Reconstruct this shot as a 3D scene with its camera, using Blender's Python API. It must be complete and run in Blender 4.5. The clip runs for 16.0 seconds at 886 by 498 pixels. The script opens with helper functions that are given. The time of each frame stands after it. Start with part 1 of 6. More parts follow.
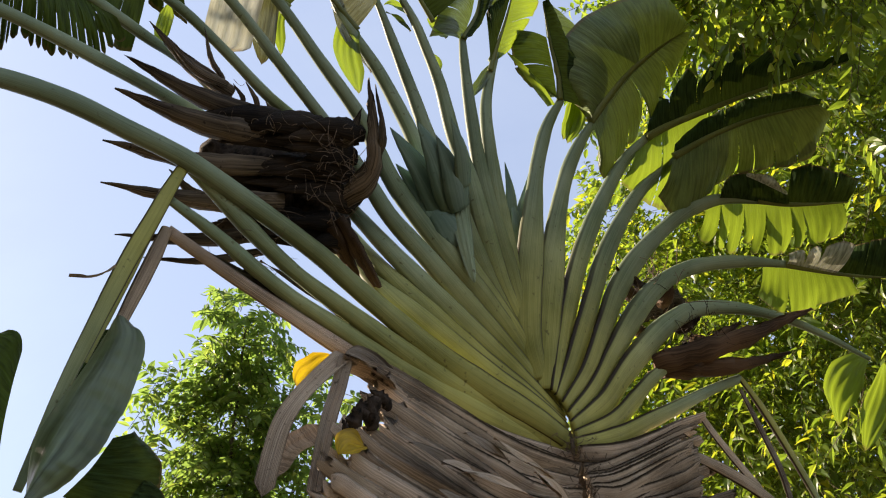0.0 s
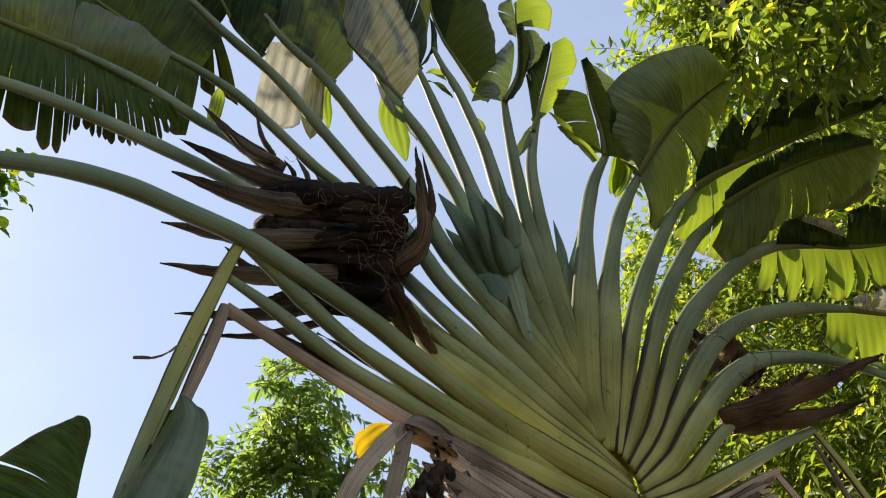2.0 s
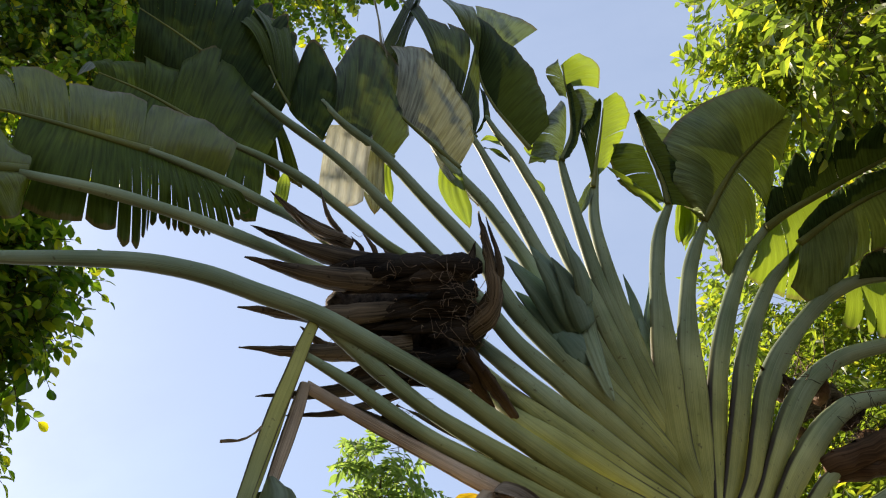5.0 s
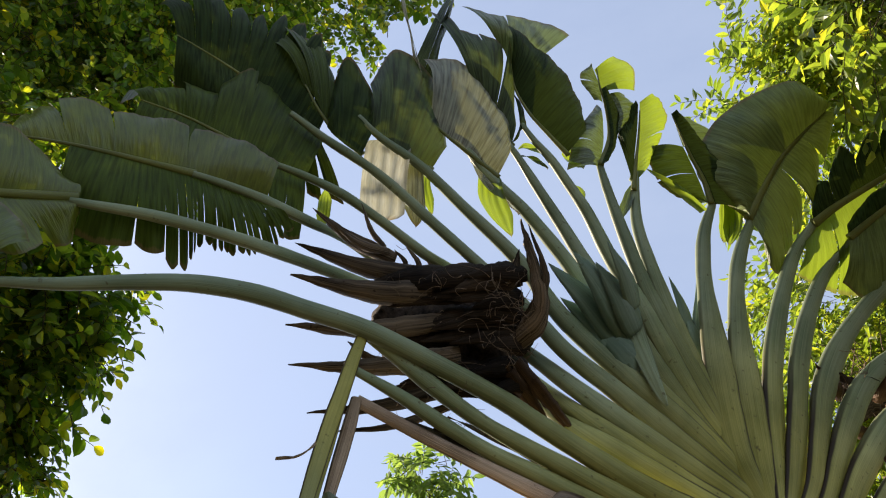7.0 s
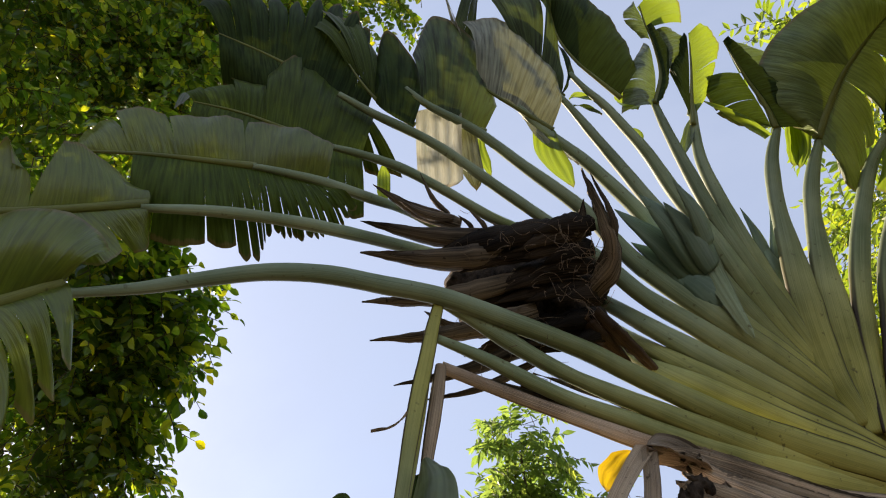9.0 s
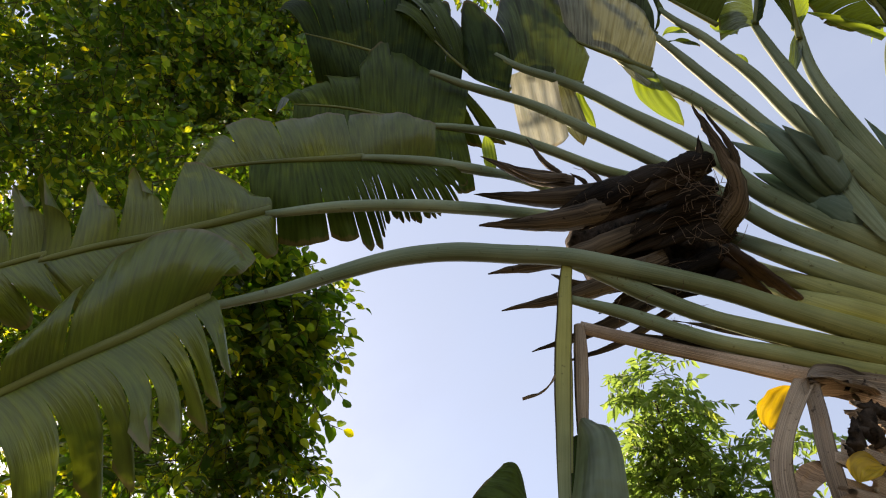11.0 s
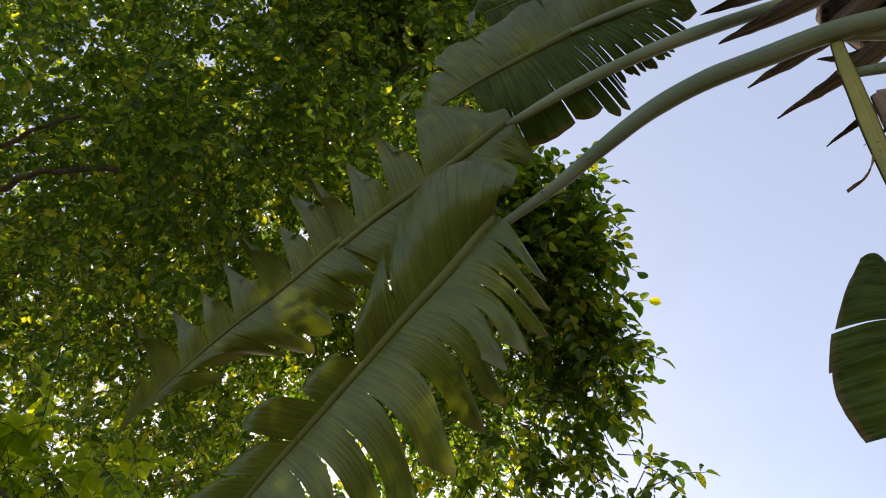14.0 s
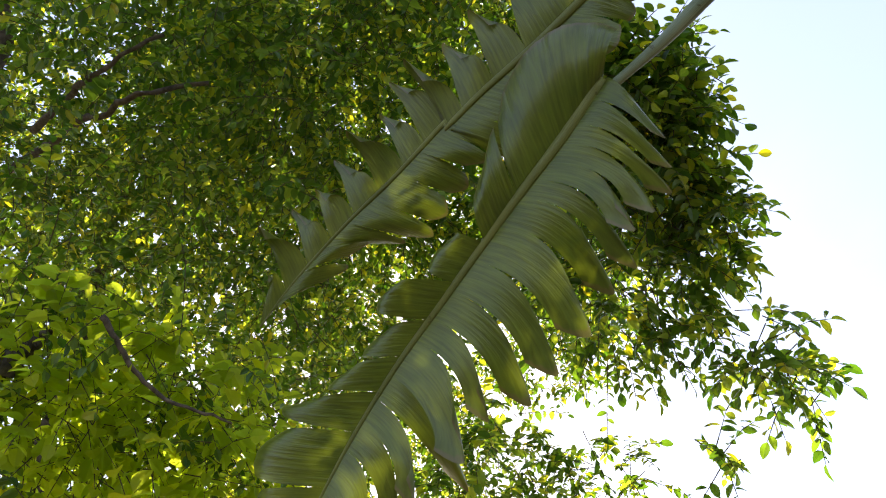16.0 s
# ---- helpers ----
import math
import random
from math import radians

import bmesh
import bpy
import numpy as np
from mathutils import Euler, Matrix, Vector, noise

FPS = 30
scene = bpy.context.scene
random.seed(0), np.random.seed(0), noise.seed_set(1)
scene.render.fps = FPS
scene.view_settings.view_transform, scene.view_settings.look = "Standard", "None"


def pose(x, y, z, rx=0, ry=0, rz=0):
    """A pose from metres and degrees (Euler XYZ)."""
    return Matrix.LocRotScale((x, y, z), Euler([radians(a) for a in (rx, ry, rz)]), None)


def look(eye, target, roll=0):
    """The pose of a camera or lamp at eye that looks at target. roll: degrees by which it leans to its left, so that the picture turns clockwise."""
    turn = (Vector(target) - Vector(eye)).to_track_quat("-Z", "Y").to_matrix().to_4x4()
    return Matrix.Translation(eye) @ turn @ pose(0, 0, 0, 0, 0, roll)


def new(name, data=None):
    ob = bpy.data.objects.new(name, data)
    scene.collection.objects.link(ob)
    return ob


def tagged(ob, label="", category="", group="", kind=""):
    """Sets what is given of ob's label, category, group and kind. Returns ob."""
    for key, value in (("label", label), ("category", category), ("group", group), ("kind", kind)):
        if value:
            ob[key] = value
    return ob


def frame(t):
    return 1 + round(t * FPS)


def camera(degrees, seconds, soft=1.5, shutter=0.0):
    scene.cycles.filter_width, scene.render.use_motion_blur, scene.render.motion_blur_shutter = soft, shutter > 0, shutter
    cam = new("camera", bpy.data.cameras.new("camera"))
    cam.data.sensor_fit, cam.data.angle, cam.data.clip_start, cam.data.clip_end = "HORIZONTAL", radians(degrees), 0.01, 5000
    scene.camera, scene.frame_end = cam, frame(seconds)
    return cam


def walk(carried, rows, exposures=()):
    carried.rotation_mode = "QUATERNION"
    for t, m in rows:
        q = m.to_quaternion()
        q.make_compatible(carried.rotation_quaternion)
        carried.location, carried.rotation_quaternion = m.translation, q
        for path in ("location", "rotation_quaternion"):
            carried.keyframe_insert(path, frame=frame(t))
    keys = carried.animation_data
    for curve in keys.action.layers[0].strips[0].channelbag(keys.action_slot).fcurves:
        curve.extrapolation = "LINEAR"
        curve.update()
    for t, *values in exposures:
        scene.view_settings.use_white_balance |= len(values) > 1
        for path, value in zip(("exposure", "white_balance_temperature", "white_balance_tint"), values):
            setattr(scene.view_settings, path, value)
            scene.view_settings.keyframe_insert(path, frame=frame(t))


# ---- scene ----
cam = camera(58.89, 16.0, soft=1.1)
PATH = [
    (0.0, 0.0000, -0.0000, 1.5500, 142.000, 0.000, -0.000),
    (0.5, -0.0089, -0.0020, 1.5531, 143.290, -0.187, 1.148),
    (1.0, -0.0135, -0.0047, 1.5600, 144.445, -0.486, 2.178),
    (1.5, -0.0247, -0.0125, 1.5670, 145.406, -0.666, 3.158),
    (2.0, -0.0323, -0.0142, 1.5708, 146.229, -0.969, 4.271),
    (2.5, -0.0351, -0.0119, 1.5701, 147.087, -1.231, 5.259),
    (3.0, -0.0407, -0.0017, 1.5678, 147.974, -1.345, 6.346),
    (3.5, -0.0445, 0.0017, 1.5672, 149.149, -1.350, 7.528),
    (4.0, -0.0496, 0.0052, 1.5602, 149.966, -1.628, 8.874),
    (6.5, -0.0896, 0.0093, 1.5539, 152.199, -3.158, 13.187),
    (7.0, -0.0997, 0.0130, 1.5564, 152.059, -3.378, 14.240),
    (7.5, -0.1019, 0.0212, 1.5599, 151.617, -3.403, 15.521),
    (8.0, -0.1049, 0.0295, 1.5549, 150.794, -3.363, 17.494),
    (10.5, -0.1910, 0.0131, 1.5377, 147.198, -4.629, 31.186),
    (11.0, -0.2171, -0.0198, 1.5386, 146.243, -4.916, 33.774),
    (11.5, -0.2556, -0.0456, 1.5355, 145.051, -5.189, 37.292),
    (12.0, -0.2886, -0.0506, 1.5295, 143.857, -5.123, 41.357),
    (12.5, -0.3041, -0.0535, 1.5230, 142.483, -4.892, 45.327),
    (13.0, -0.3262, -0.0679, 1.5111, 140.950, -4.568, 50.378),
    (13.5, -0.3506, -0.0927, 1.4973, 139.270, -4.066, 56.150),
    (14.0, -0.3724, -0.1259, 1.4899, 137.079, -3.381, 61.463),
    (14.5, -0.3882, -0.1721, 1.4825, 134.850, -2.976, 65.474),
    (15.0, -0.3997, -0.2076, 1.4702, 132.659, -2.914, 67.279),
    (15.5, -0.4196, -0.2270, 1.4542, 130.477, -2.851, 68.579),
    (16.0, -0.4477, -0.2373, 1.4353, 128.600, -2.801, 69.738),
]
walk(cam, [(t, pose(*row)) for t, *row in PATH], exposures=[(0.0, 1.31, 7600, 16), (3.0, 1.23, 7400, 14), (8.0, 1.24, 7700, 16), (10.5, 1.26, 8300, 18), (13.0, 1.24, 8300, 18), (14.5, 1.09, 7800, 18), (15.3, 1.18, 7500, 19), (16.0, 1.72, 7300, 19)])

# ---- sky and sun ----
SUN_AZIMUTH, SUN_HEIGHT = 76.0, 31.0      # degrees left of +y, and above the horizon
world = bpy.data.worlds.new("world")
scene.world = world
world.use_nodes = True
wn = world.node_tree
sky = wn.nodes.new("ShaderNodeTexSky")
sky.sky_type, sky.sun_disc = "NISHITA", False
sky.sun_elevation, sky.sun_rotation = radians(SUN_HEIGHT), radians(-SUN_AZIMUTH)
sky.air_density, sky.dust_density, sky.ozone_density = 0.95, 0.6, 1.7
# a thin high veil of cloud evens the blue and drifts in faint streaks
where = wn.nodes.new("ShaderNodeTexCoord")
wide = wn.nodes.new("ShaderNodeMapping")
wide.inputs["Scale"].default_value = (1.2, 2.6, 2.0)
streak = wn.nodes.new("ShaderNodeTexNoise")
streak.inputs["Scale"].default_value, streak.inputs["Detail"].default_value, streak.inputs["Roughness"].default_value = 1.6, 6.0, 0.6
veil = wn.nodes.new("ShaderNodeMapRange")
for k, value in enumerate((0.35, 0.7, 0.48, 0.74)):
    veil.inputs[k + 1].default_value = value
blend = wn.nodes.new("ShaderNodeMix")
blend.data_type = "RGBA"
blend.inputs[7].default_value = (1.5, 1.98, 2.9, 1)
wn.links.new(where.outputs["Generated"], wide.inputs[0])
wn.links.new(wide.outputs[0], streak.inputs["Vector"])
wn.links.new(streak.outputs[0], veil.inputs[0])
wn.links.new(veil.outputs[0], blend.inputs[0])
wn.links.new(sky.outputs[0], blend.inputs[6])
wn.links.new(blend.outputs[2], wn.nodes["Background"].inputs[0])
wn.nodes["Background"].inputs[1].default_value = 0.15
sun = new("sun", bpy.data.lights.new("sun", "SUN"))
sun.data.energy, sun.data.angle, sun.data.color = 5.0, radians(0.55), (1.0, 0.93, 0.82)
a, h = radians(SUN_AZIMUTH), radians(SUN_HEIGHT)
sun_way = Vector((-math.sin(a) * math.cos(h), math.cos(a) * math.cos(h), math.sin(h)))
sun.matrix_world = look(sun_way * 30, (0, 0, 0))

# ---- materials ----


def nodes_of(name):
    m = bpy.data.materials.new(name)
    m.use_nodes = True
    t = m.node_tree
    return m, t, t.nodes, t.links, t.nodes["Principled BSDF"]


def add(t, kind, **values):
    n = t.nodes.new(kind)
    for k, v in values.items():
        n.inputs[k.replace("_", " ")].default_value = v
    return n


def ramp(t, source, stops):
    r = t.nodes.new("ShaderNodeValToRGB")
    while len(r.color_ramp.elements) < len(stops):
        r.color_ramp.elements.new(0.5)
    for e, (p, c) in zip(r.color_ramp.elements, stops):
        e.position, e.color = p, (*c, 1)
    t.links.new(source, r.inputs[0])
    return r


def mixed(t, factor, a_in, b_in, blend="MIX"):
    m = t.nodes.new("ShaderNodeMix")
    m.data_type, m.blend_type = "RGBA", blend
    for socket, value in ((m.inputs[0], factor), (m.inputs[6], a_in), (m.inputs[7], b_in)):
        if isinstance(value, (int, float)):
            socket.default_value = value
        elif isinstance(value, tuple):
            socket.default_value = (*value, 1)
        else:
            t.links.new(value, socket)
    return m.outputs[2]


def translucent(t, bsdf, colour, share):
    """Leaf tissue: lets part of the light through."""
    tr = t.nodes.new("ShaderNodeBsdfTranslucent")
    if isinstance(colour, tuple):
        tr.inputs[0].default_value = (*colour, 1)
    else:
        t.links.new(colour, tr.inputs[0])
    mx = t.nodes.new("ShaderNodeMixShader")
    mx.inputs[0].default_value = share
    t.links.new(bsdf.outputs[0], mx.inputs[1])
    t.links.new(tr.outputs[0], mx.inputs[2])
    t.links.new(mx.outputs[0], t.nodes["Material Output"].inputs[0])


def leaf_blade_material(name, dark, light, through_colour, share=0.3, rough=0.42, dry=(0.16, 0.1, 0.05), dryness=0.5, veins=0.6, relief=0.9, gloss=0.45):
    """Big paddle blade: fine pleats along the side veins, blotches, a dry edge. UV: u along the midrib in metres, v from midrib (0) to edge (1)."""
    m, t, ns, ln, b = nodes_of(name)
    uv = ns.new("ShaderNodeUVMap")
    sep = ns.new("ShaderNodeSeparateXYZ")
    ln.new(uv.outputs[0], sep.inputs[0])
    geo = ns.new("ShaderNodeNewGeometry")
    big = add(t, "ShaderNodeTexNoise", Scale=5.0, Detail=4.0)
    ln.new(geo.outputs["Position"], big.inputs["Vector"])
    stretch = ns.new("ShaderNodeMapping")
    stretch.inputs["Scale"].default_value = (90, 2.5, 1)
    ln.new(uv.outputs[0], stretch.inputs[0])
    fine = add(t, "ShaderNodeTexNoise", Scale=1.0, Detail=3.0)
    ln.new(stretch.outputs[0], fine.inputs["Vector"])
    base = ramp(t, big.outputs[0], [(0.3, dark), (0.7, light)])
    veined = mixed(t, veins, base.outputs[0], ramp(t, fine.outputs[0], [(0.36, (0.12, 0.13, 0.12)), (0.5, (0.75, 0.75, 0.75)), (0.66, (1.25, 1.25, 1.25))]).outputs[0], "MULTIPLY")
    rim = add(t, "ShaderNodeMath")
    rim.operation = "MULTIPLY_ADD"
    ln.new(fine.outputs[0], rim.inputs[0])
    rim.inputs[1].default_value = 0.10
    ln.new(sep.outputs[1], rim.inputs[2])
    worn = ramp(t, rim.outputs[0], [(0.975, (0, 0, 0)), (1.0, (dryness,) * 3)])
    hue = mixed(t, worn.outputs[0], veined, dry)
    ln.new(hue, b.inputs["Base Color"])
    b.inputs["Roughness"].default_value = rough
    b.inputs["Specular IOR Level"].default_value = gloss
    bump = add(t, "ShaderNodeBump", Strength=relief, Distance=0.008)
    ln.new(fine.outputs[0], bump.inputs["Height"])
    ln.new(bump.outputs[0], b.inputs["Normal"])
    tint = mixed(t, 0.35, through_colour, base.outputs[0], "MULTIPLY")
    translucent(t, b, mixed(t, worn.outputs[0], tint, dry), share)
    return m


def stalk_material(name, low, high, speck, rough=0.4, streak=30.0, bump_depth=0.002, foot=None, reach=1.0, uneven=0.15, cloudy=0.5):
    """Petioles and sheaths: lengthwise streaks (UV u runs along, in metres), bloom, brown flecks and a brown edge (v near 0.5)."""
    m, t, ns, ln, b = nodes_of(name)
    uv = ns.new("ShaderNodeUVMap")
    mp = ns.new("ShaderNodeMapping")
    mp.inputs["Scale"].default_value = (1.6, streak, 1)
    ln.new(uv.outputs[0], mp.inputs[0])
    lines = add(t, "ShaderNodeTexNoise", Scale=1.0, Detail=5.0, Roughness=0.6)
    ln.new(mp.outputs[0], lines.inputs["Vector"])
    geo = ns.new("ShaderNodeNewGeometry")
    spots = add(t, "ShaderNodeTexNoise", Scale=38.0, Detail=3.0)
    ln.new(geo.outputs["Position"], spots.inputs["Vector"])
    cloud = add(t, "ShaderNodeTexNoise", Scale=3.0, Detail=3.0)
    ln.new(geo.outputs["Position"], cloud.inputs["Vector"])
    both = mixed(t, cloudy, lines.outputs[0], cloud.outputs[0])
    base = ramp(t, both, [(0.40, low), (0.60, high)])
    sep = ns.new("ShaderNodeSeparateXYZ")
    ln.new(uv.outputs[0], sep.inputs[0])
    tone = base.outputs[0]
    if foot:
        along = add(t, "ShaderNodeMath")
        along.operation = "MULTIPLY"
        ln.new(sep.outputs[0], along.inputs[0])
        along.inputs[1].default_value = 0.5 / reach
        sheath = ramp(t, along.outputs[0], [(0.2, (0.92, 0.92, 0.92)), (0.5, (0.12, 0.12, 0.12)), (0.65, (0, 0, 0))])
        tone = mixed(t, sheath.outputs[0], tone, ramp(t, both, [(0.38, foot[0]), (0.62, foot[1])]).outputs[0])
    fleck = ramp(t, spots.outputs[0], [(0.66, (0, 0, 0)), (0.74, (0.7, 0.7, 0.7))])
    hue = mixed(t, fleck.outputs[0], tone, speck)
    margin = ramp(t, sep.outputs[1], [(0.045, (1, 1, 1)), (0.105, (0, 0, 0)), (0.895, (0, 0, 0)), (0.955, (1, 1, 1))])
    low_part = ramp(t, sep.outputs[0], [(0.6, (1, 1, 1)), (1.0, (0.35, 0.35, 0.35))])
    dry_margin = mixed(t, 1.0, margin.outputs[0], low_part.outputs[0], "MULTIPLY")
    own = ns.new("ShaderNodeObjectInfo")
    hue = mixed(t, 1.0, hue, ramp(t, own.outputs["Random"], [(0.0, (1 - uneven,) * 3), (0.5, (1.0, 1.0 - 0.1 * uneven, 1.0 - 0.25 * uneven)), (1.0, (1 + 0.5 * uneven, 1 + 0.45 * uneven, 1 + 0.4 * uneven))]).outputs[0], "MULTIPLY")
    hue = mixed(t, dry_margin, hue, (0.03, 0.019, 0.01))
    ln.new(hue, b.inputs["Base Color"])
    b.inputs["Roughness"].default_value = rough
    b.inputs["Specular IOR Level"].default_value = 0.2 if rough < 0.55 else 0.1
    bump = add(t, "ShaderNodeBump", Strength=0.5, Distance=bump_depth)
    ln.new(lines.outputs[0], bump.inputs["Height"])
    ln.new(bump.outputs[0], b.inputs["Normal"])
    return m


def foliage_material(name, stops, through_colour, share=0.45, rough=0.45, uneven=0.45):
    m, t, ns, ln, b = nodes_of(name)
    geo = ns.new("ShaderNodeNewGeometry")
    base = ramp(t, geo.outputs["Random Per Island"], stops)
    patch = add(t, "ShaderNodeTexNoise", Scale=22.0, Detail=2.0)
    ln.new(geo.outputs["Position"], patch.inputs["Vector"])
    hue = mixed(t, 0.3, base.outputs[0], ramp(t, patch.outputs[0], [(0.3, (0.45, 0.5, 0.4)), (0.7, (1, 1, 1))]).outputs[0], "MULTIPLY")
    ln.new(hue, b.inputs["Base Color"])
    b.inputs["Roughness"].default_value = rough
    tint = mixed(t, uneven, through_colour, ramp(t, geo.outputs["Random Per Island"], [(0.0, (0.12, 0.3, 0.1)), (0.6, (0.4, 0.6, 0.25)), (0.85, (1.05, 1.1, 0.6)), (1.0, (1.5, 1.2, 0.3))]).outputs[0], "MULTIPLY")
    translucent(t, b, tint, share)
    return m


def rough_material(name, low, high, scale=14.0, rough=0.85, depth=0.01):
    m, t, ns, ln, b = nodes_of(name)
    geo = ns.new("ShaderNodeNewGeometry")
    one = add(t, "ShaderNodeTexNoise", Scale=scale, Detail=6.0, Roughness=0.65)
    ln.new(geo.outputs["Position"], one.inputs["Vector"])
    base = ramp(t, one.outputs[0], [(0.35, low), (0.65, high)])
    ln.new(base.outputs[0], b.inputs["Base Color"])
    b.inputs["Roughness"].default_value = rough
    b.inputs["Specular IOR Level"].default_value = 0.1
    bump = add(t, "ShaderNodeBump", Strength=0.7, Distance=depth)
    ln.new(one.outputs[0], bump.inputs["Height"])
    ln.new(bump.outputs[0], b.inputs["Normal"])
    return m


BLADE = leaf_blade_material("blade_green", (0.033, 0.06, 0.009), (0.06, 0.092, 0.015), (0.22, 0.34, 0.03), 0.07, 0.45, gloss=0.09)
BLADE_THIN = leaf_blade_material("blade_thin", (0.085, 0.13, 0.04), (0.15, 0.2, 0.065), (0.3, 0.42, 0.04), 0.035, 0.45, veins=0.45, gloss=0.25)
BLADE_OLIVE = leaf_blade_material("blade_olive", (0.06, 0.094, 0.009), (0.115, 0.148, 0.016), (0.34, 0.44, 0.03), 0.12, 0.3, veins=0.45, relief=0.5, gloss=0.45)
# darker copy of the green blade, shade from leaves above put into it
BLADE_SHADED = leaf_blade_material("blade_shaded", (0.014, 0.032, 0.01), (0.03, 0.052, 0.015), (0.2, 0.3, 0.03), 0.03, 0.6, veins=0.7, gloss=0.05)
BLADE_GLAUCOUS = leaf_blade_material("blade_glaucous", (0.08, 0.115, 0.07), (0.14, 0.175, 0.12), (0.25, 0.36, 0.06), 0.14, 0.38, veins=0.85)
# grey-green blade, its colour lightened to carry the sunlight on it
BLADE_GREY_LIT = leaf_blade_material("blade_grey_lit", (0.14, 0.16, 0.11), (0.29, 0.31, 0.24), (0.3, 0.3, 0.1), 0.12, 0.5, veins=0.95)
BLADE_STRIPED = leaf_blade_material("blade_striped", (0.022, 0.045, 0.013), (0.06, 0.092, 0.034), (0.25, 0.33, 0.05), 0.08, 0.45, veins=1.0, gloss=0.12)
# brighter copy of the green blade, with backlight put into the colour
BLADE_LIT = leaf_blade_material("blade_backlit", (0.06, 0.12, 0.018), (0.10, 0.17, 0.028), (0.36, 0.48, 0.04), 0.42)
BLADE_YELLOW = leaf_blade_material("blade_yellow", (0.45, 0.30, 0.02), (0.6, 0.42, 0.03), (0.7, 0.5, 0.02), 0.4)
PETIOLE = stalk_material("petiole_green", (0.125, 0.18, 0.105), (0.26, 0.325, 0.215), (0.08, 0.065, 0.025), 0.48, foot=((0.17, 0.175, 0.03), (0.44, 0.42, 0.11)))
PETIOLE_OLD = stalk_material("petiole_yellowing", (0.125, 0.18, 0.105), (0.26, 0.325, 0.215), (0.08, 0.065, 0.025), 0.48, reach=1.7, foot=((0.17, 0.175, 0.03), (0.44, 0.42, 0.11)))
RIB = stalk_material("midrib_olive", (0.09, 0.11, 0.03), (0.17, 0.19, 0.055), (0.06, 0.055, 0.02))
DEAD = stalk_material("petiole_dead", (0.13, 0.10, 0.076), (0.62, 0.51, 0.41), (0.05, 0.034, 0.024), 0.75, 40.0, 0.012, uneven=0.6, cloudy=0.35)
# near-black: the scorched stubs, also the flower-head core and some low bracts
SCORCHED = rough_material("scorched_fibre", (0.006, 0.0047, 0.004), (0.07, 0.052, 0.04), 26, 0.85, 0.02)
# direct sun on the blade is put into this pale colour
BLADE_SUNLIT = leaf_blade_material("blade_sunlit", (0.32, 0.32, 0.26), (0.5, 0.49, 0.42), (0.5, 0.5, 0.38), 0.3, 0.5, veins=0.9)
BRACT_DRY = stalk_material("bract_dry", (0.012, 0.0095, 0.0075), (0.19, 0.155, 0.12), (0.010, 0.0075, 0.0055), 0.6, 14.0, 0.012, uneven=0.5, cloudy=0.3)
BRACT_DARK = stalk_material("bract_dark", (0.006, 0.005, 0.0045), (0.05, 0.038, 0.029), (0.006, 0.005, 0.004), 0.75, 20.0, 0.02, uneven=0.6, cloudy=0.55)
BRACT_RED = stalk_material("bract_russet", (0.028, 0.017, 0.010), (0.12, 0.072, 0.042), (0.03, 0.018, 0.01), 0.6, 30.0, 0.006)
BRACT_GREEN = stalk_material("bract_green", (0.08, 0.14, 0.105), (0.16, 0.23, 0.18), (0.07, 0.10, 0.06), 0.42, 18.0)
FIBRE = rough_material("dry_fibre", (0.05, 0.034, 0.024), (0.22, 0.165, 0.12), 60)
BARK = rough_material("bark_grey", (0.05, 0.042, 0.033), (0.15, 0.125, 0.10), 18, 0.9, 0.015)
TWIG = rough_material("twig_brown", (0.05, 0.045, 0.025), (0.12, 0.10, 0.06), 30)
# one leaf in two copies: light raised in the near, shade in the far
LEAF_NEAR_LIT = foliage_material("foliage_round_lit", [(0.0, (0.018, 0.052, 0.018)), (0.7, (0.05, 0.105, 0.034)), (0.975, (0.10, 0.14, 0.03)), (1.0, (0.3, 0.26, 0.03))], (0.54, 0.63, 0.07), 0.56, 0.3, 1.0)
LEAF_FAR_SHADED = foliage_material("foliage_round_shaded", [(0.0, (0.018, 0.052, 0.018)), (0.7, (0.05, 0.105, 0.034)), (0.975, (0.10, 0.14, 0.03)), (1.0, (0.3, 0.26, 0.03))], (0.6, 0.65, 0.06), 0.4, 0.3, 1.0)
LEAF_LONG = foliage_material("foliage_long", [(0.0, (0.05, 0.09, 0.02)), (0.8, (0.11, 0.16, 0.032)), (1.0, (0.18, 0.22, 0.04))], (0.48, 0.56, 0.07), 0.5, 0.35, 0.7)
LEAF_FINE = foliage_material("foliage_fine", [(0.0, (0.045, 0.095, 0.025)), (0.8, (0.09, 0.15, 0.04)), (1.0, (0.16, 0.21, 0.05))], (0.38, 0.53, 0.12), 0.5)
# light from behind is raised in this yellow-green leaf colour
LEAF_ROUND = foliage_material("foliage_backlit", [(0.0, (0.06, 0.1, 0.015)), (0.8, (0.11, 0.16, 0.02)), (1.0, (0.22, 0.24, 0.03))], (0.78, 0.9, 0.06), 0.75)
SOIL = rough_material("soil_and_litter", (0.08, 0.06, 0.036), (0.17, 0.135, 0.08), 3.0, 0.95, 0.03)

# ---- mesh helpers ----


def mesh_of(name, verts, faces, material, uvs=None, smooth=True):
    me = bpy.data.meshes.new(name)
    me.from_pydata([tuple(v) for v in verts], [], faces)
    if uvs is not None:
        layer = me.uv_layers.new(name="UVMap")
        idx = np.empty(len(me.loops), dtype=np.int32)
        me.loops.foreach_get("vertex_index", idx)
        layer.data.foreach_set("uv", np.asarray(uvs, dtype=np.float32)[idx].ravel())
    me.materials.append(material)
    if smooth:
        me.polygons.foreach_set("use_smooth", [True] * len(me.polygons))
    me.update()
    return me


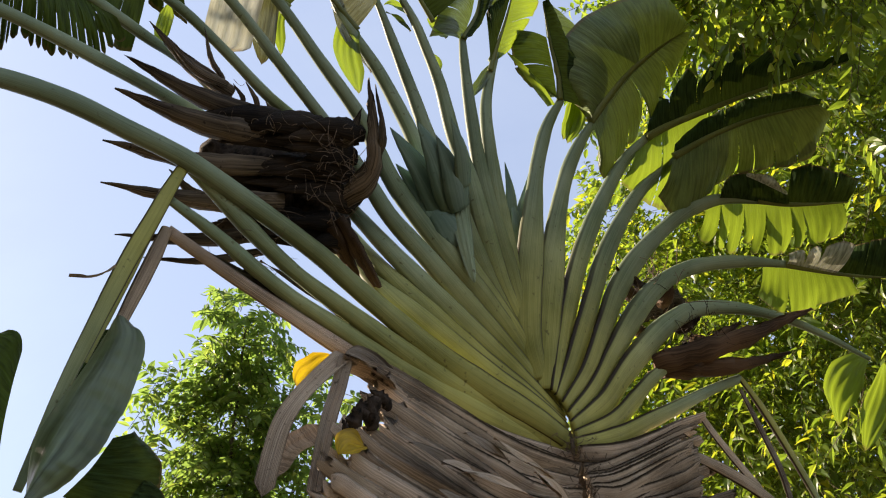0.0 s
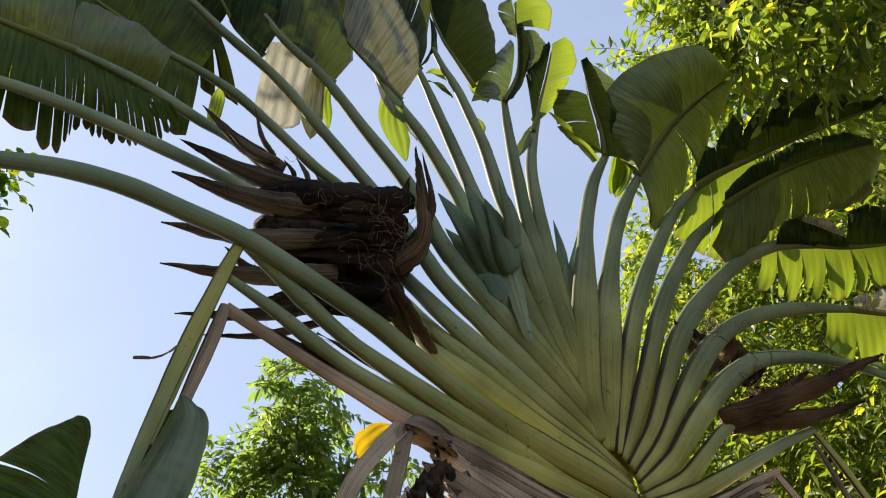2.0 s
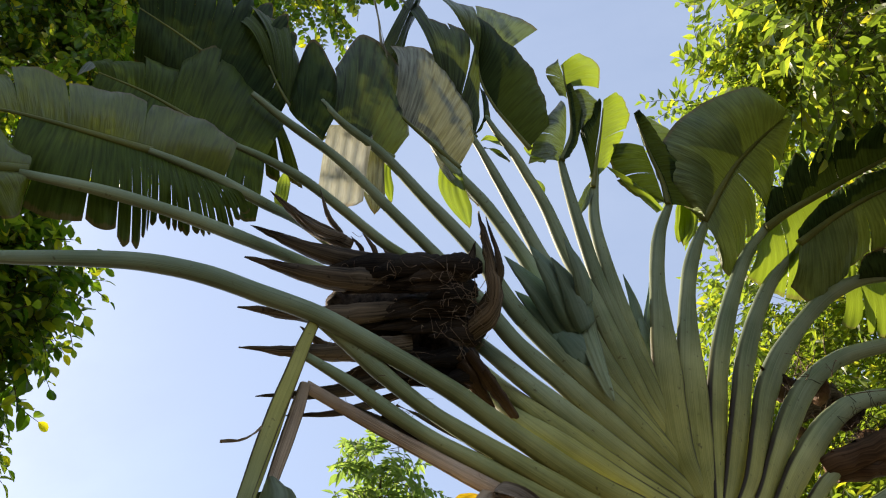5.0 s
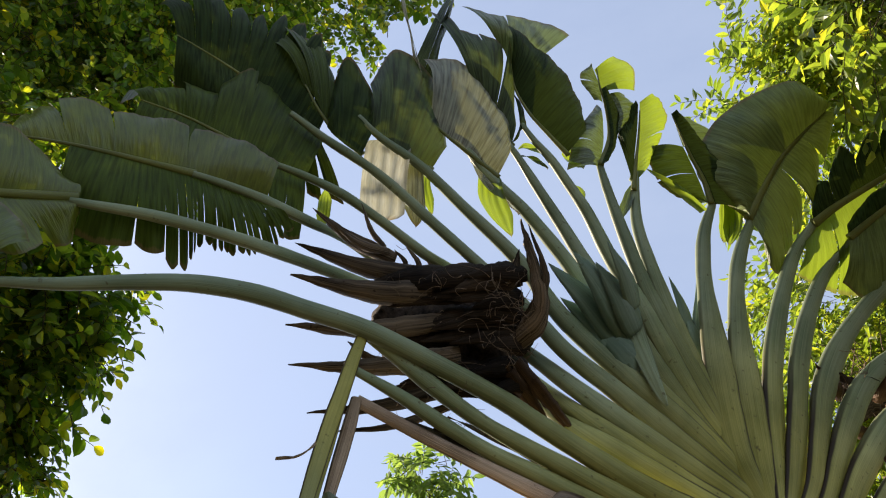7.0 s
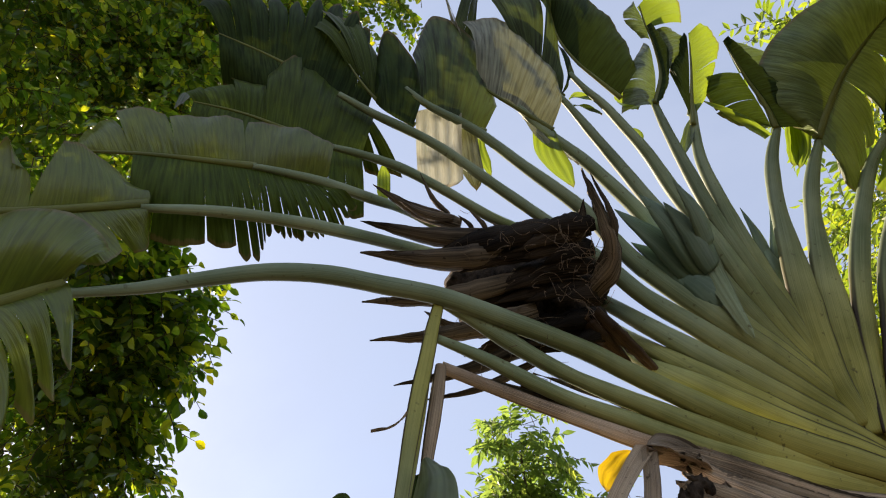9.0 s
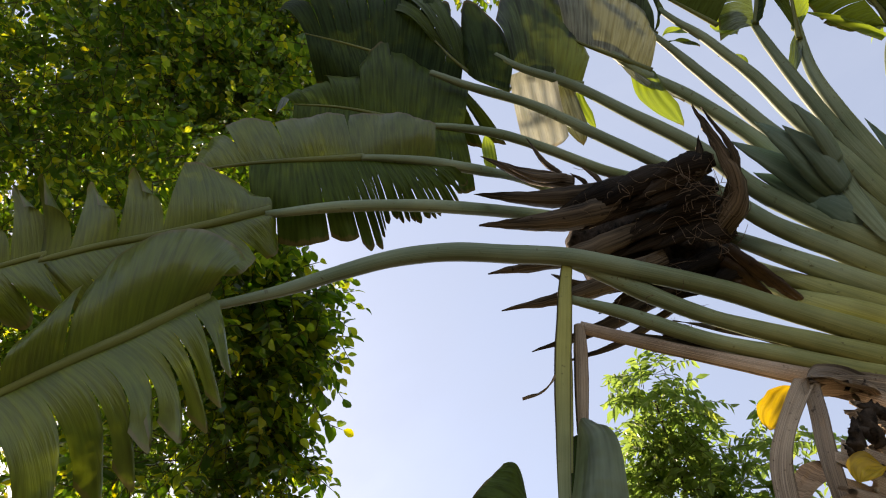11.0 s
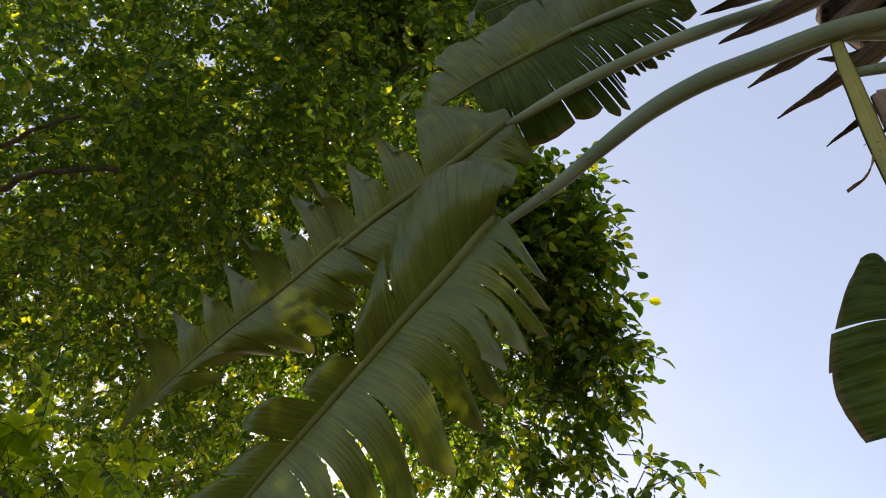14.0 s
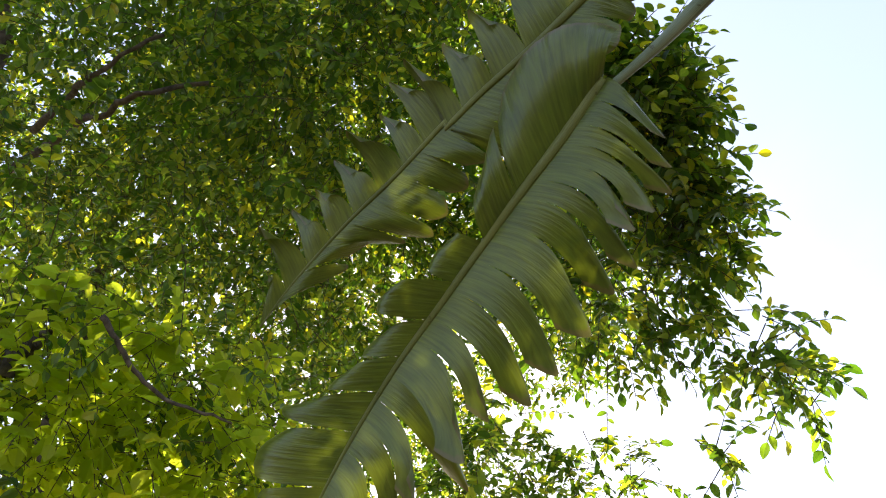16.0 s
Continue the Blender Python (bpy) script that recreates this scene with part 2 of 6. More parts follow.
def part(name, me, parent, label=""):
    ob = new(name, me)
    ob.parent = parent
    return tagged(ob, label)


def spline(points, count):
    """Evenly spaced places along a smooth curve through the points."""
    p = np.array(points, dtype=float)
    p = np.vstack([2 * p[0] - p[1], p, 2 * p[-1] - p[-2]])
    out = []
    for k in range(1, len(p) - 2):
        for s in np.linspace(0, 1, 24, endpoint=False):
            a0, a1, a2, a3 = p[k - 1 : k + 3]
            out.append(0.5 * (2 * a1 + (a2 - a0) * s + (2 * a0 - 5 * a1 + 4 * a2 - a3) * s**2 + (3 * a1 - a0 - 3 * a2 + a3) * s**3))
    out.append(p[-2])
    out = np.array(out)
    d = np.r_[0, np.cumsum(np.linalg.norm(np.diff(out, axis=0), axis=1))]
    even = np.linspace(0, d[-1], count)
    return np.stack([np.interp(even, d, out[:, i]) for i in range(3)], 1), d[-1]


def unit(v):
    v = np.asarray(v, dtype=float)
    return v / (np.linalg.norm(v, axis=-1, keepdims=True) + 1e-12)


def tube(path, length, wide, thick, normal, sides=12, groove=0.0, wobble=0.0, rng=None, tilt=None):
    """A swept stalk: wide across the fan, thick along normal; groove presses a channel into the side away from normal."""
    tangent = unit(np.gradient(path, axis=0))
    across = unit(np.cross(tangent, normal))
    up = unit(np.cross(across, tangent))
    if tilt is not None:
        # sheaths lap over one another like shingles, the upper margin outermost
        turn = (tilt * np.where(across[:, 2] > 0, 1.0, -1.0))[:, None]
        across, up = across * np.cos(turn) + up * np.sin(turn), up * np.cos(turn) - across * np.sin(turn)
    n = len(path)
    verts, uvs = [], []
    for i in range(n):
        for k in range(sides):
            an = 2 * math.pi * k / sides
            c, s = math.cos(an), math.sin(an)
            dent = groove * max(0.0, -s) ** 3 * thick[i]
            q = path[i] + across[i] * (0.5 * wide[i] * c) + up[i] * (0.5 * thick[i] * s + dent)
            if wobble:
                q = q + up[i] * rng.normal(0, wobble) + across[i] * rng.normal(0, wobble)
            verts.append(q)
            uvs.append((length * i / (n - 1), 0.5 + 0.5 * c))
    faces = [(i * sides + k, i * sides + (k + 1) % sides, (i + 1) * sides + (k + 1) % sides, (i + 1) * sides + k) for i in range(n - 1) for k in range(sides)]
    faces += [tuple(range(sides))[::-1], tuple((n - 1) * sides + k for k in range(sides))]
    return verts, faces, uvs


# ---- ground ----


def ground_sheet():
    rng = np.random.default_rng(5)
    ring = [0.0, 1.5, 3, 5, 8, 12, 18, 30, 60, 150, 500, 2000]
    verts, faces = [(0, 0, 0)], []
    for r in ring[1:]:
        for k in range(40):
            an = 2 * math.pi * k / 40
            verts.append((r * math.cos(an), r * math.sin(an), rng.normal(0, 0.015) if r < 40 else 0.0))
    for k in range(40):
        faces.append((0, 1 + k, 1 + (k + 1) % 40))
    for j in range(len(ring) - 2):
        for k in range(40):
            o = 1 + j * 40
            faces.append((o + k, o + 40 + k, o + 40 + (k + 1) % 40, o + (k + 1) % 40))
    ob = new("ground", mesh_of("ground", verts, faces, SOIL))
    return tagged(ob, "dry pale brown earth with leaf litter under trees", "ground", kind="structure")


ground_sheet()

# ---- the travellers palm ----

palm = tagged(new("travellers_palm"), "tall fan-shaped palm with green petioles, torn paddle leaves and dead sheaths", "palm")
palm.location = (0.62, 3.06, 0.0)
HOME = np.array(palm.location)


def here(points):
    return np.asarray(points, dtype=float) - HOME


FAN_NORMAL = np.array((0.608, -0.725, -0.325))     # the fan faces this way
FACE = tuple(-FAN_NORMAL)


def blade_half(parent, rib, edge, material, cuts=(), seed=0, bulge=0.05, ragged=0.1, gap=0.2, pointed=0.0, curl=0.0, skew=0.0, lean=0.0, deep=0.0, along=False, label=""):
    """Half a blade between its midrib and its outer edge, torn into strips along the side veins at the cuts (0 to 1 along the rib)."""
    rng = np.random.default_rng(seed + 300)
    count = 160
    a, length = spline(here(rib), count)
    b, _ = spline(here(edge), count)
    normal = np.cross(a[-1] - a[0], b.mean(0) - a.mean(0))
    normal = unit(normal if normal @ FAN_NORMAL > 0 else -normal)
    size = float(np.linalg.norm(b - a, axis=1).mean())
    bounds = [0.0, *cuts, 1.0]
    verts, faces, uvs = [], [], []
    nv = 13
    phase = rng.uniform(0, 6, 3)
    for s0, s1 in zip(bounds[:-1], bounds[1:]):
        nu = max(5, int((s1 - s0) * 70) + 4)
        short = 1 - abs(rng.normal(0, 0.55)) * ragged
        lift = rng.normal(0, 0.9) * ragged * size
        roll = rng.normal(0, 1.6) * ragged
        torn = rng.uniform(0.2, 0.7) * (1 - deep)
        notch = skew * rng.uniform(0.6, 1.2)
        first = len(verts)
        for j in range(nv):
            v = j / (nv - 1)
            open_ = gap * min(1.0, 0.07 / (s1 - s0)) * max(0.0, (v - torn) / (1 - torn)) ** 1.4
            for i in range(nu):
                r = i / (nu - 1)
                u = s0 + (s1 - s0) * (r * (1 - open_) + (0.5 * open_ if s0 > 0 else 0.0))
                f = min(max(u, 0.0), 1.0) * (count - 1)
                k = min(int(f), count - 2)
                w = f - k
                pa = a[k] * (1 - w) + a[k + 1] * w
                f = min(max(u + lean * v, 0.0), 1.0) * (count - 1)
                k = min(int(f), count - 2)
                w = f - k
                pb = b[k] * (1 - w) + b[k + 1] * w
                reach = short * (1 - pointed * 0.45 * abs(2 * r - 1) ** 1.6 - notch * 0.55 * (1 - r) ** 1.3) if cuts else 1.0
                tear = 0.02 * ragged * rng.random() if j == nv - 1 else 0.0
                g = v * (1 + (reach - 1) * v) * (1 - tear)
                rise = bulge * math.sin(math.pi * min(1.0, v)) * (0.4 + 0.6 * min(1.0, size / 0.4))
                rise += lift * v * v + curl * size * v**4 + roll * size * (r - 0.5) * (s1 - s0) * 2 * v
                rise += 0.0022 * math.sin(u * length * 150 + phase[0]) * v + 0.010 * math.sin(u * length * 19 + 3 * v + phase[1]) * v + 0.006 * math.sin(u * length * 47 + 5 * v + phase[2]) * v * v
                verts.append(pa + (pb - pa) * g + normal * rise)
                uvs.append((0.45 * v * size, 0.1 + 0.7 * u) if along else (u * length, v * 0.985 if 0 < i < nu - 1 or not cuts else v))
        for j in range(nv - 1):
            for i in range(nu - 1):
                o = first + j * nu + i
                faces.append((o, o + 1, o + nu + 1, o + nu))
    return part("blade_half", mesh_of("blade_half", verts, faces, material, uvs), parent, label)


def midrib(parent, points, width):
    path, length = spline(here(points), 60)
    wide = np.interp(np.linspace(0, 1, 60), [0, 0.2, 0.6, 1], [width, width * 0.75, width * 0.45, 0.008])
    v, f, u = tube(path, length, wide, wide * 0.8, FAN_NORMAL, 10, 0.2)
    return part("midrib", mesh_of("midrib", v, f, RIB, [(x + 2, y) for x, y in u]), parent)


def petiole(points, wide, material, label="", seed=0, parent=None, part_name="leaf", sheath=True, flat=0.85, frayed=0.0, wobble=0.0):
    """A leaf stalk: a broad clasping sheath at its foot that narrows to a round, channelled stalk. wide: breadths at even steps along it."""
    rng = np.random.default_rng(seed)
    path, length = spline(here(points), 90)
    s = np.linspace(0, 1, 90) * length
    step = np.linspace(0, min(length, 3.2 if len(wide) > 9 else 2.4), len(wide))
    w = np.interp(s, step, wide)
    w = w * (1 + 0.02 * np.sin(s * 9 + seed) + 0.012 * np.sin(s * 31 + 2 * seed))
    if sheath and flat > 0.6 and length > 1.5:
        w = w * np.interp(s, [0, length - 0.3, length], [1.0, 1.0, 0.62])
    if sheath and flat > 0.6:
        thick = w * np.interp(s, [0, 0.5, 1.0, 1.4], [0.3, 0.36, 0.62, flat])
        tilt = np.interp(s, [0, 0.7, 1.2], [0.34, 0.32, 0.0])
    else:
        thick = w * flat
        tilt = np.full(90, rng.uniform(0.2, 0.7) if sheath else 0.0)
    path = path + FAN_NORMAL * (0.004 * np.sin(s * 5 + seed * 2.1))[:, None]
    v, f, u = tube(path, length, w, thick, FAN_NORMAL, 14, 0.28, wobble, rng, tilt)
    if frayed:
        way = unit(path[-1] - path[-3])
        for k in range(14):
            v[-14 + k] = v[-14 + k] + way * rng.uniform(-frayed, frayed)
    return part(part_name, mesh_of(part_name, v, f, material, u), parent or palm, label)


def flower_core(points, radii, material, seed, label):
    """The lumpy middle of a flower head: stacked bract bases."""
    rng = np.random.default_rng(seed)
    path, length = spline(here(points), 30)
    w = np.interp(np.linspace(0, 1, 30), np.linspace(0, 1, len(radii)), radii)
    w = w * (1 + 0.12 * np.sin(np.linspace(0, 26, 30)) + rng.normal(0, 0.05, 30))
    v, f, u = tube(path, length, w, w * 0.75, FAN_NORMAL, 16, 0, 0.006, rng)
    return part("flower_head", mesh_of("flower_head", v, f, material, u), palm, label)


def strip(points, width, material, name="blade_strip", label="", normal=(0.3, -0.9, 0.2), parent=None, v_fold=0.15, blunt=0.25, stalky=False, flare=0.0):
    """A loose strip of blade, folded lightly along its middle, with rounded ends."""
    path, length = spline(here(points), 22)
    tg = unit(np.gradient(path, axis=0))
    sd = unit(np.cross(tg, normal))
    up = np.cross(sd, tg)
    verts, faces, uvs = [], [], []
    for i in range(22):
        s = i / 21
        w = width * min(1, s / (0.06 if flare else blunt)) ** 0.6 * min(1, (1 - s) / blunt) ** 0.6 * (1 + flare * (0.5 - s))
        for k in range(17):
            c = k / 8 - 1
            pleat = 0.03 * w * math.cos(c * math.pi * 4) * min(1, s * 4)
            verts.append(path[i] + sd[i] * (0.5 * w * c) + up[i] * (abs(c) * v_fold * w + 0.006 * math.sin(7 * s + 2 * c) + pleat))
            uvs.append((s * length + 1.2, 0.04 + 0.92 * k / 16) if stalky else (0.0075 * k + 0.3, s))
    for i in range(21):
        for k in range(16):
            o = i * 17 + k
            faces.append((o, o + 1, o + 18, o + 17))
    return part(name, mesh_of(name, verts, faces, material, uvs), parent or palm, label)


def bract(base, tip, width, bow, material, parent, seed=0, open_way=(0, 0, 1), label="", swell=0.45, depth=0.42, name="bract", via=None, rough=1.0):
    """A boat-shaped bract: a keeled, hollow, pointed scoop. bow: how far the middle sags against open_way, in metres."""
    rng = np.random.default_rng(seed)
    a, b = here([base])[0], here([tip])[0]
    up = np.asarray(open_way, dtype=float)
    mid = (a + b) / 2 - up * bow if via is None else here([via])[0]
    path, length = spline([a, mid, b], 18)
    tg = unit(np.gradient(path, axis=0))
    sd = unit(np.cross(tg, up))
    nm = np.cross(sd, tg)
    if (nm @ up).mean() < 0:
        nm = -nm
    verts, faces, uvs = [], [], []
    ring = 14
    for i in range(18):
        s = i / 17
        w = width * (0.55 + 0.45 * math.sin(min(1.0, s / swell) * math.pi / 2)) * (1 - s) ** 0.8 if s < 1 else 0.0
        w = max(w * (1 + rng.normal(0, 0.07 * rough)), 0.003)
        for k in range(ring):
            outer = k < 7
            c = (k / 6 * 2 - 1) if outer else 1 - (k - 7) / 6 * 2
            hollow = depth if outer else depth * 0.8
            rise = -(1 - abs(c) ** 1.6) * hollow * w
            wave = rng.normal(0, 0.03 * rough) * width
            verts.append(path[i] + sd[i] * (0.5 * w * c * (1 if outer else 0.9)) + nm[i] * (rise + wave))
            uvs.append((s * length, 0.1 + 0.8 * (c * 0.5 + 0.5)))
    for i in range(17):
        for k in range(ring):
            o = i * ring
            faces.append((o + k, o + (k + 1) % ring, o + ring + (k + 1) % ring, o + ring + k))
    faces += [tuple(range(ring))[::-1], tuple(17 * ring + k for k in range(ring))]
    return part(name, mesh_of(name, verts, faces, material, uvs), parent, label)


def fibres(centre, spread, count, length, material, parent, seed, thick=0.002):
    """Dry curling fibres, too fine to count, in one mesh."""
    rng = np.random.default_rng(seed)
    verts, faces, uvs = [], [], []
    for _ in range(count):
        o = here([centre])[0] + rng.normal(0, 1, 3) * spread
        d = unit(rng.normal(0, 1, 3) + (0, -0.4, -0.4))
        e = unit(rng.normal(0, 1, 3))
        ln = length * rng.uniform(0.5, 1.4)
        pts = [o, o + d * ln * 0.4, o + d * ln * 0.7 + e * ln * 0.3, o + d * ln * 0.8 + e * ln * 0.7]
        path, full = spline(pts, 9)
        r = np.linspace(2 * thick, thick * 0.7, 9)
        v, f, u = tube(path, full, r, r, np.array((0.3, 0.5, 0.81)), 4)
        faces += [tuple(x + len(verts) for x in q) for q in f]
        verts += v
        uvs += u
    return tagged(part("fibre", mesh_of("fibre", verts, faces, material, uvs), parent), kind="stuff")


# left side of the fan, from the oldest leaf up
dead_hanging = petiole([(0.580, 2.924, 3.748), (0.279, 2.706, 3.671), (0.037, 2.506, 3.665), (-0.187, 2.318, 3.666), (-0.396, 2.137, 3.677), (-0.593, 1.962, 3.699), (-0.779, 1.797, 3.721), (-0.961, 1.633, 3.746)], (0.09, 0.11, 0.1, 0.07, 0.05, 0.045), DEAD, label='dead brown petiole with a withered blade hanging down', seed=49, flat=0.5)
petiole([(-0.955, 1.618, 3.736), (-0.971, 1.645, 3.627), (-0.990, 1.671, 3.511), (-1.008, 1.694, 3.404), (-1.019, 1.710, 3.326)], (0.04, 0.05, 0.05, 0.045, 0.04), DEAD, parent=dead_hanging, part_name='broken_end', seed=50, sheath=False)
leaf_snapped = petiole([(0.563, 2.884, 3.763), (0.331, 2.707, 3.723), (0.132, 2.547, 3.706), (-0.055, 2.389, 3.707), (-0.231, 2.236, 3.716), (-0.398, 2.088, 3.734), (-0.557, 1.949, 3.746), (-0.691, 1.824, 3.773), (-0.822, 1.698, 3.809), (-0.964, 1.568, 3.835)], (0.085, 0.108, 0.112, 0.098, 0.078, 0.06, 0.06, 0.055), PETIOLE_OLD, label='green petiole snapped off at a kink', seed=41)
leaf_broken = petiole([(0.554, 2.852, 3.776), (0.280, 2.630, 3.755), (0.037, 2.428, 3.748), (-0.145, 2.265, 3.766), (-0.318, 2.110, 3.788), (-0.482, 1.961, 3.811), (-0.602, 1.846, 3.841), (-0.739, 1.705, 3.899), (-0.855, 1.585, 3.951), (-0.930, 1.510, 3.978)], (0.085, 0.108, 0.112, 0.098, 0.078, 0.06, 0.075, 0.065), PETIOLE_OLD, label='broken green petiole bent sharply, its blade hanging', seed=40)
petiole([(-0.929, 1.502, 3.973), (-0.957, 1.525, 3.843), (-0.987, 1.558, 3.686), (-1.015, 1.587, 3.540), (-1.039, 1.619, 3.395), (-1.060, 1.652, 3.253), (-1.082, 1.687, 3.103), (-1.102, 1.731, 2.936), (-1.119, 1.771, 2.782)], (0.042, 0.054, 0.058, 0.056, 0.05, 0.042, 0.034, 0.024), PETIOLE, parent=leaf_broken, part_name='broken_end', seed=42, sheath=False, flat=0.45)
petiole([(-0.965, 1.564, 3.840), (-0.982, 1.580, 3.750), (-1.002, 1.604, 3.637), (-1.024, 1.637, 3.499), (-1.047, 1.673, 3.350), (-1.072, 1.711, 3.193)], (0.012, 0.03, 0.035, 0.03, 0.02), PETIOLE, parent=leaf_snapped, part_name='broken_end', seed=43, sheath=False, flat=0.5)
leaf_a = petiole([*[(0.543, 2.813, 3.782), (0.410, 2.694, 3.793), (0.206, 2.518, 3.798), (-0.009, 2.327, 3.817), (-0.190, 2.157, 3.852), (-0.363, 1.994, 3.890), (-0.488, 1.874, 3.923), (-0.742, 1.644, 3.957), (-0.923, 1.484, 3.974)], *[(-1.092, 1.353, 3.955), (-1.257, 1.226, 3.928), (-1.424, 1.113, 3.865), (-1.588, 1.017, 3.770), (-1.746, 0.928, 3.672), (-1.898, 0.835, 3.595)], *[(-2.040, 0.746, 3.525), (-2.219, 0.665, 3.368)]], (0.085, 0.108, 0.112, 0.1, 0.09, 0.085, 0.08, 0.08, 0.078, 0.075, 0.068, 0.055, 0.035), PETIOLE_OLD, label='long green leaf with a torn olive blade arching down', seed=30)
leaf_b = petiole([*[(0.547, 2.838, 3.837), (0.419, 2.717, 3.876), (0.237, 2.559, 3.899), (0.039, 2.381, 3.936), (-0.151, 2.211, 3.971), (-0.301, 2.185, 4.115), (-0.474, 2.200, 4.370), (-0.784, 1.979, 4.548), (-0.964, 1.749, 4.608)], *[(-1.108, 1.503, 4.462), (-1.255, 1.185, 4.194), (-1.430, 1.052, 4.165), (-1.604, 0.927, 4.118), (-1.776, 0.812, 4.053), (-1.827, 0.778, 4.035)]], (0.085, 0.108, 0.112, 0.098, 0.078, 0.06, 0.066, 0.064, 0.06, 0.052), PETIOLE_OLD, label='green leaf with a deeply torn pointed blade', seed=31)
leaf_c = petiole([*[(0.546, 2.840, 3.871), (0.343, 2.652, 3.924), (0.163, 2.492, 3.957), (-0.058, 2.283, 4.024), (-0.254, 2.163, 4.171), (-0.426, 2.169, 4.436), (-0.651, 2.049, 4.654), (-0.865, 1.795, 4.714)], *[(-1.071, 1.467, 4.675), (-1.150, 1.208, 4.431), (-1.313, 1.069, 4.435), (-1.423, 0.981, 4.426), (-1.533, 0.896, 4.410)]], (0.085, 0.108, 0.112, 0.098, 0.078, 0.06, 0.06, 0.056, 0.05), PETIOLE_OLD, label='green leaf with a broad olive blade', seed=32)
leaf_d = petiole([*[(0.542, 2.841, 3.904), (0.295, 2.593, 4.006), (0.090, 2.392, 4.081), (-0.108, 2.197, 4.158), (-0.308, 2.068, 4.313), (-0.479, 2.029, 4.553), (-0.630, 1.781, 4.705), (-0.765, 1.553, 4.631), (-0.897, 1.355, 4.609), (-1.045, 1.213, 4.658)], *[(-1.182, 1.095, 4.663), (-1.281, 1.016, 4.654)]], (0.085, 0.108, 0.112, 0.098, 0.078, 0.06, 0.056, 0.05), PETIOLE, label='green leaf with a dark torn blade', seed=33)
leaf_e = petiole([*[(0.537, 2.833, 3.931), (0.325, 2.596, 4.072), (0.143, 2.404, 4.167), (-0.060, 2.191, 4.268), (-0.233, 2.012, 4.351), (-0.357, 1.855, 4.473), (-0.504, 1.682, 4.590), (-0.695, 1.469, 4.713), (-0.904, 1.236, 4.844)], *[(-1.121, 1.021, 4.914), (-1.248, 0.888, 4.972)]], (0.085, 0.108, 0.112, 0.098, 0.078, 0.06, 0.056, 0.05), PETIOLE, label='green leaf with dark hanging blade strips', seed=34)
leaf_f = petiole([*[(0.528, 2.814, 3.958), (0.329, 2.568, 4.142), (0.171, 2.385, 4.261), (-0.010, 2.186, 4.373), (-0.214, 1.953, 4.518), (-0.370, 1.733, 4.723), (-0.572, 1.496, 4.878), (-0.741, 1.295, 5.014)], *[(-0.904, 1.127, 5.079), (-0.991, 1.024, 5.146)]], (0.085, 0.108, 0.112, 0.098, 0.078, 0.06, 0.05), PETIOLE, label='green leaf with a short dark glossy blade', seed=35)
leaf_g = petiole([*[(0.513, 2.791, 3.980), (0.383, 2.621, 4.122), (0.225, 2.424, 4.274), (0.068, 2.233, 4.412), (-0.042, 2.053, 4.611), (-0.145, 1.879, 4.810), (-0.254, 1.721, 4.963), (-0.335, 1.611, 5.058), (-0.464, 1.455, 5.170)], *[(-0.549, 1.330, 5.285), (-0.629, 1.250, 5.314)]], (0.085, 0.108, 0.112, 0.098, 0.078, 0.06, 0.05), PETIOLE, label='green leaf with a grey-green blade coloured as sunlit', seed=36)
leaf_h = petiole([(0.501, 2.782, 3.999), (0.358, 2.589, 4.163), (0.240, 2.424, 4.313), (0.123, 2.238, 4.506), (0.043, 2.095, 4.675), (-0.074, 1.904, 4.880), (-0.149, 1.764, 5.049), (-0.230, 1.620, 5.220), (-0.317, 1.470, 5.389), (-0.372, 1.393, 5.455)], (0.085, 0.108, 0.112, 0.098, 0.078, 0.06, 0.05), PETIOLE, label='green leaf with a dark striped blade', seed=37)
leaf_i = petiole([(0.488, 2.765, 4.012), (0.374, 2.581, 4.211), (0.271, 2.416, 4.385), (0.194, 2.250, 4.611), (0.128, 2.097, 4.827), (0.054, 1.964, 4.984), (-0.017, 1.800, 5.214), (-0.093, 1.668, 5.364), (-0.149, 1.574, 5.468), (-0.211, 1.488, 5.542), (-0.262, 1.405, 5.626)], (0.085, 0.108, 0.112, 0.098, 0.078, 0.06, 0.05), PETIOLE, label='green leaf with a broad dark blade', seed=38)
leaf_j = petiole([(0.468, 2.737, 4.017), (0.388, 2.582, 4.212), (0.316, 2.409, 4.462), (0.245, 2.244, 4.697), (0.182, 2.090, 4.921), (0.140, 1.940, 5.175), (0.114, 1.805, 5.424), (0.104, 1.697, 5.615), (0.105, 1.746, 5.528)], (0.085, 0.108, 0.112, 0.098, 0.078, 0.06, 0.05), PETIOLE, label='green leaf with a folded sunlit blade', seed=39)
leaf_k = petiole([(0.447, 2.712, 4.033), (0.388, 2.582, 4.212), (0.338, 2.434, 4.449), (0.296, 2.297, 4.675), (0.252, 2.152, 4.914), (0.225, 1.994, 5.214), (0.247, 1.908, 5.434), (0.294, 1.824, 5.646), (0.259, 1.840, 5.579)], (0.085, 0.108, 0.112, 0.098, 0.078, 0.06, 0.05), PETIOLE, label='green leaf with a narrow folded blade', seed=28)

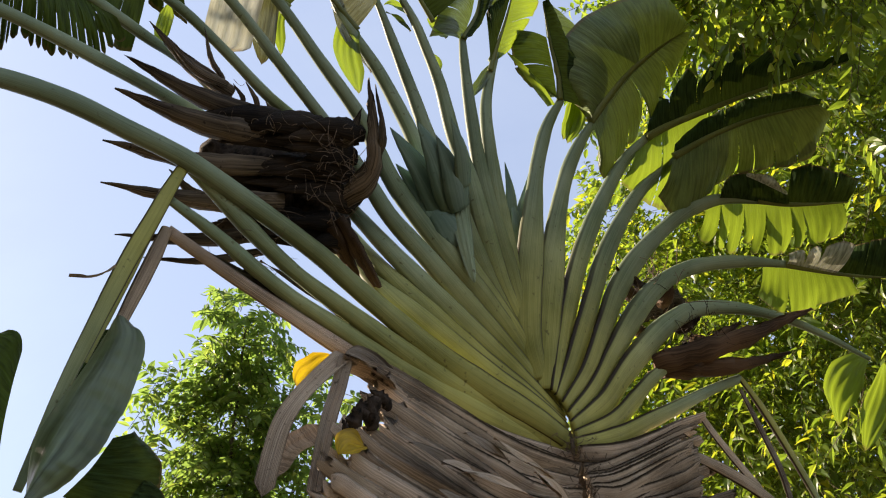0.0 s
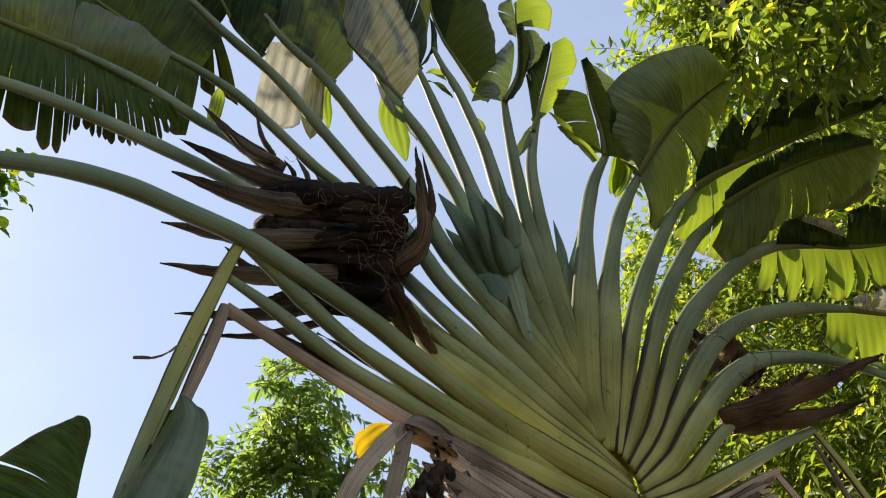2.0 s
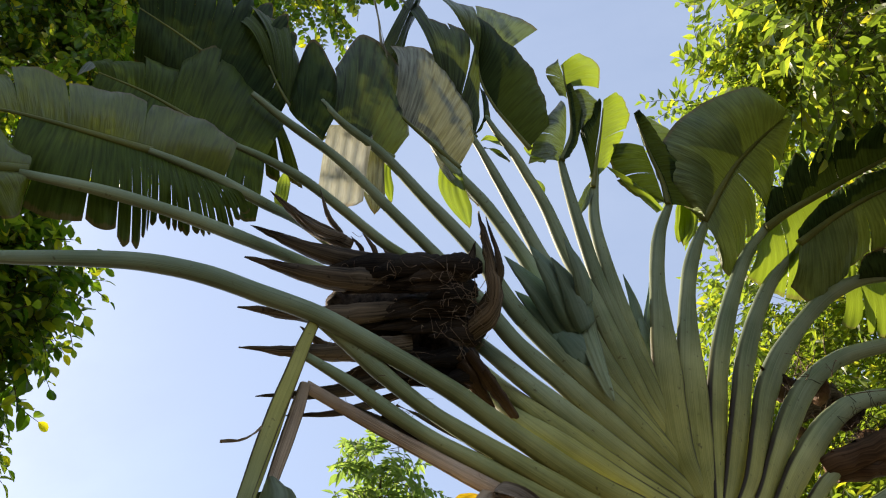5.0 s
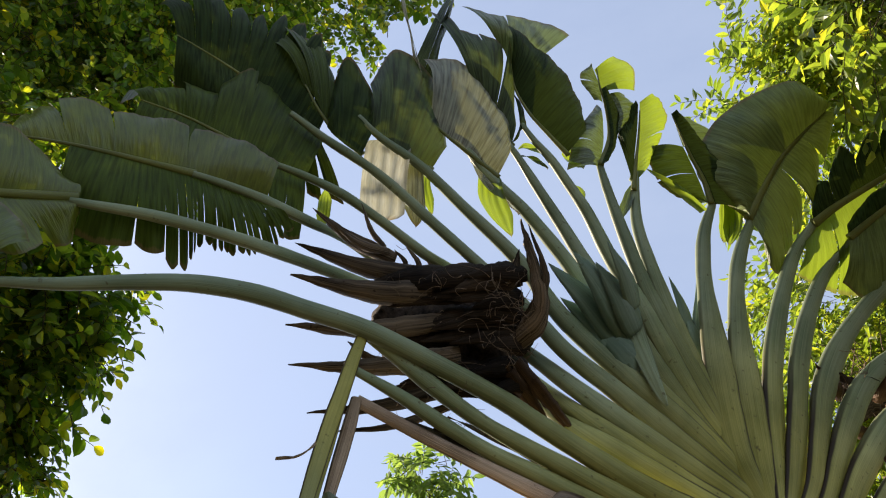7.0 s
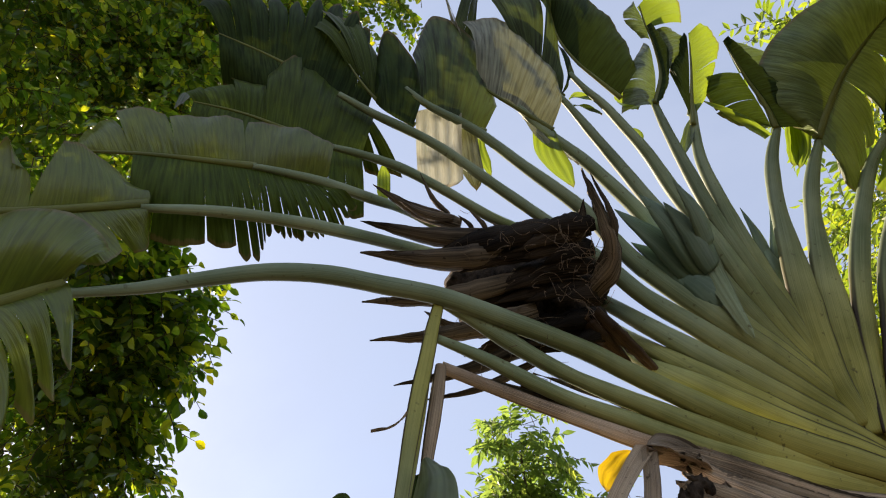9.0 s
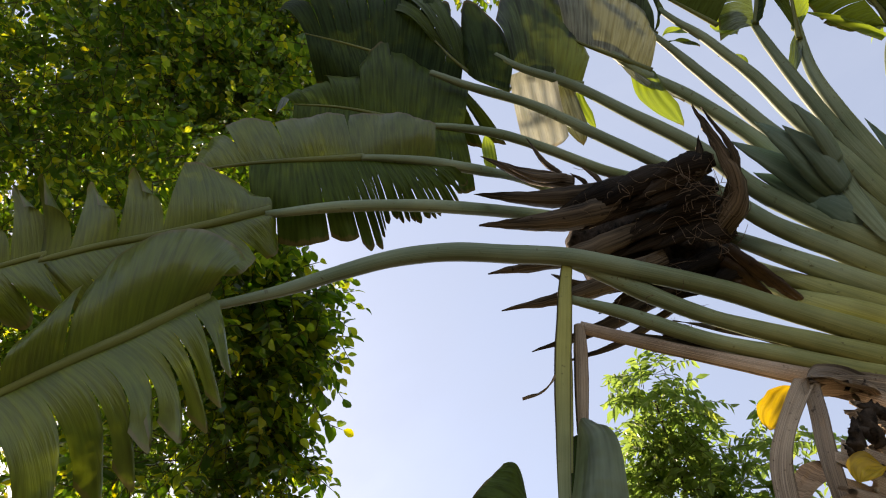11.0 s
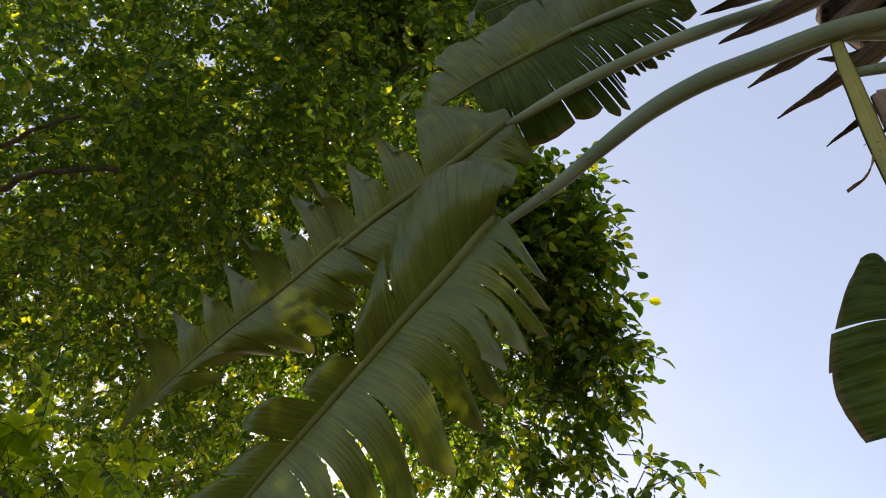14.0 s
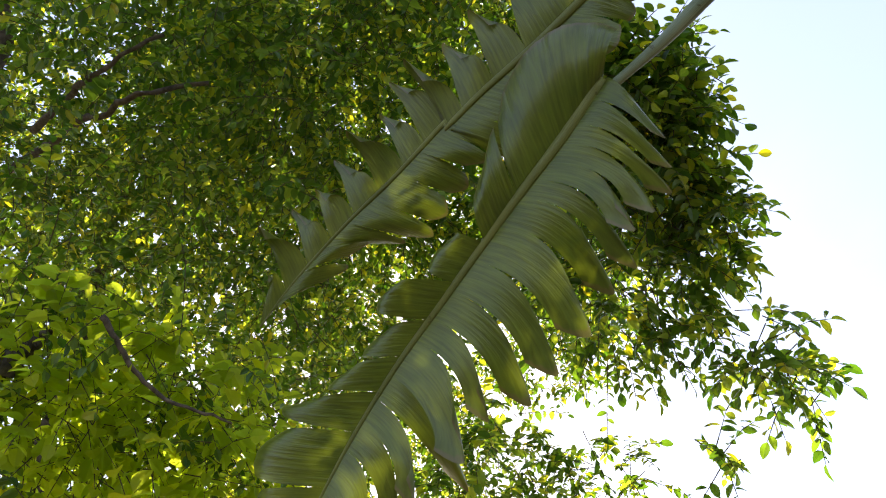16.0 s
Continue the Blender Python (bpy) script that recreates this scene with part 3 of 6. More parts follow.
# right side of the fan
leaf_l = petiole([(0.452, 2.693, 4.023), (0.406, 2.585, 4.178), (0.410, 2.493, 4.392), (0.434, 2.405, 4.632), (0.468, 2.315, 4.898), (0.510, 2.233, 5.153), (0.578, 2.150, 5.404), (0.670, 2.088, 5.599)], (0.1, 0.145, 0.155, 0.125, 0.092, 0.08, 0.075), PETIOLE, label='green leaf with a dark sunlit-edged blade', seed=20)
leaf_m = petiole([(0.476, 2.721, 3.986), (0.481, 2.645, 4.164), (0.512, 2.568, 4.394), (0.555, 2.491, 4.649), (0.609, 2.410, 4.931), (0.676, 2.332, 5.195), (0.759, 2.272, 5.395), (0.877, 2.206, 5.591)], (0.1, 0.145, 0.155, 0.125, 0.092, 0.08, 0.075), PETIOLE, label='green leaf with a wide blade bent over', seed=21)
leaf_n = petiole([(0.514, 2.748, 3.976), (0.570, 2.691, 4.209), (0.631, 2.629, 4.462), (0.698, 2.576, 4.709), (0.802, 2.526, 4.988), (0.929, 2.463, 5.252), (1.051, 2.397, 5.448), (1.205, 2.333, 5.610)], (0.1, 0.145, 0.155, 0.125, 0.092, 0.08, 0.075), PETIOLE, label='green leaf with a dark split blade', seed=22)
leaf_o = petiole([(0.534, 2.764, 3.956), (0.626, 2.741, 4.183), (0.723, 2.701, 4.457), (0.827, 2.653, 4.756), (0.937, 2.610, 4.997), (1.077, 2.550, 5.238), (1.205, 2.496, 5.402), (1.365, 2.436, 5.543)], (0.1, 0.145, 0.155, 0.125, 0.092, 0.08, 0.075), PETIOLE, label='green leaf with a hanging fringed blade', seed=23)
leaf_p = petiole([(0.558, 2.789, 3.927), (0.698, 2.801, 4.165), (0.803, 2.779, 4.415), (0.917, 2.750, 4.685), (1.067, 2.722, 4.937), (1.249, 2.688, 5.153), (1.442, 2.648, 5.311), (1.641, 2.626, 5.389), (1.861, 2.635, 5.391)], (0.1, 0.145, 0.155, 0.125, 0.092, 0.08, 0.075), PETIOLE, label='green leaf with backlit hanging blade strips', seed=24)
leaf_q = petiole([(0.576, 2.814, 3.883), (0.735, 2.852, 4.103), (0.855, 2.853, 4.329), (0.986, 2.849, 4.572), (1.154, 2.840, 4.811), (1.370, 2.843, 4.995), (1.591, 2.861, 5.084), (1.801, 2.877, 5.115), (1.999, 2.891, 5.105)], (0.1, 0.145, 0.155, 0.125, 0.092, 0.08, 0.075), PETIOLE, label='green leaf with a curled blade painted sunlit pale', seed=25)
leaf_r = petiole([(0.587, 2.826, 3.837), (0.772, 2.890, 4.048), (0.909, 2.909, 4.267), (1.053, 2.933, 4.469), (1.215, 2.948, 4.655), (1.409, 2.968, 4.800), (1.662, 3.018, 4.869), (1.930, 3.078, 4.853), (2.175, 3.141, 4.766), (2.396, 3.197, 4.638)], (0.1, 0.145, 0.155, 0.125, 0.092, 0.065, 0.05, 0.045), PETIOLE, label='green leaf with a bright hanging blade', seed=26)
petiole([(0.593, 2.840, 3.797), (0.790, 2.936, 3.960), (0.939, 2.981, 4.144), (1.100, 3.019, 4.349), (1.293, 3.072, 4.501), (1.468, 3.157, 4.519)], (0.09, 0.12, 0.11, 0.08, 0.05, 0.04), PETIOLE, label='green petiole cut short', seed=27)
leaf_s = petiole([(0.593, 2.838, 3.759), (0.810, 2.961, 3.903), (1.024, 3.062, 4.088), (1.253, 3.149, 4.272), (1.445, 3.191, 4.407), (1.633, 3.215, 4.510)], (0.08, 0.11, 0.1, 0.08, 0.06, 0.05), PETIOLE, label='broken green petiole hanging down', seed=44)
petiole([(1.627, 3.210, 4.514), (1.722, 3.300, 4.382), (1.830, 3.413, 4.206), (1.939, 3.531, 4.001), (1.990, 3.599, 3.851)], (0.04, 0.06, 0.06, 0.055, 0.05), PETIOLE, parent=leaf_s, part_name='broken_end', seed=45, sheath=False, flat=0.6)
dead_right = petiole([(0.594, 2.845, 3.725), (0.800, 2.975, 3.833), (1.006, 3.085, 3.985), (1.195, 3.166, 4.138), (1.365, 3.223, 4.248)], (0.08, 0.11, 0.1, 0.08, 0.06), DEAD, label='dead brown petiole folded over and hanging', seed=46, flat=0.4)
petiole([(1.357, 3.220, 4.245), (1.428, 3.286, 4.162), (1.536, 3.380, 4.055), (1.639, 3.465, 3.945), (1.690, 3.523, 3.835)], (0.05, 0.06, 0.06, 0.05), DEAD, parent=dead_right, part_name='broken_end', seed=47, sheath=False, flat=0.35)
petiole([(1.617, 3.231, 4.442), (1.694, 3.341, 4.262), (1.766, 3.442, 4.083), (1.800, 3.527, 3.903)], (0.035, 0.05, 0.055, 0.05), DEAD, label='dead brown petiole hanging down', seed=48, sheath=False, flat=0.4)

# dead sheaths below
dead_folded = petiole([(0.566, 2.855, 3.657), (0.370, 2.701, 3.623), (0.174, 2.541, 3.604), (-0.202, 2.210, 3.619), (-0.319, 2.119, 3.597)], (0.06, 0.061, 0.056, 0.053, 0.046), DEAD, label='dead grey-brown leaf sheath', seed=50, flat=0.26, frayed=0.04, wobble=0.0008)
petiole([(0.569, 2.862, 3.636), (0.368, 2.710, 3.587), (0.173, 2.548, 3.575), (-0.193, 2.227, 3.586), (-0.331, 2.116, 3.568)], (0.095, 0.104, 0.099, 0.096, 0.072), DEAD, label='dead grey-brown leaf sheath', seed=51, flat=0.36, frayed=0.04, wobble=0.0008)
petiole([(0.568, 2.862, 3.612), (0.366, 2.703, 3.576), (0.172, 2.546, 3.551), (-0.184, 2.230, 3.571), (-0.253, 2.167, 3.577)], (0.072, 0.07, 0.086, 0.063, 0.049), DEAD, label='dead grey-brown leaf sheath', seed=52, flat=0.24, frayed=0.04, wobble=0.0008)
petiole([(0.577, 2.895, 3.613), (0.373, 2.742, 3.563), (0.177, 2.588, 3.533), (-0.174, 2.273, 3.562), (-0.341, 2.123, 3.578)], (0.056, 0.067, 0.055, 0.049, 0.052), DEAD, label='dead grey-brown leaf sheath', seed=53, flat=0.32, frayed=0.04, wobble=0.0008)
petiole([(0.571, 2.866, 3.572), (0.377, 2.719, 3.523), (0.184, 2.556, 3.512), (-0.155, 2.255, 3.529), (-0.207, 2.201, 3.548)], (0.076, 0.071, 0.068, 0.073, 0.066), DEAD, label='dead grey-brown leaf sheath', seed=54, flat=0.21, frayed=0.04, wobble=0.0008)
petiole([(0.578, 2.894, 3.572), (0.388, 2.752, 3.522), (0.194, 2.590, 3.508), (-0.139, 2.291, 3.533), (-0.197, 2.235, 3.546)], (0.066, 0.075, 0.074, 0.082, 0.068), DEAD, label='dead grey-brown leaf sheath', seed=55, flat=0.27, frayed=0.04, wobble=0.0008)
petiole([(0.578, 2.895, 3.553), (0.386, 2.754, 3.494), (0.192, 2.601, 3.462), (-0.130, 2.301, 3.509), (-0.233, 2.202, 3.532)], (0.065, 0.068, 0.071, 0.064, 0.055), DEAD, label='dead grey-brown leaf sheath', seed=56, flat=0.39, frayed=0.04, wobble=0.0008)
petiole([(0.575, 2.868, 3.515), (0.379, 2.730, 3.439), (0.190, 2.567, 3.431), (-0.119, 2.288, 3.451), (-0.160, 2.244, 3.468)], (0.08, 0.084, 0.107, 0.075, 0.064), DEAD, label='dead grey-brown leaf sheath', seed=57, flat=0.27, frayed=0.04, wobble=0.0008)
petiole([(0.579, 2.878, 3.502), (0.377, 2.739, 3.414), (0.189, 2.581, 3.397), (-0.117, 2.295, 3.439), (-0.267, 2.157, 3.456)], (0.066, 0.076, 0.087, 0.08, 0.061), DEAD, label='dead grey-brown leaf sheath', seed=58, flat=0.33, frayed=0.04, wobble=0.0008)
petiole([(0.581, 2.890, 3.492), (0.378, 2.744, 3.419), (0.189, 2.591, 3.389), (-0.129, 2.301, 3.415), (-0.272, 2.172, 3.425)], (0.061, 0.067, 0.063, 0.046, 0.049), DEAD, label='dead grey-brown leaf sheath', seed=59, flat=0.34, frayed=0.04, wobble=0.0008)
petiole([(0.582, 2.882, 3.465), (0.374, 2.737, 3.379), (0.187, 2.579, 3.363), (-0.139, 2.288, 3.371), (-0.193, 2.232, 3.392)], (0.091, 0.086, 0.083, 0.081, 0.07), DEAD, label='dead grey-brown leaf sheath', seed=60, flat=0.26, frayed=0.04, wobble=0.0008)
petiole([(0.585, 2.904, 3.453), (0.366, 2.755, 3.357), (0.173, 2.594, 3.337), (-0.151, 2.300, 3.358), (-0.217, 2.230, 3.386)], (0.061, 0.071, 0.073, 0.063, 0.048), DEAD, label='dead grey-brown leaf sheath', seed=61, flat=0.4, frayed=0.04, wobble=0.0008)
petiole([(0.586, 2.903, 3.427), (0.354, 2.741, 3.330), (0.154, 2.581, 3.292), (-0.160, 2.284, 3.338), (-0.223, 2.221, 3.356)], (0.095, 0.101, 0.089, 0.088, 0.067), DEAD, label='dead grey-brown leaf sheath', seed=62, flat=0.35, frayed=0.04, wobble=0.0008)
petiole([(0.583, 2.898, 3.398), (0.341, 2.727, 3.299), (0.134, 2.567, 3.246), (-0.171, 2.279, 3.282), (-0.265, 2.188, 3.303)], (0.086, 0.082, 0.096, 0.093, 0.075), DEAD, label='dead grey-brown leaf sheath', seed=63, flat=0.36, frayed=0.04, wobble=0.0008)
petiole([(0.583, 2.900, 3.374), (0.328, 2.729, 3.249), (0.117, 2.547, 3.235), (-0.185, 2.275, 3.243), (-0.337, 2.124, 3.283)], (0.076, 0.095, 0.077, 0.08, 0.063), DEAD, label='dead grey-brown leaf sheath', seed=64, flat=0.31, frayed=0.04, wobble=0.0008)
petiole([(0.582, 2.903, 3.350), (0.318, 2.716, 3.241), (0.101, 2.543, 3.195), (-0.197, 2.269, 3.213), (-0.361, 2.105, 3.256)], (0.06, 0.05, 0.067, 0.053, 0.039), DEAD, label='dead grey-brown leaf sheath', seed=65, flat=0.28, frayed=0.04, wobble=0.0008)
petiole([(0.580, 2.905, 3.323), (0.306, 2.716, 3.196), (0.084, 2.531, 3.164), (-0.220, 2.246, 3.194), (-0.283, 2.179, 3.220)], (0.082, 0.1, 0.106, 0.073, 0.063), DEAD, label='dead grey-brown leaf sheath', seed=66, flat=0.27, frayed=0.04, wobble=0.0008)
petiole([(0.573, 2.892, 3.285), (0.294, 2.689, 3.175), (0.066, 2.499, 3.139), (-0.246, 2.211, 3.154), (-0.321, 2.135, 3.173)], (0.066, 0.084, 0.095, 0.087, 0.062), DEAD, label='dead grey-brown leaf sheath', seed=67, flat=0.38, frayed=0.04, wobble=0.0008)
petiole([(0.577, 2.918, 3.274), (0.287, 2.711, 3.154), (0.050, 2.517, 3.109), (-0.268, 2.220, 3.137), (-0.364, 2.124, 3.162)], (0.058, 0.067, 0.058, 0.047, 0.05), DEAD, label='dead grey-brown leaf sheath', seed=68, flat=0.37, frayed=0.04, wobble=0.0008)
petiole([(0.573, 2.908, 3.239), (0.275, 2.695, 3.113), (0.033, 2.493, 3.074), (-0.228, 2.249, 3.091), (-0.384, 2.098, 3.116)], (0.087, 0.091, 0.09, 0.093, 0.061), DEAD, label='dead grey-brown leaf sheath', seed=69, flat=0.3, frayed=0.04, wobble=0.0008)
petiole([(0.570, 2.904, 3.208), (0.263, 2.686, 3.070), (0.018, 2.473, 3.045), (-0.192, 2.280, 3.050), (-0.339, 2.137, 3.073)], (0.058, 0.073, 0.077, 0.068, 0.063), DEAD, label='dead grey-brown leaf sheath', seed=70, flat=0.38, frayed=0.04, wobble=0.0008)
petiole([(0.572, 2.931, 3.195), (0.255, 2.705, 3.059), (0.004, 2.490, 3.032), (-0.189, 2.317, 3.030), (-0.365, 2.149, 3.052)], (0.047, 0.049, 0.057, 0.055, 0.042), DEAD, label='dead grey-brown leaf sheath', seed=71, flat=0.27, frayed=0.04, wobble=0.0008)
petiole([(0.570, 2.933, 3.170), (0.245, 2.693, 3.046), (-0.012, 2.475, 3.012), (-0.206, 2.304, 2.999), (-0.324, 2.191, 3.012)], (0.058, 0.065, 0.078, 0.063, 0.049), DEAD, label='dead grey-brown leaf sheath', seed=72, flat=0.23, frayed=0.04, wobble=0.0008)
petiole([(0.563, 2.905, 3.127), (0.232, 2.659, 2.997), (-0.026, 2.441, 2.951), (-0.223, 2.262, 2.947), (-0.401, 2.089, 2.968)], (0.073, 0.079, 0.081, 0.065, 0.064), DEAD, label='dead grey-brown leaf sheath', seed=73, flat=0.32, frayed=0.04, wobble=0.0008)
strip([(-0.359, 2.093, 3.595), (-0.420, 2.064, 3.478), (-0.487, 2.039, 3.337), (-0.524, 2.028, 3.219), (-0.541, 2.039, 3.093), (-0.551, 2.057, 2.961)], 0.066, DEAD, name='petiole_ribbon', v_fold=0.22, blunt=0.03, stalky=True, parent=dead_folded)
strip([(-0.356, 2.081, 3.577), (-0.373, 2.105, 3.435), (-0.392, 2.116, 3.316), (-0.405, 2.136, 3.189), (-0.417, 2.174, 3.021)], 0.056, DEAD, name='petiole_ribbon', v_fold=0.3, blunt=0.03, stalky=True, parent=dead_folded)
strip([(-0.358, 2.062, 3.565), (-0.301, 2.113, 3.579), (-0.220, 2.194, 3.570), (-0.179, 2.242, 3.557)], 0.1, DEAD, name='petiole_ribbon', v_fold=0.3, blunt=0.2, stalky=True, parent=dead_folded)
petiole([(0.610, 2.881, 3.670), (0.792, 2.992, 3.771), (1.190, 3.172, 4.113), (1.310, 3.216, 4.193)], (0.066, 0.073, 0.067, 0.055), DEAD, label='dead grey-brown leaf sheath', seed=80, flat=0.23, frayed=0.04, wobble=0.0008)
petiole([(0.618, 2.883, 3.651), (0.796, 2.984, 3.771), (1.174, 3.167, 4.074), (1.283, 3.209, 4.147)], (0.065, 0.082, 0.064, 0.054), DEAD, label='dead grey-brown leaf sheath', seed=81, flat=0.34, frayed=0.04, wobble=0.0008)
petiole([(0.619, 2.869, 3.621), (0.792, 2.972, 3.731), (1.155, 3.146, 4.033), (1.216, 3.178, 4.062)], (0.046, 0.062, 0.048, 0.048), DEAD, label='dead grey-brown leaf sheath', seed=82, flat=0.24, frayed=0.04, wobble=0.0008)
petiole([(0.623, 2.866, 3.598), (0.788, 2.967, 3.695), (1.142, 3.138, 3.996), (1.161, 3.146, 4.009)], (0.063, 0.081, 0.064, 0.051), DEAD, label='dead grey-brown leaf sheath', seed=83, flat=0.34, frayed=0.04, wobble=0.0008)
petiole([(0.626, 2.874, 3.584), (0.792, 2.974, 3.687), (1.145, 3.149, 3.977), (1.291, 3.205, 4.079)], (0.071, 0.089, 0.083, 0.069), DEAD, label='dead grey-brown leaf sheath', seed=84, flat=0.36, frayed=0.04, wobble=0.0008)
petiole([(0.631, 2.883, 3.573), (0.797, 2.982, 3.678), (1.146, 3.165, 3.942), (1.251, 3.197, 4.038)], (0.078, 0.088, 0.081, 0.068), DEAD, label='dead grey-brown leaf sheath', seed=85, flat=0.39, frayed=0.04, wobble=0.0008)
petiole([(0.631, 2.875, 3.548), (0.795, 2.978, 3.643), (1.147, 3.153, 3.933), (1.213, 3.182, 3.978)], (0.085, 0.091, 0.094, 0.076), DEAD, label='dead grey-brown leaf sheath', seed=86, flat=0.23, frayed=0.04, wobble=0.0008)
petiole([(0.634, 2.881, 3.530), (0.802, 2.990, 3.619), (1.157, 3.161, 3.925), (1.253, 3.201, 3.990)], (0.094, 0.093, 0.097, 0.076), DEAD, label='dead grey-brown leaf sheath', seed=87, flat=0.3, frayed=0.04, wobble=0.0008)
petiole([(0.634, 2.885, 3.510), (0.812, 2.998, 3.610), (1.165, 3.173, 3.902), (1.244, 3.204, 3.961)], (0.067, 0.087, 0.069, 0.064), DEAD, label='dead grey-brown leaf sheath', seed=88, flat=0.32, frayed=0.04, wobble=0.0008)
petiole([(0.639, 2.905, 3.502), (0.823, 3.016, 3.614), (1.141, 3.191, 3.843), (1.267, 3.234, 3.954)], (0.081, 0.09, 0.076, 0.056), DEAD, label='dead grey-brown leaf sheath', seed=89, flat=0.34, frayed=0.04, wobble=0.0008)
petiole([(0.643, 2.916, 3.487), (0.829, 3.041, 3.576), (1.099, 3.176, 3.804), (1.338, 3.279, 3.963)], (0.081, 0.086, 0.083, 0.069), DEAD, label='dead grey-brown leaf sheath', seed=90, flat=0.22, frayed=0.04, wobble=0.0008)
petiole([(0.644, 2.910, 3.464), (0.835, 3.029, 3.579), (1.043, 3.157, 3.704), (1.263, 3.252, 3.881)], (0.078, 0.073, 0.072, 0.05), DEAD, label='dead grey-brown leaf sheath', seed=91, flat=0.26, frayed=0.04, wobble=0.0008)
petiole([(0.644, 2.915, 3.443), (0.843, 3.042, 3.554), (1.054, 3.166, 3.698), (1.241, 3.262, 3.820)], (0.057, 0.059, 0.057, 0.058), DEAD, label='dead grey-brown leaf sheath', seed=92, flat=0.33, frayed=0.04, wobble=0.0008)
petiole([(0.645, 2.912, 3.421), (0.842, 3.049, 3.509), (1.070, 3.175, 3.680), (1.263, 3.283, 3.784)], (0.081, 0.072, 0.074, 0.051), DEAD, label='dead grey-brown leaf sheath', seed=93, flat=0.26, frayed=0.04, wobble=0.0008)
petiole([(0.649, 2.925, 3.408), (0.852, 3.068, 3.495), (1.088, 3.205, 3.656), (1.432, 3.356, 3.866)], (0.065, 0.063, 0.067, 0.054), DEAD, label='dead grey-brown leaf sheath', seed=94, flat=0.34, frayed=0.04, wobble=0.0008)
petiole([(1.249, 3.205, 3.983), (1.396, 3.302, 3.980), (1.569, 3.411, 3.951), (1.748, 3.521, 3.882)], (0.06, 0.07, 0.07, 0.06), DEAD, label='dead brown petiole folded over and hanging', seed=99, sheath=False, flat=0.4)
strip([(0.191, 2.375, 3.435), (0.279, 2.469, 3.429), (0.368, 2.557, 3.437), (0.448, 2.642, 3.430)], 0.034, DEAD, name='sheath_shred', label='loose dry sheath strip', v_fold=0.25, blunt=0.15, stalky=True)
strip([(0.324, 2.504, 3.421), (0.372, 2.565, 3.404), (0.422, 2.625, 3.394), (0.463, 2.676, 3.384)], 0.059, DEAD, name='sheath_shred', label='loose dry sheath strip', v_fold=0.25, blunt=0.15, stalky=True)
strip([(-0.117, 2.166, 3.252), (-0.039, 2.245, 3.263), (0.042, 2.327, 3.272), (0.114, 2.405, 3.269)], 0.044, DEAD, name='sheath_shred', label='loose dry sheath strip', v_fold=0.25, blunt=0.15, stalky=True)
strip([(0.076, 2.343, 3.260), (0.167, 2.424, 3.290), (0.262, 2.513, 3.311), (0.350, 2.597, 3.325)], 0.035, DEAD, name='sheath_shred', label='loose dry sheath strip', v_fold=0.25, blunt=0.15, stalky=True)
strip([(-0.023, 2.295, 3.154), (0.059, 2.381, 3.156), (0.143, 2.457, 3.185), (0.220, 2.531, 3.201)], 0.052, DEAD, name='sheath_shred', label='loose dry sheath strip', v_fold=0.25, blunt=0.15, stalky=True)
strip([(0.373, 2.589, 3.327), (0.458, 2.679, 3.323), (0.544, 2.770, 3.317), (0.620, 2.860, 3.291)], 0.042, DEAD, name='sheath_shred', label='loose dry sheath strip', v_fold=0.25, blunt=0.15, stalky=True)
strip([(-0.006, 2.274, 3.240), (0.038, 2.318, 3.258), (0.081, 2.359, 3.279), (0.119, 2.398, 3.295)], 0.055, DEAD, name='sheath_shred', label='loose dry sheath strip', v_fold=0.25, blunt=0.15, stalky=True)
strip([(0.350, 2.537, 3.401), (0.419, 2.612, 3.396), (0.488, 2.694, 3.373), (0.549, 2.758, 3.377)], 0.054, DEAD, name='sheath_shred', label='loose dry sheath strip', v_fold=0.25, blunt=0.15, stalky=True)
strip([(0.076, 2.288, 3.389), (0.136, 2.353, 3.391), (0.199, 2.419, 3.396), (0.253, 2.477, 3.401)], 0.051, DEAD, name='sheath_shred', label='loose dry sheath strip', v_fold=0.25, blunt=0.15, stalky=True)
bract([(-0.282, 2.137, 3.334)][0], [(-0.209, 2.113, 3.442)][0], 0.1, 0.01, SCORCHED, palm, 133, FACE, depth=0.3, name='stub')
bract([(-0.244, 2.178, 3.318)][0], [(-0.264, 2.085, 3.391)][0], 0.09, 0.01, SCORCHED, palm, 134, FACE, depth=0.3, name='stub')
bract([(-0.316, 2.130, 3.279)][0], [(-0.281, 2.078, 3.371)][0], 0.09, 0.01, SCORCHED, palm, 135, FACE, depth=0.3, name='stub')
bract([(-0.191, 2.181, 3.422)][0], [(-0.256, 2.083, 3.414)][0], 0.08, 0.01, SCORCHED, palm, 136, FACE, depth=0.3, name='stub')
bract([(-0.254, 2.159, 3.340)][0], [(-0.307, 2.073, 3.329)][0], 0.07, 0.01, SCORCHED, palm, 137, FACE, depth=0.3, name='stub')
bract([(-0.332, 2.127, 3.253)][0], [(-0.339, 2.066, 3.274)][0], 0.05, 0.01, SCORCHED, palm, 138, FACE, depth=0.3, name='stub')
strip([(-0.420, 2.179, 3.666), (-0.468, 2.181, 3.615), (-0.515, 2.184, 3.567), (-0.545, 2.195, 3.532)], 0.12, BLADE_YELLOW, label='dead bright yellow leaf strip', v_fold=0.2, blunt=0.3)
strip([(-0.338, 2.097, 3.148), (-0.303, 2.109, 3.196), (-0.258, 2.143, 3.213)], 0.1, BLADE_YELLOW, label='dead bright yellow leaf strip', v_fold=0.2, blunt=0.3)
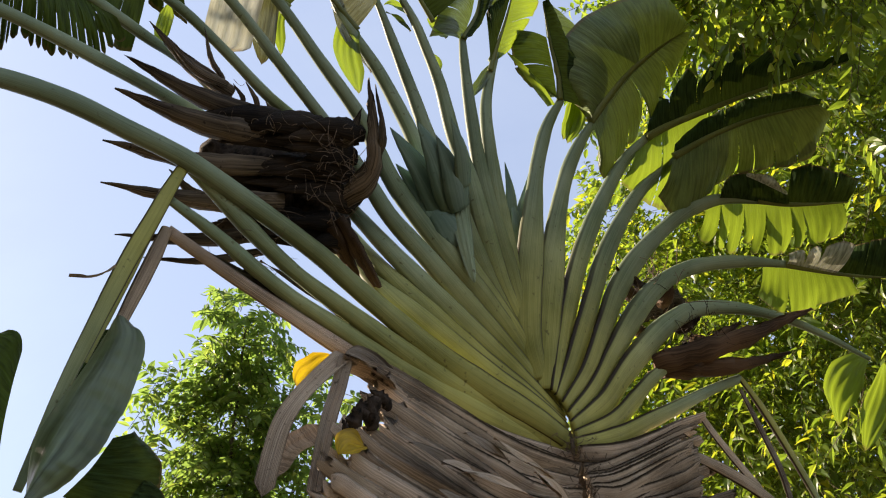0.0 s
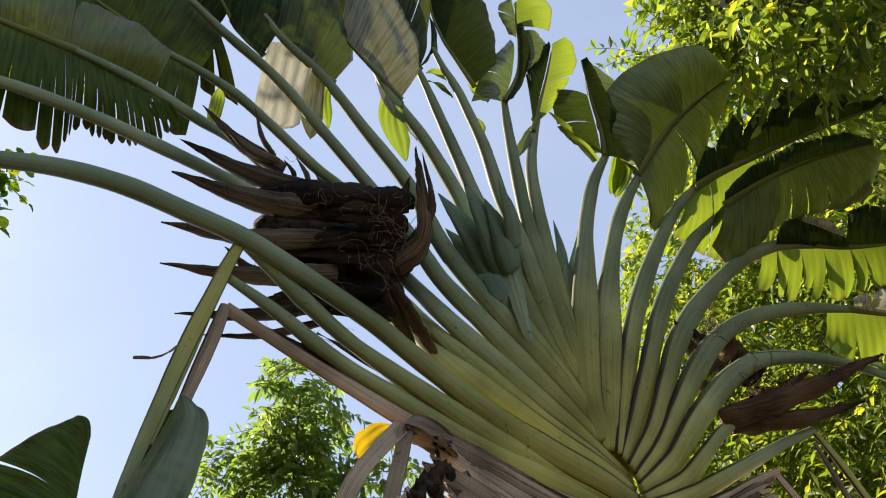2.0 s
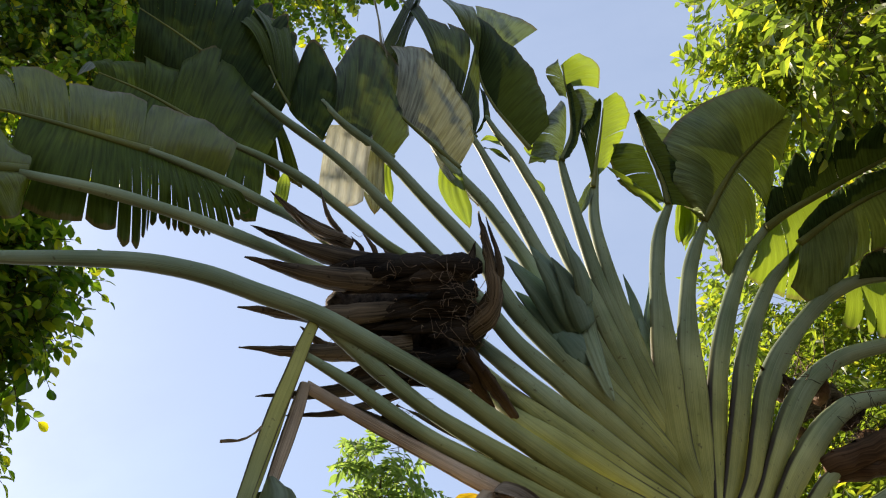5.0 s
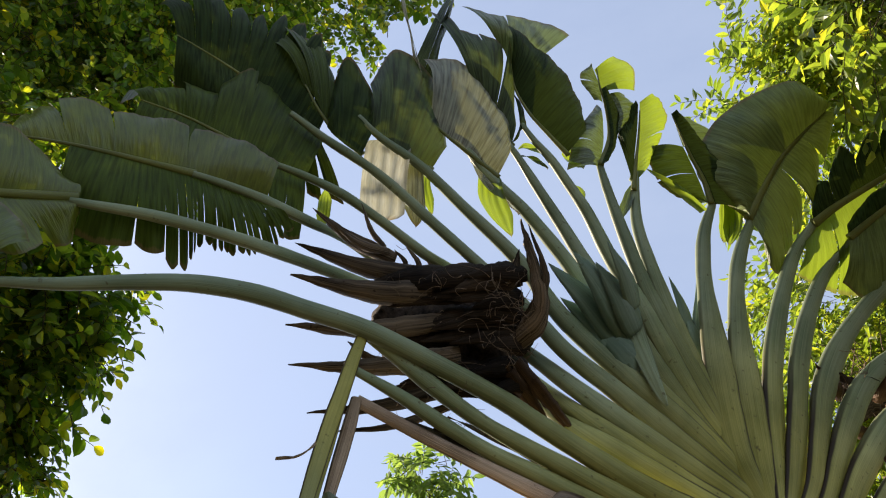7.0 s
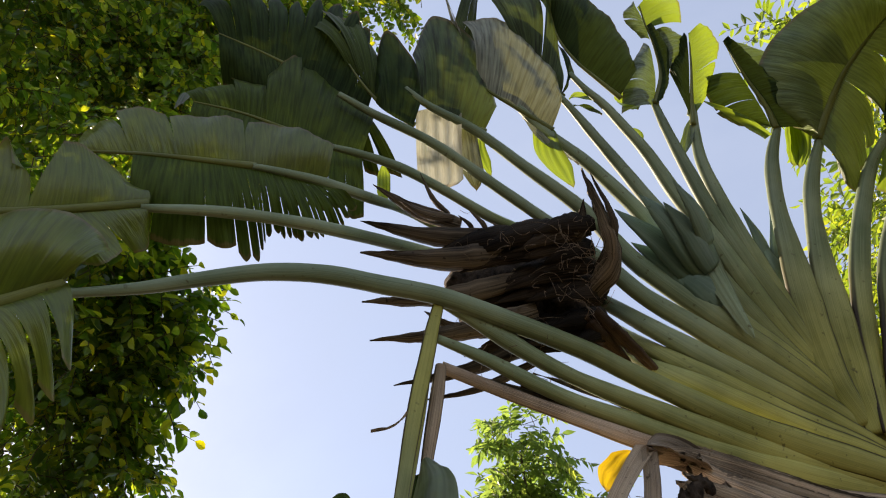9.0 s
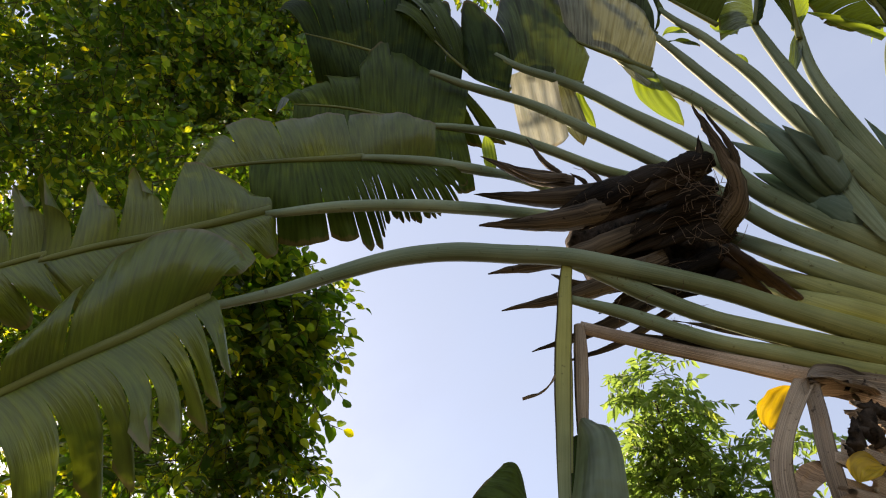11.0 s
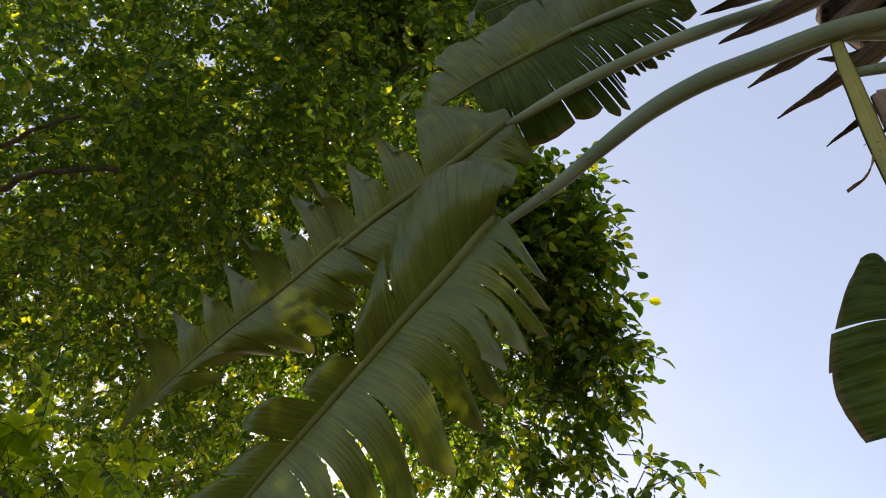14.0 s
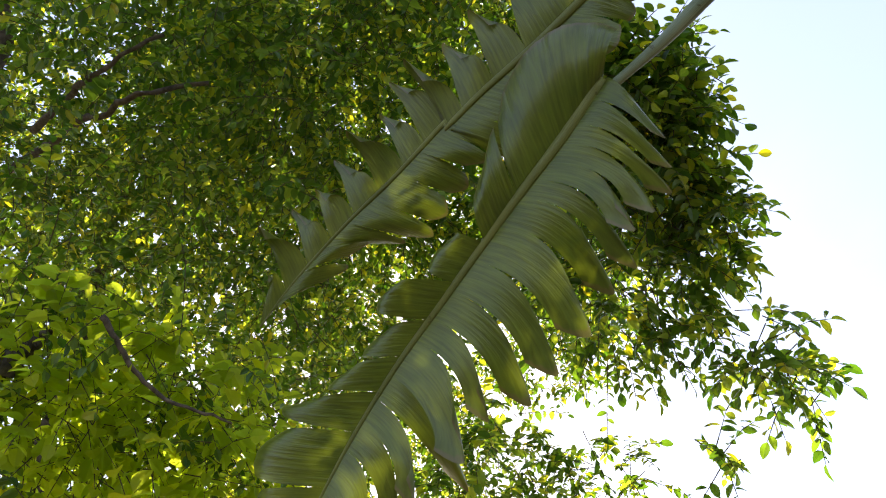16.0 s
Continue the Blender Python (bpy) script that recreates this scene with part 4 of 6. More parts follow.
strip([(-0.420, 2.277, 3.398), (-0.476, 2.258, 3.337), (-0.542, 2.235, 3.266), (-0.597, 2.240, 3.153)], 0.1, DEAD, label='dry brown leaf remnant', v_fold=0.2, blunt=0.2)
strip([(-1.035, 1.570, 3.475), (-1.057, 1.568, 3.436), (-1.087, 1.556, 3.405), (-1.135, 1.528, 3.377)], 0.004, DEAD, name='curled_fibre', stalky=True)
strip([(-0.917, 1.701, 3.780), (-0.737, 1.859, 3.764), (-0.525, 2.043, 3.748), (-0.277, 2.261, 3.722), (-0.009, 2.489, 3.710)], 0.06, BRACT_DRY, name='dry_margin', label='dry brown sheath margin between petioles', v_fold=0.2, blunt=0.2, stalky=True)
strip([(-0.734, 1.834, 3.773), (-0.562, 1.990, 3.747), (-0.319, 2.194, 3.743), (-0.055, 2.425, 3.721)], 0.05, BRACT_DRY, name='dry_margin', label='dry brown sheath margin between petioles', v_fold=0.2, blunt=0.2, stalky=True)
strip([(-0.571, 1.951, 3.840), (-0.407, 2.101, 3.811), (-0.192, 2.295, 3.779), (0.038, 2.497, 3.755)], 0.05, BRACT_DRY, name='dry_margin', label='dry brown sheath margin between petioles', v_fold=0.2, blunt=0.2, stalky=True)
strip([(-0.693, 1.863, 3.862), (-0.535, 2.001, 3.848), (-0.326, 2.182, 3.832)], 0.04, BRACT_DRY, name='dry_margin', label='dry brown sheath margin between petioles', v_fold=0.2, blunt=0.2, stalky=True)

# blades of the long left leaves
midrib(leaf_a, [(-1.941, 0.791, 3.613), (-2.103, 0.721, 3.463), (-2.338, 0.610, 3.269), (-2.583, 0.500, 3.056), (-2.833, 0.389, 2.840), (-3.047, 0.306, 2.631), (-3.216, 0.249, 2.446), (-3.300, 0.220, 2.356)], 0.055)
blade_half(leaf_a, [(-1.941, 0.791, 3.613), (-2.021, 0.758, 3.534), (-2.103, 0.721, 3.463), (-2.220, 0.666, 3.366), (-2.338, 0.610, 3.269), (-2.439, 0.564, 3.182)], [(-1.805, 0.785, 3.735), (-1.850, 0.709, 3.812), (-1.976, 0.585, 3.844), (-2.126, 0.495, 3.751), (-2.225, 0.486, 3.560), (-2.357, 0.467, 3.333)], BLADE_OLIVE, cuts=(0.72,), seed=1, bulge=0.05, ragged=0.06, gap=0.35, curl=-0.12, deep=0.5)
blade_half(leaf_a, [(-2.439, 0.564, 3.182), (-2.583, 0.500, 3.056), (-2.707, 0.445, 2.949), (-2.833, 0.389, 2.840), (-2.940, 0.348, 2.734), (-3.047, 0.306, 2.631), (-3.216, 0.249, 2.446), (-3.300, 0.220, 2.356)], [(-2.524, 0.382, 3.264), (-2.695, 0.295, 3.156), (-2.837, 0.243, 3.024), (-2.986, 0.163, 2.942), (-3.156, 0.076, 2.840), (-3.406, -0.102, 2.797), (-3.598, -0.162, 2.591), (-3.561, -0.030, 2.372)], BLADE_OLIVE, cuts=(0.14, 0.27, 0.4, 0.52, 0.66, 0.84), seed=101, bulge=0.04, ragged=0.2, gap=0.85, pointed=0.35, skew=0.25, curl=-0.3, deep=0.9)
blade_half(leaf_a, [(-1.941, 0.791, 3.613), (-2.103, 0.721, 3.463), (-2.338, 0.610, 3.269), (-2.583, 0.500, 3.056), (-2.833, 0.389, 2.840), (-3.047, 0.306, 2.631), (-3.216, 0.249, 2.446), (-3.300, 0.220, 2.356)], [(-1.891, 0.881, 3.632), (-1.901, 0.961, 3.432), (-1.935, 1.052, 3.163), (-2.054, 1.004, 3.049), (-2.234, 0.928, 2.880), (-2.404, 0.856, 2.724), (-2.621, 0.744, 2.568), (-2.757, 0.694, 2.427), (-2.933, 0.561, 2.396), (-3.165, 0.423, 2.271)], BLADE_OLIVE, cuts=(0.05, 0.1, 0.14, 0.18, 0.22, 0.26, 0.32, 0.4, 0.47, 0.53, 0.58, 0.66, 0.71, 0.76, 0.82, 0.9), seed=2, bulge=0.05, ragged=0.16, curl=0.08, gap=0.38, pointed=0.5, lean=0.12, deep=0.5)
midrib(leaf_b, [*[(-1.807, 0.782, 4.062), (-1.990, 0.675, 3.959), (-2.104, 0.607, 3.898), (-2.309, 0.480, 3.796), (-2.458, 0.394, 3.710)], *[(-2.442, 0.393, 3.741), (-2.668, 0.268, 3.597), (-2.895, 0.135, 3.469), (-3.138, 0.004, 3.309), (-3.312, -0.079, 3.169)]], 0.045)
blade_half(leaf_b, [*[(-1.807, 0.782, 4.062), (-1.990, 0.675, 3.959), (-2.104, 0.607, 3.898), (-2.309, 0.480, 3.796), (-2.458, 0.394, 3.710)], *[(-2.442, 0.393, 3.741), (-2.668, 0.268, 3.597), (-2.895, 0.135, 3.469), (-3.138, 0.004, 3.309), (-3.312, -0.079, 3.169)]], [(-1.789, 0.726, 4.219), (-1.966, 0.575, 4.236), (-2.106, 0.439, 4.288), (-2.240, 0.381, 4.177), (-2.370, 0.293, 4.139), (-2.510, 0.194, 4.108), (-2.637, 0.160, 3.956), (-2.748, 0.116, 3.855), (-2.866, 0.036, 3.821), (-3.002, -0.014, 3.688), (-3.147, -0.101, 3.620), (-3.196, -0.052, 3.429)], BLADE_OLIVE, cuts=(0.2, 0.28, 0.36, 0.43, 0.5, 0.56, 0.63, 0.7, 0.77, 0.84, 0.91), seed=3, bulge=0.03, ragged=0.2, gap=0.75, pointed=0.45, skew=0.6, lean=0.05, deep=0.85, curl=0.15)
blade_half(leaf_b, [*[(-1.807, 0.782, 4.062), (-1.990, 0.675, 3.959), (-2.104, 0.607, 3.898), (-2.309, 0.480, 3.796), (-2.458, 0.394, 3.710)], *[(-2.442, 0.393, 3.741), (-2.668, 0.268, 3.597), (-2.895, 0.135, 3.469), (-3.138, 0.004, 3.309), (-3.312, -0.079, 3.169)]], [(-1.814, 0.835, 4.026), (-1.821, 0.900, 3.872), (-1.900, 0.880, 3.773), (-2.067, 0.785, 3.676), (-2.240, 0.714, 3.515), (-2.413, 0.560, 3.533), (-2.532, 0.506, 3.435), (-2.622, 0.466, 3.358), (-2.766, 0.339, 3.370), (-2.879, 0.229, 3.401), (-3.037, 0.139, 3.307), (-3.145, 0.044, 3.315)], BLADE_OLIVE, cuts=(0.1, 0.22, 0.36, 0.46, 0.52, 0.58, 0.65, 0.72, 0.79, 0.86, 0.93), seed=4, bulge=0.03, ragged=0.2, gap=0.2, pointed=0.4)
midrib(leaf_c, [(-1.528, 0.905, 4.421), (-1.685, 0.793, 4.377), (-1.794, 0.716, 4.345), (-1.902, 0.642, 4.309), (-1.999, 0.578, 4.268), (-2.060, 0.541, 4.238)], 0.045)
blade_half(leaf_c, [*[(-1.298, 1.086, 4.448), (-1.528, 0.905, 4.421)], *[(-1.685, 0.793, 4.377), (-1.794, 0.716, 4.345), (-1.902, 0.642, 4.309), (-1.999, 0.578, 4.268), (-2.060, 0.541, 4.238)]], [(-1.264, 1.008, 4.616), (-1.394, 0.882, 4.676), (-1.554, 0.771, 4.651), (-1.713, 0.670, 4.603), (-1.851, 0.586, 4.557), (-1.969, 0.514, 4.520), (-2.058, 0.480, 4.456), (-2.098, 0.525, 4.313)], BLADE_OLIVE, cuts=(0.35, 0.62, 0.8, 0.9), seed=5, bulge=0.03, ragged=0.06, gap=0.2, pointed=0.1)
blade_half(leaf_c, [*[(-1.289, 1.095, 4.444), (-1.528, 0.905, 4.421)], *[(-1.685, 0.793, 4.377), (-1.794, 0.716, 4.345), (-1.902, 0.642, 4.309)]], [(-1.209, 1.237, 4.395), (-1.313, 1.225, 4.240), (-1.410, 1.177, 4.175), (-1.501, 1.114, 4.154), (-1.538, 1.135, 4.048), (-1.669, 1.037, 4.028), (-1.807, 0.938, 3.997), (-1.892, 0.875, 3.981), (-1.925, 0.805, 4.076)], BLADE, cuts=(0.05, 0.08, 0.1, 0.13, 0.15, 0.18, 0.2, 0.22, 0.25, 0.28, 0.3, 0.32, 0.34, 0.37, 0.4, 0.42, 0.46, 0.5, 0.55, 0.66, 0.85), seed=6, bulge=0.05, ragged=0.05, gap=0.12, pointed=0.15)
midrib(leaf_d, [(-1.203, 1.124, 4.731), (-1.320, 1.026, 4.730), (-1.473, 0.887, 4.749), (-1.628, 0.751, 4.761), (-1.785, 0.627, 4.740)], 0.04)
blade_half(leaf_d, [(-1.203, 1.124, 4.731), (-1.320, 1.026, 4.730), (-1.473, 0.887, 4.749), (-1.628, 0.751, 4.761), (-1.785, 0.627, 4.740)], [(-1.155, 1.060, 5.063), (-1.223, 0.947, 5.200), (-1.404, 0.747, 5.314), (-1.601, 0.698, 5.094), (-1.776, 0.591, 5.026), (-1.913, 0.580, 4.835)], BLADE, cuts=(0.2, 0.42, 0.6, 0.75, 0.9), seed=7, bulge=0.05, ragged=0.1, gap=0.3)
blade_half(leaf_d, [(-1.203, 1.124, 4.731), (-1.320, 1.026, 4.730), (-1.473, 0.887, 4.749), (-1.628, 0.751, 4.761), (-1.785, 0.627, 4.740)], [(-1.228, 1.291, 4.471), (-1.278, 1.274, 4.442), (-1.356, 1.215, 4.449), (-1.509, 1.094, 4.454), (-1.696, 0.919, 4.508), (-1.847, 0.754, 4.601)], BLADE, cuts=(0.1, 0.2, 0.3, 0.5, 0.7), seed=8, bulge=0.04, ragged=0.12, gap=0.2)
midrib(leaf_e, [(-1.189, 1.040, 5.049), (-1.295, 0.924, 5.101), (-1.413, 0.795, 5.162), (-1.577, 0.631, 5.214), (-1.745, 0.472, 5.247)], 0.04)
blade_half(leaf_e, [(-1.189, 1.040, 5.049), (-1.295, 0.924, 5.101), (-1.413, 0.795, 5.162), (-1.577, 0.631, 5.214), (-1.745, 0.472, 5.247)], [(-1.135, 0.954, 5.498), (-1.187, 0.820, 5.696), (-1.310, 0.649, 5.845), (-1.502, 0.493, 5.849), (-1.722, 0.338, 5.801), (-1.924, 0.281, 5.589)], BLADE_SHADED, cuts=(0.12, 0.22, 0.32, 0.42, 0.5, 0.58, 0.68, 0.78, 0.88), seed=9, bulge=0.06, ragged=0.15, gap=0.4, pointed=0.3)
blade_half(leaf_e, [(-1.189, 1.040, 5.049), (-1.295, 0.924, 5.101), (-1.413, 0.795, 5.162), (-1.577, 0.631, 5.214), (-1.745, 0.472, 5.247)], [(-1.086, 1.317, 4.762), (-1.185, 1.231, 4.787), (-1.281, 1.135, 4.839), (-1.439, 0.984, 4.894), (-1.600, 0.829, 4.949), (-1.763, 0.663, 5.020)], BLADE_SHADED, cuts=(0.1, 0.2, 0.35, 0.5, 0.7), seed=10, bulge=0.04, ragged=0.12, gap=0.2)
strip([(-1.143, 1.214, 4.770), (-1.149, 1.270, 4.647), (-1.157, 1.308, 4.557)], 0.06, BLADE_LIT, v_fold=0.1, blunt=0.3, parent=leaf_e)

# blades at the top of the fan; the darkest carry shade in their colour
midrib(leaf_f, [(-0.984, 1.157, 4.971), (-1.040, 1.098, 4.997), (-1.096, 1.039, 5.023), (-1.168, 0.930, 5.125), (-1.219, 0.838, 5.230)], 0.035)
blade_half(leaf_f, [(-0.985, 1.149, 4.944), (-1.034, 1.103, 4.955), (-1.067, 1.068, 4.971), (-1.097, 1.035, 4.989), (-1.120, 1.003, 5.016)], [(-0.930, 1.093, 5.242), (-0.961, 0.981, 5.425), (-1.062, 0.832, 5.561), (-1.114, 0.893, 5.340), (-1.132, 0.996, 5.087)], BLADE_SHADED, cuts=(), seed=11, bulge=0.04, ragged=0.0, gap=0.0)
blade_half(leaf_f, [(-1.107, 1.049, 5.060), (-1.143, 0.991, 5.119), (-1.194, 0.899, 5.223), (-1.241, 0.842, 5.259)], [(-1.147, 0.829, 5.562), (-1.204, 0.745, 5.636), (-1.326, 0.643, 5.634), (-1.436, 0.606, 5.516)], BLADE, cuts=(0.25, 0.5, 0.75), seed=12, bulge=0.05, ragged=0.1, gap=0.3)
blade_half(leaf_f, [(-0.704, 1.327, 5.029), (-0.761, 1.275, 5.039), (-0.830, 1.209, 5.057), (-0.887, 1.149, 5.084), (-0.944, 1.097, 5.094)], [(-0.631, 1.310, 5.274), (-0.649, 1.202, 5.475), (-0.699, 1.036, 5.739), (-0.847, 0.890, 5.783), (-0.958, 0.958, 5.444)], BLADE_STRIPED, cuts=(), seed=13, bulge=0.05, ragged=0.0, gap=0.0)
midrib(leaf_f, [(-0.695, 1.329, 5.022), (-0.759, 1.273, 5.026), (-0.828, 1.207, 5.045), (-0.885, 1.147, 5.071), (-0.941, 1.095, 5.081), (-1.035, 0.975, 5.174)], 0.04)
strip([(-0.879, 1.169, 5.133), (-0.900, 1.268, 4.883), (-0.914, 1.369, 4.644)], 0.21, BLADE_SUNLIT, label='pale sunlit hanging blade strip', v_fold=0.03, blunt=0.08, flare=0.1, parent=leaf_f)
strip([(-0.790, 1.286, 5.081), (-0.793, 1.377, 4.882), (-0.787, 1.460, 4.717)], 0.1, BLADE_GREY_LIT, v_fold=0.25, blunt=0.2, parent=leaf_f)
strip([(-0.741, 1.343, 5.086), (-0.755, 1.391, 4.960), (-0.724, 1.474, 4.839)], 0.07, BLADE_LIT, v_fold=0.2, blunt=0.3, parent=leaf_f)
blade_half(leaf_g, [(-0.415, 1.487, 5.169), (-0.490, 1.403, 5.215), (-0.561, 1.326, 5.253), (-0.633, 1.249, 5.291), (-0.692, 1.178, 5.339)], [(-0.341, 1.459, 5.476), (-0.335, 1.360, 5.696), (-0.423, 1.196, 5.862), (-0.535, 1.079, 5.906), (-0.715, 0.983, 5.814)], BLADE_GREY_LIT, cuts=(), seed=14, bulge=0.07, ragged=0.02, gap=0.0)
midrib(leaf_g, [(-0.410, 1.488, 5.156), (-0.489, 1.401, 5.202), (-0.560, 1.325, 5.240), (-0.631, 1.248, 5.278), (-0.691, 1.175, 5.330), (-0.750, 1.085, 5.418)], 0.04)
blade_half(leaf_g, [(-0.709, 1.210, 5.443), (-0.731, 1.135, 5.563), (-0.766, 1.041, 5.697)], [(-0.771, 0.992, 5.871), (-0.812, 0.787, 6.140), (-0.812, 0.541, 6.409)], BLADE_SUNLIT, cuts=(0.5,), seed=15, bulge=0.05, ragged=0.05, gap=0.2)
blade_half(leaf_g, [(-0.727, 1.191, 5.540), (-0.748, 1.085, 5.724), (-0.771, 0.992, 5.871)], [(-0.620, 0.944, 6.211), (-0.537, 0.835, 6.410), (-0.474, 0.677, 6.590)], BLADE_STRIPED, cuts=(0.3, 0.6), seed=16, bulge=0.05, ragged=0.1, gap=0.3)
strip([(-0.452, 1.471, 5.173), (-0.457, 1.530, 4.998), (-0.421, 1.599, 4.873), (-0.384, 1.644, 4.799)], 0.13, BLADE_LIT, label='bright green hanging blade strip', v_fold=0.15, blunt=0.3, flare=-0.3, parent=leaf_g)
strip([(-0.527, 1.380, 5.178), (-0.451, 1.498, 5.059), (-0.338, 1.626, 4.986)], 0.05, BLADE_GREY_LIT, v_fold=0.15, blunt=0.3, parent=leaf_g)
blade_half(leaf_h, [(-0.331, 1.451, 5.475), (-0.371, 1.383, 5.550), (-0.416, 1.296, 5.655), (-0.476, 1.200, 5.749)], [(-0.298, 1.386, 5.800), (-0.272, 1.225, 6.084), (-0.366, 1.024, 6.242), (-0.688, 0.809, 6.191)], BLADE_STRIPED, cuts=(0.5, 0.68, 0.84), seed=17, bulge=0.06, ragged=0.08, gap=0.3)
blade_half(leaf_h, [(-0.337, 1.437, 5.441), (-0.291, 1.438, 5.522), (-0.271, 1.421, 5.596)], [(-0.241, 1.442, 5.685), (-0.253, 1.355, 5.827), (-0.295, 1.248, 5.944)], BLADE_SHADED, cuts=(), seed=18, bulge=0.03, ragged=0.0, gap=0.0)
blade_half(leaf_i, [(-0.058, 1.599, 5.556), (-0.141, 1.484, 5.649), (-0.213, 1.381, 5.730), (-0.266, 1.262, 5.857), (-0.263, 1.169, 5.994)], [(0.069, 1.598, 5.839), (0.079, 1.473, 6.024), (-0.036, 1.240, 6.200), (-0.202, 1.051, 6.272), (-0.276, 0.999, 6.267)], BLADE_SHADED, cuts=(), seed=19, bulge=0.07, ragged=0.0, gap=0.0)
blade_half(leaf_i, [(-0.268, 1.287, 6.058), (-0.291, 1.153, 6.211), (-0.339, 1.056, 6.280)], [(0.090, 1.216, 6.483), (-0.096, 1.073, 6.499), (-0.508, 0.859, 6.410)], BLADE_GLAUCOUS, cuts=(0.6,), seed=20, bulge=0.05, ragged=0.05, gap=0.2)
midrib(leaf_i, [(-0.051, 1.603, 5.545), (-0.141, 1.482, 5.635), (-0.213, 1.380, 5.717), (-0.266, 1.259, 5.847), (-0.263, 1.142, 6.016)], 0.035)
midrib(leaf_h, [(-0.325, 1.453, 5.462), (-0.371, 1.381, 5.536), (-0.415, 1.293, 5.646), (-0.473, 1.187, 5.760)], 0.035)
strip([(-0.302, 1.494, 5.505), (-0.232, 1.533, 5.548), (-0.177, 1.574, 5.557)], 0.1, BLADE_LIT, v_fold=0.2, blunt=0.4, parent=leaf_h)
strip([(-0.293, 1.520, 5.466), (-0.213, 1.583, 5.474), (-0.169, 1.623, 5.468)], 0.07, BLADE, v_fold=0.2, blunt=0.4, parent=leaf_h)
strip([(-0.052, 1.616, 5.681), (-0.024, 1.686, 5.588), (0.019, 1.716, 5.597)], 0.16, BLADE_LIT, v_fold=0.2, blunt=0.4, parent=leaf_i)
strip([(-0.115, 1.693, 5.412), (-0.064, 1.745, 5.392), (-0.037, 1.809, 5.303)], 0.09, BLADE_LIT, v_fold=0.2, blunt=0.4, parent=leaf_i)

# folded blades of the upright leaves
midrib(leaf_j, [(0.110, 1.705, 5.564), (0.191, 1.636, 5.777), (0.210, 1.526, 5.942), (0.205, 1.424, 6.056), (0.209, 1.346, 6.140)], 0.035)
blade_half(leaf_j, [(0.209, 1.457, 6.048), (0.207, 1.404, 6.104), (0.196, 1.353, 6.149)], [(0.393, 1.515, 6.085), (0.425, 1.404, 6.204), (0.323, 1.319, 6.228)], BLADE_LIT, cuts=(), seed=21, bulge=0.04, ragged=0.0, gap=0.0)
blade_half(leaf_j, [(0.202, 1.505, 5.987), (0.203, 1.416, 6.088), (0.187, 1.331, 6.165)], [(0.158, 1.486, 6.012), (0.104, 1.365, 6.108), (0.186, 1.325, 6.206)], BLADE_GLAUCOUS, cuts=(0.5,), seed=22, bulge=0.03, ragged=0.05, gap=0.2)
blade_half(leaf_j, [(0.109, 1.697, 5.546), (0.193, 1.641, 5.744), (0.215, 1.534, 5.910), (0.210, 1.433, 6.026)], [(0.141, 1.721, 5.671), (0.234, 1.672, 5.851), (0.263, 1.563, 6.018), (0.225, 1.447, 6.119)], BLADE_SHADED, cuts=(), seed=23, bulge=0.05, ragged=0.0, gap=0.0)
blade_half(leaf_j, [(0.100, 1.712, 5.569), (0.154, 1.649, 5.743), (0.181, 1.570, 5.886)], [(-0.072, 1.656, 5.499), (0.009, 1.577, 5.770), (0.173, 1.513, 6.030)], BLADE_GLAUCOUS, cuts=(0.4,), seed=24, bulge=0.05, ragged=0.06, gap=0.2)
blade_half(leaf_j, [(0.189, 1.656, 5.787), (0.237, 1.569, 5.950), (0.246, 1.484, 6.056)], [(0.282, 1.664, 5.895), (0.378, 1.598, 6.049), (0.346, 1.522, 6.108)], BLADE_GLAUCOUS, cuts=(), seed=25, bulge=0.03, ragged=0.0, gap=0.0)
midrib(leaf_k, [(0.254, 1.857, 5.493), (0.301, 1.788, 5.668), (0.358, 1.699, 5.851), (0.402, 1.603, 5.997)], 0.035)
blade_half(leaf_k, [(0.259, 1.831, 5.547), (0.313, 1.750, 5.738), (0.363, 1.665, 5.897), (0.400, 1.577, 6.024)], [(0.243, 1.672, 5.846), (0.293, 1.632, 5.945), (0.341, 1.598, 6.022), (0.385, 1.574, 6.079)], BLADE_SHADED, cuts=(), seed=26, bulge=0.03, ragged=0.0, gap=0.0)
blade_half(leaf_k, [(0.277, 1.846, 5.574), (0.331, 1.764, 5.764), (0.378, 1.676, 5.921), (0.415, 1.575, 6.061)], [(0.384, 1.843, 5.759), (0.486, 1.775, 5.935), (0.550, 1.694, 6.066), (0.495, 1.578, 6.150)], BLADE_LIT, cuts=(0.5,), seed=27, bulge=0.04, ragged=0.05, gap=0.15)
strip([(0.266, 1.862, 5.577), (0.202, 1.896, 5.418), (0.148, 1.909, 5.293)], 0.06, BLADE_GLAUCOUS, v_fold=0.2, blunt=0.3, parent=leaf_k)

# blades of the leaves on the far side
midrib(leaf_l, [(0.663, 2.076, 5.580), (0.658, 1.982, 5.703), (0.619, 1.853, 5.835), (0.579, 1.678, 6.002)], 0.045)
blade_half(leaf_l, [(0.669, 2.078, 5.583), (0.658, 1.982, 5.703), (0.623, 1.842, 5.850), (0.575, 1.669, 6.009)], [(0.859, 2.209, 5.639), (0.874, 2.051, 5.838), (0.736, 1.885, 5.944), (0.602, 1.690, 6.074)], BLADE_SHADED, cuts=(), seed=28, bulge=0.05, ragged=0.03, gap=0.0)
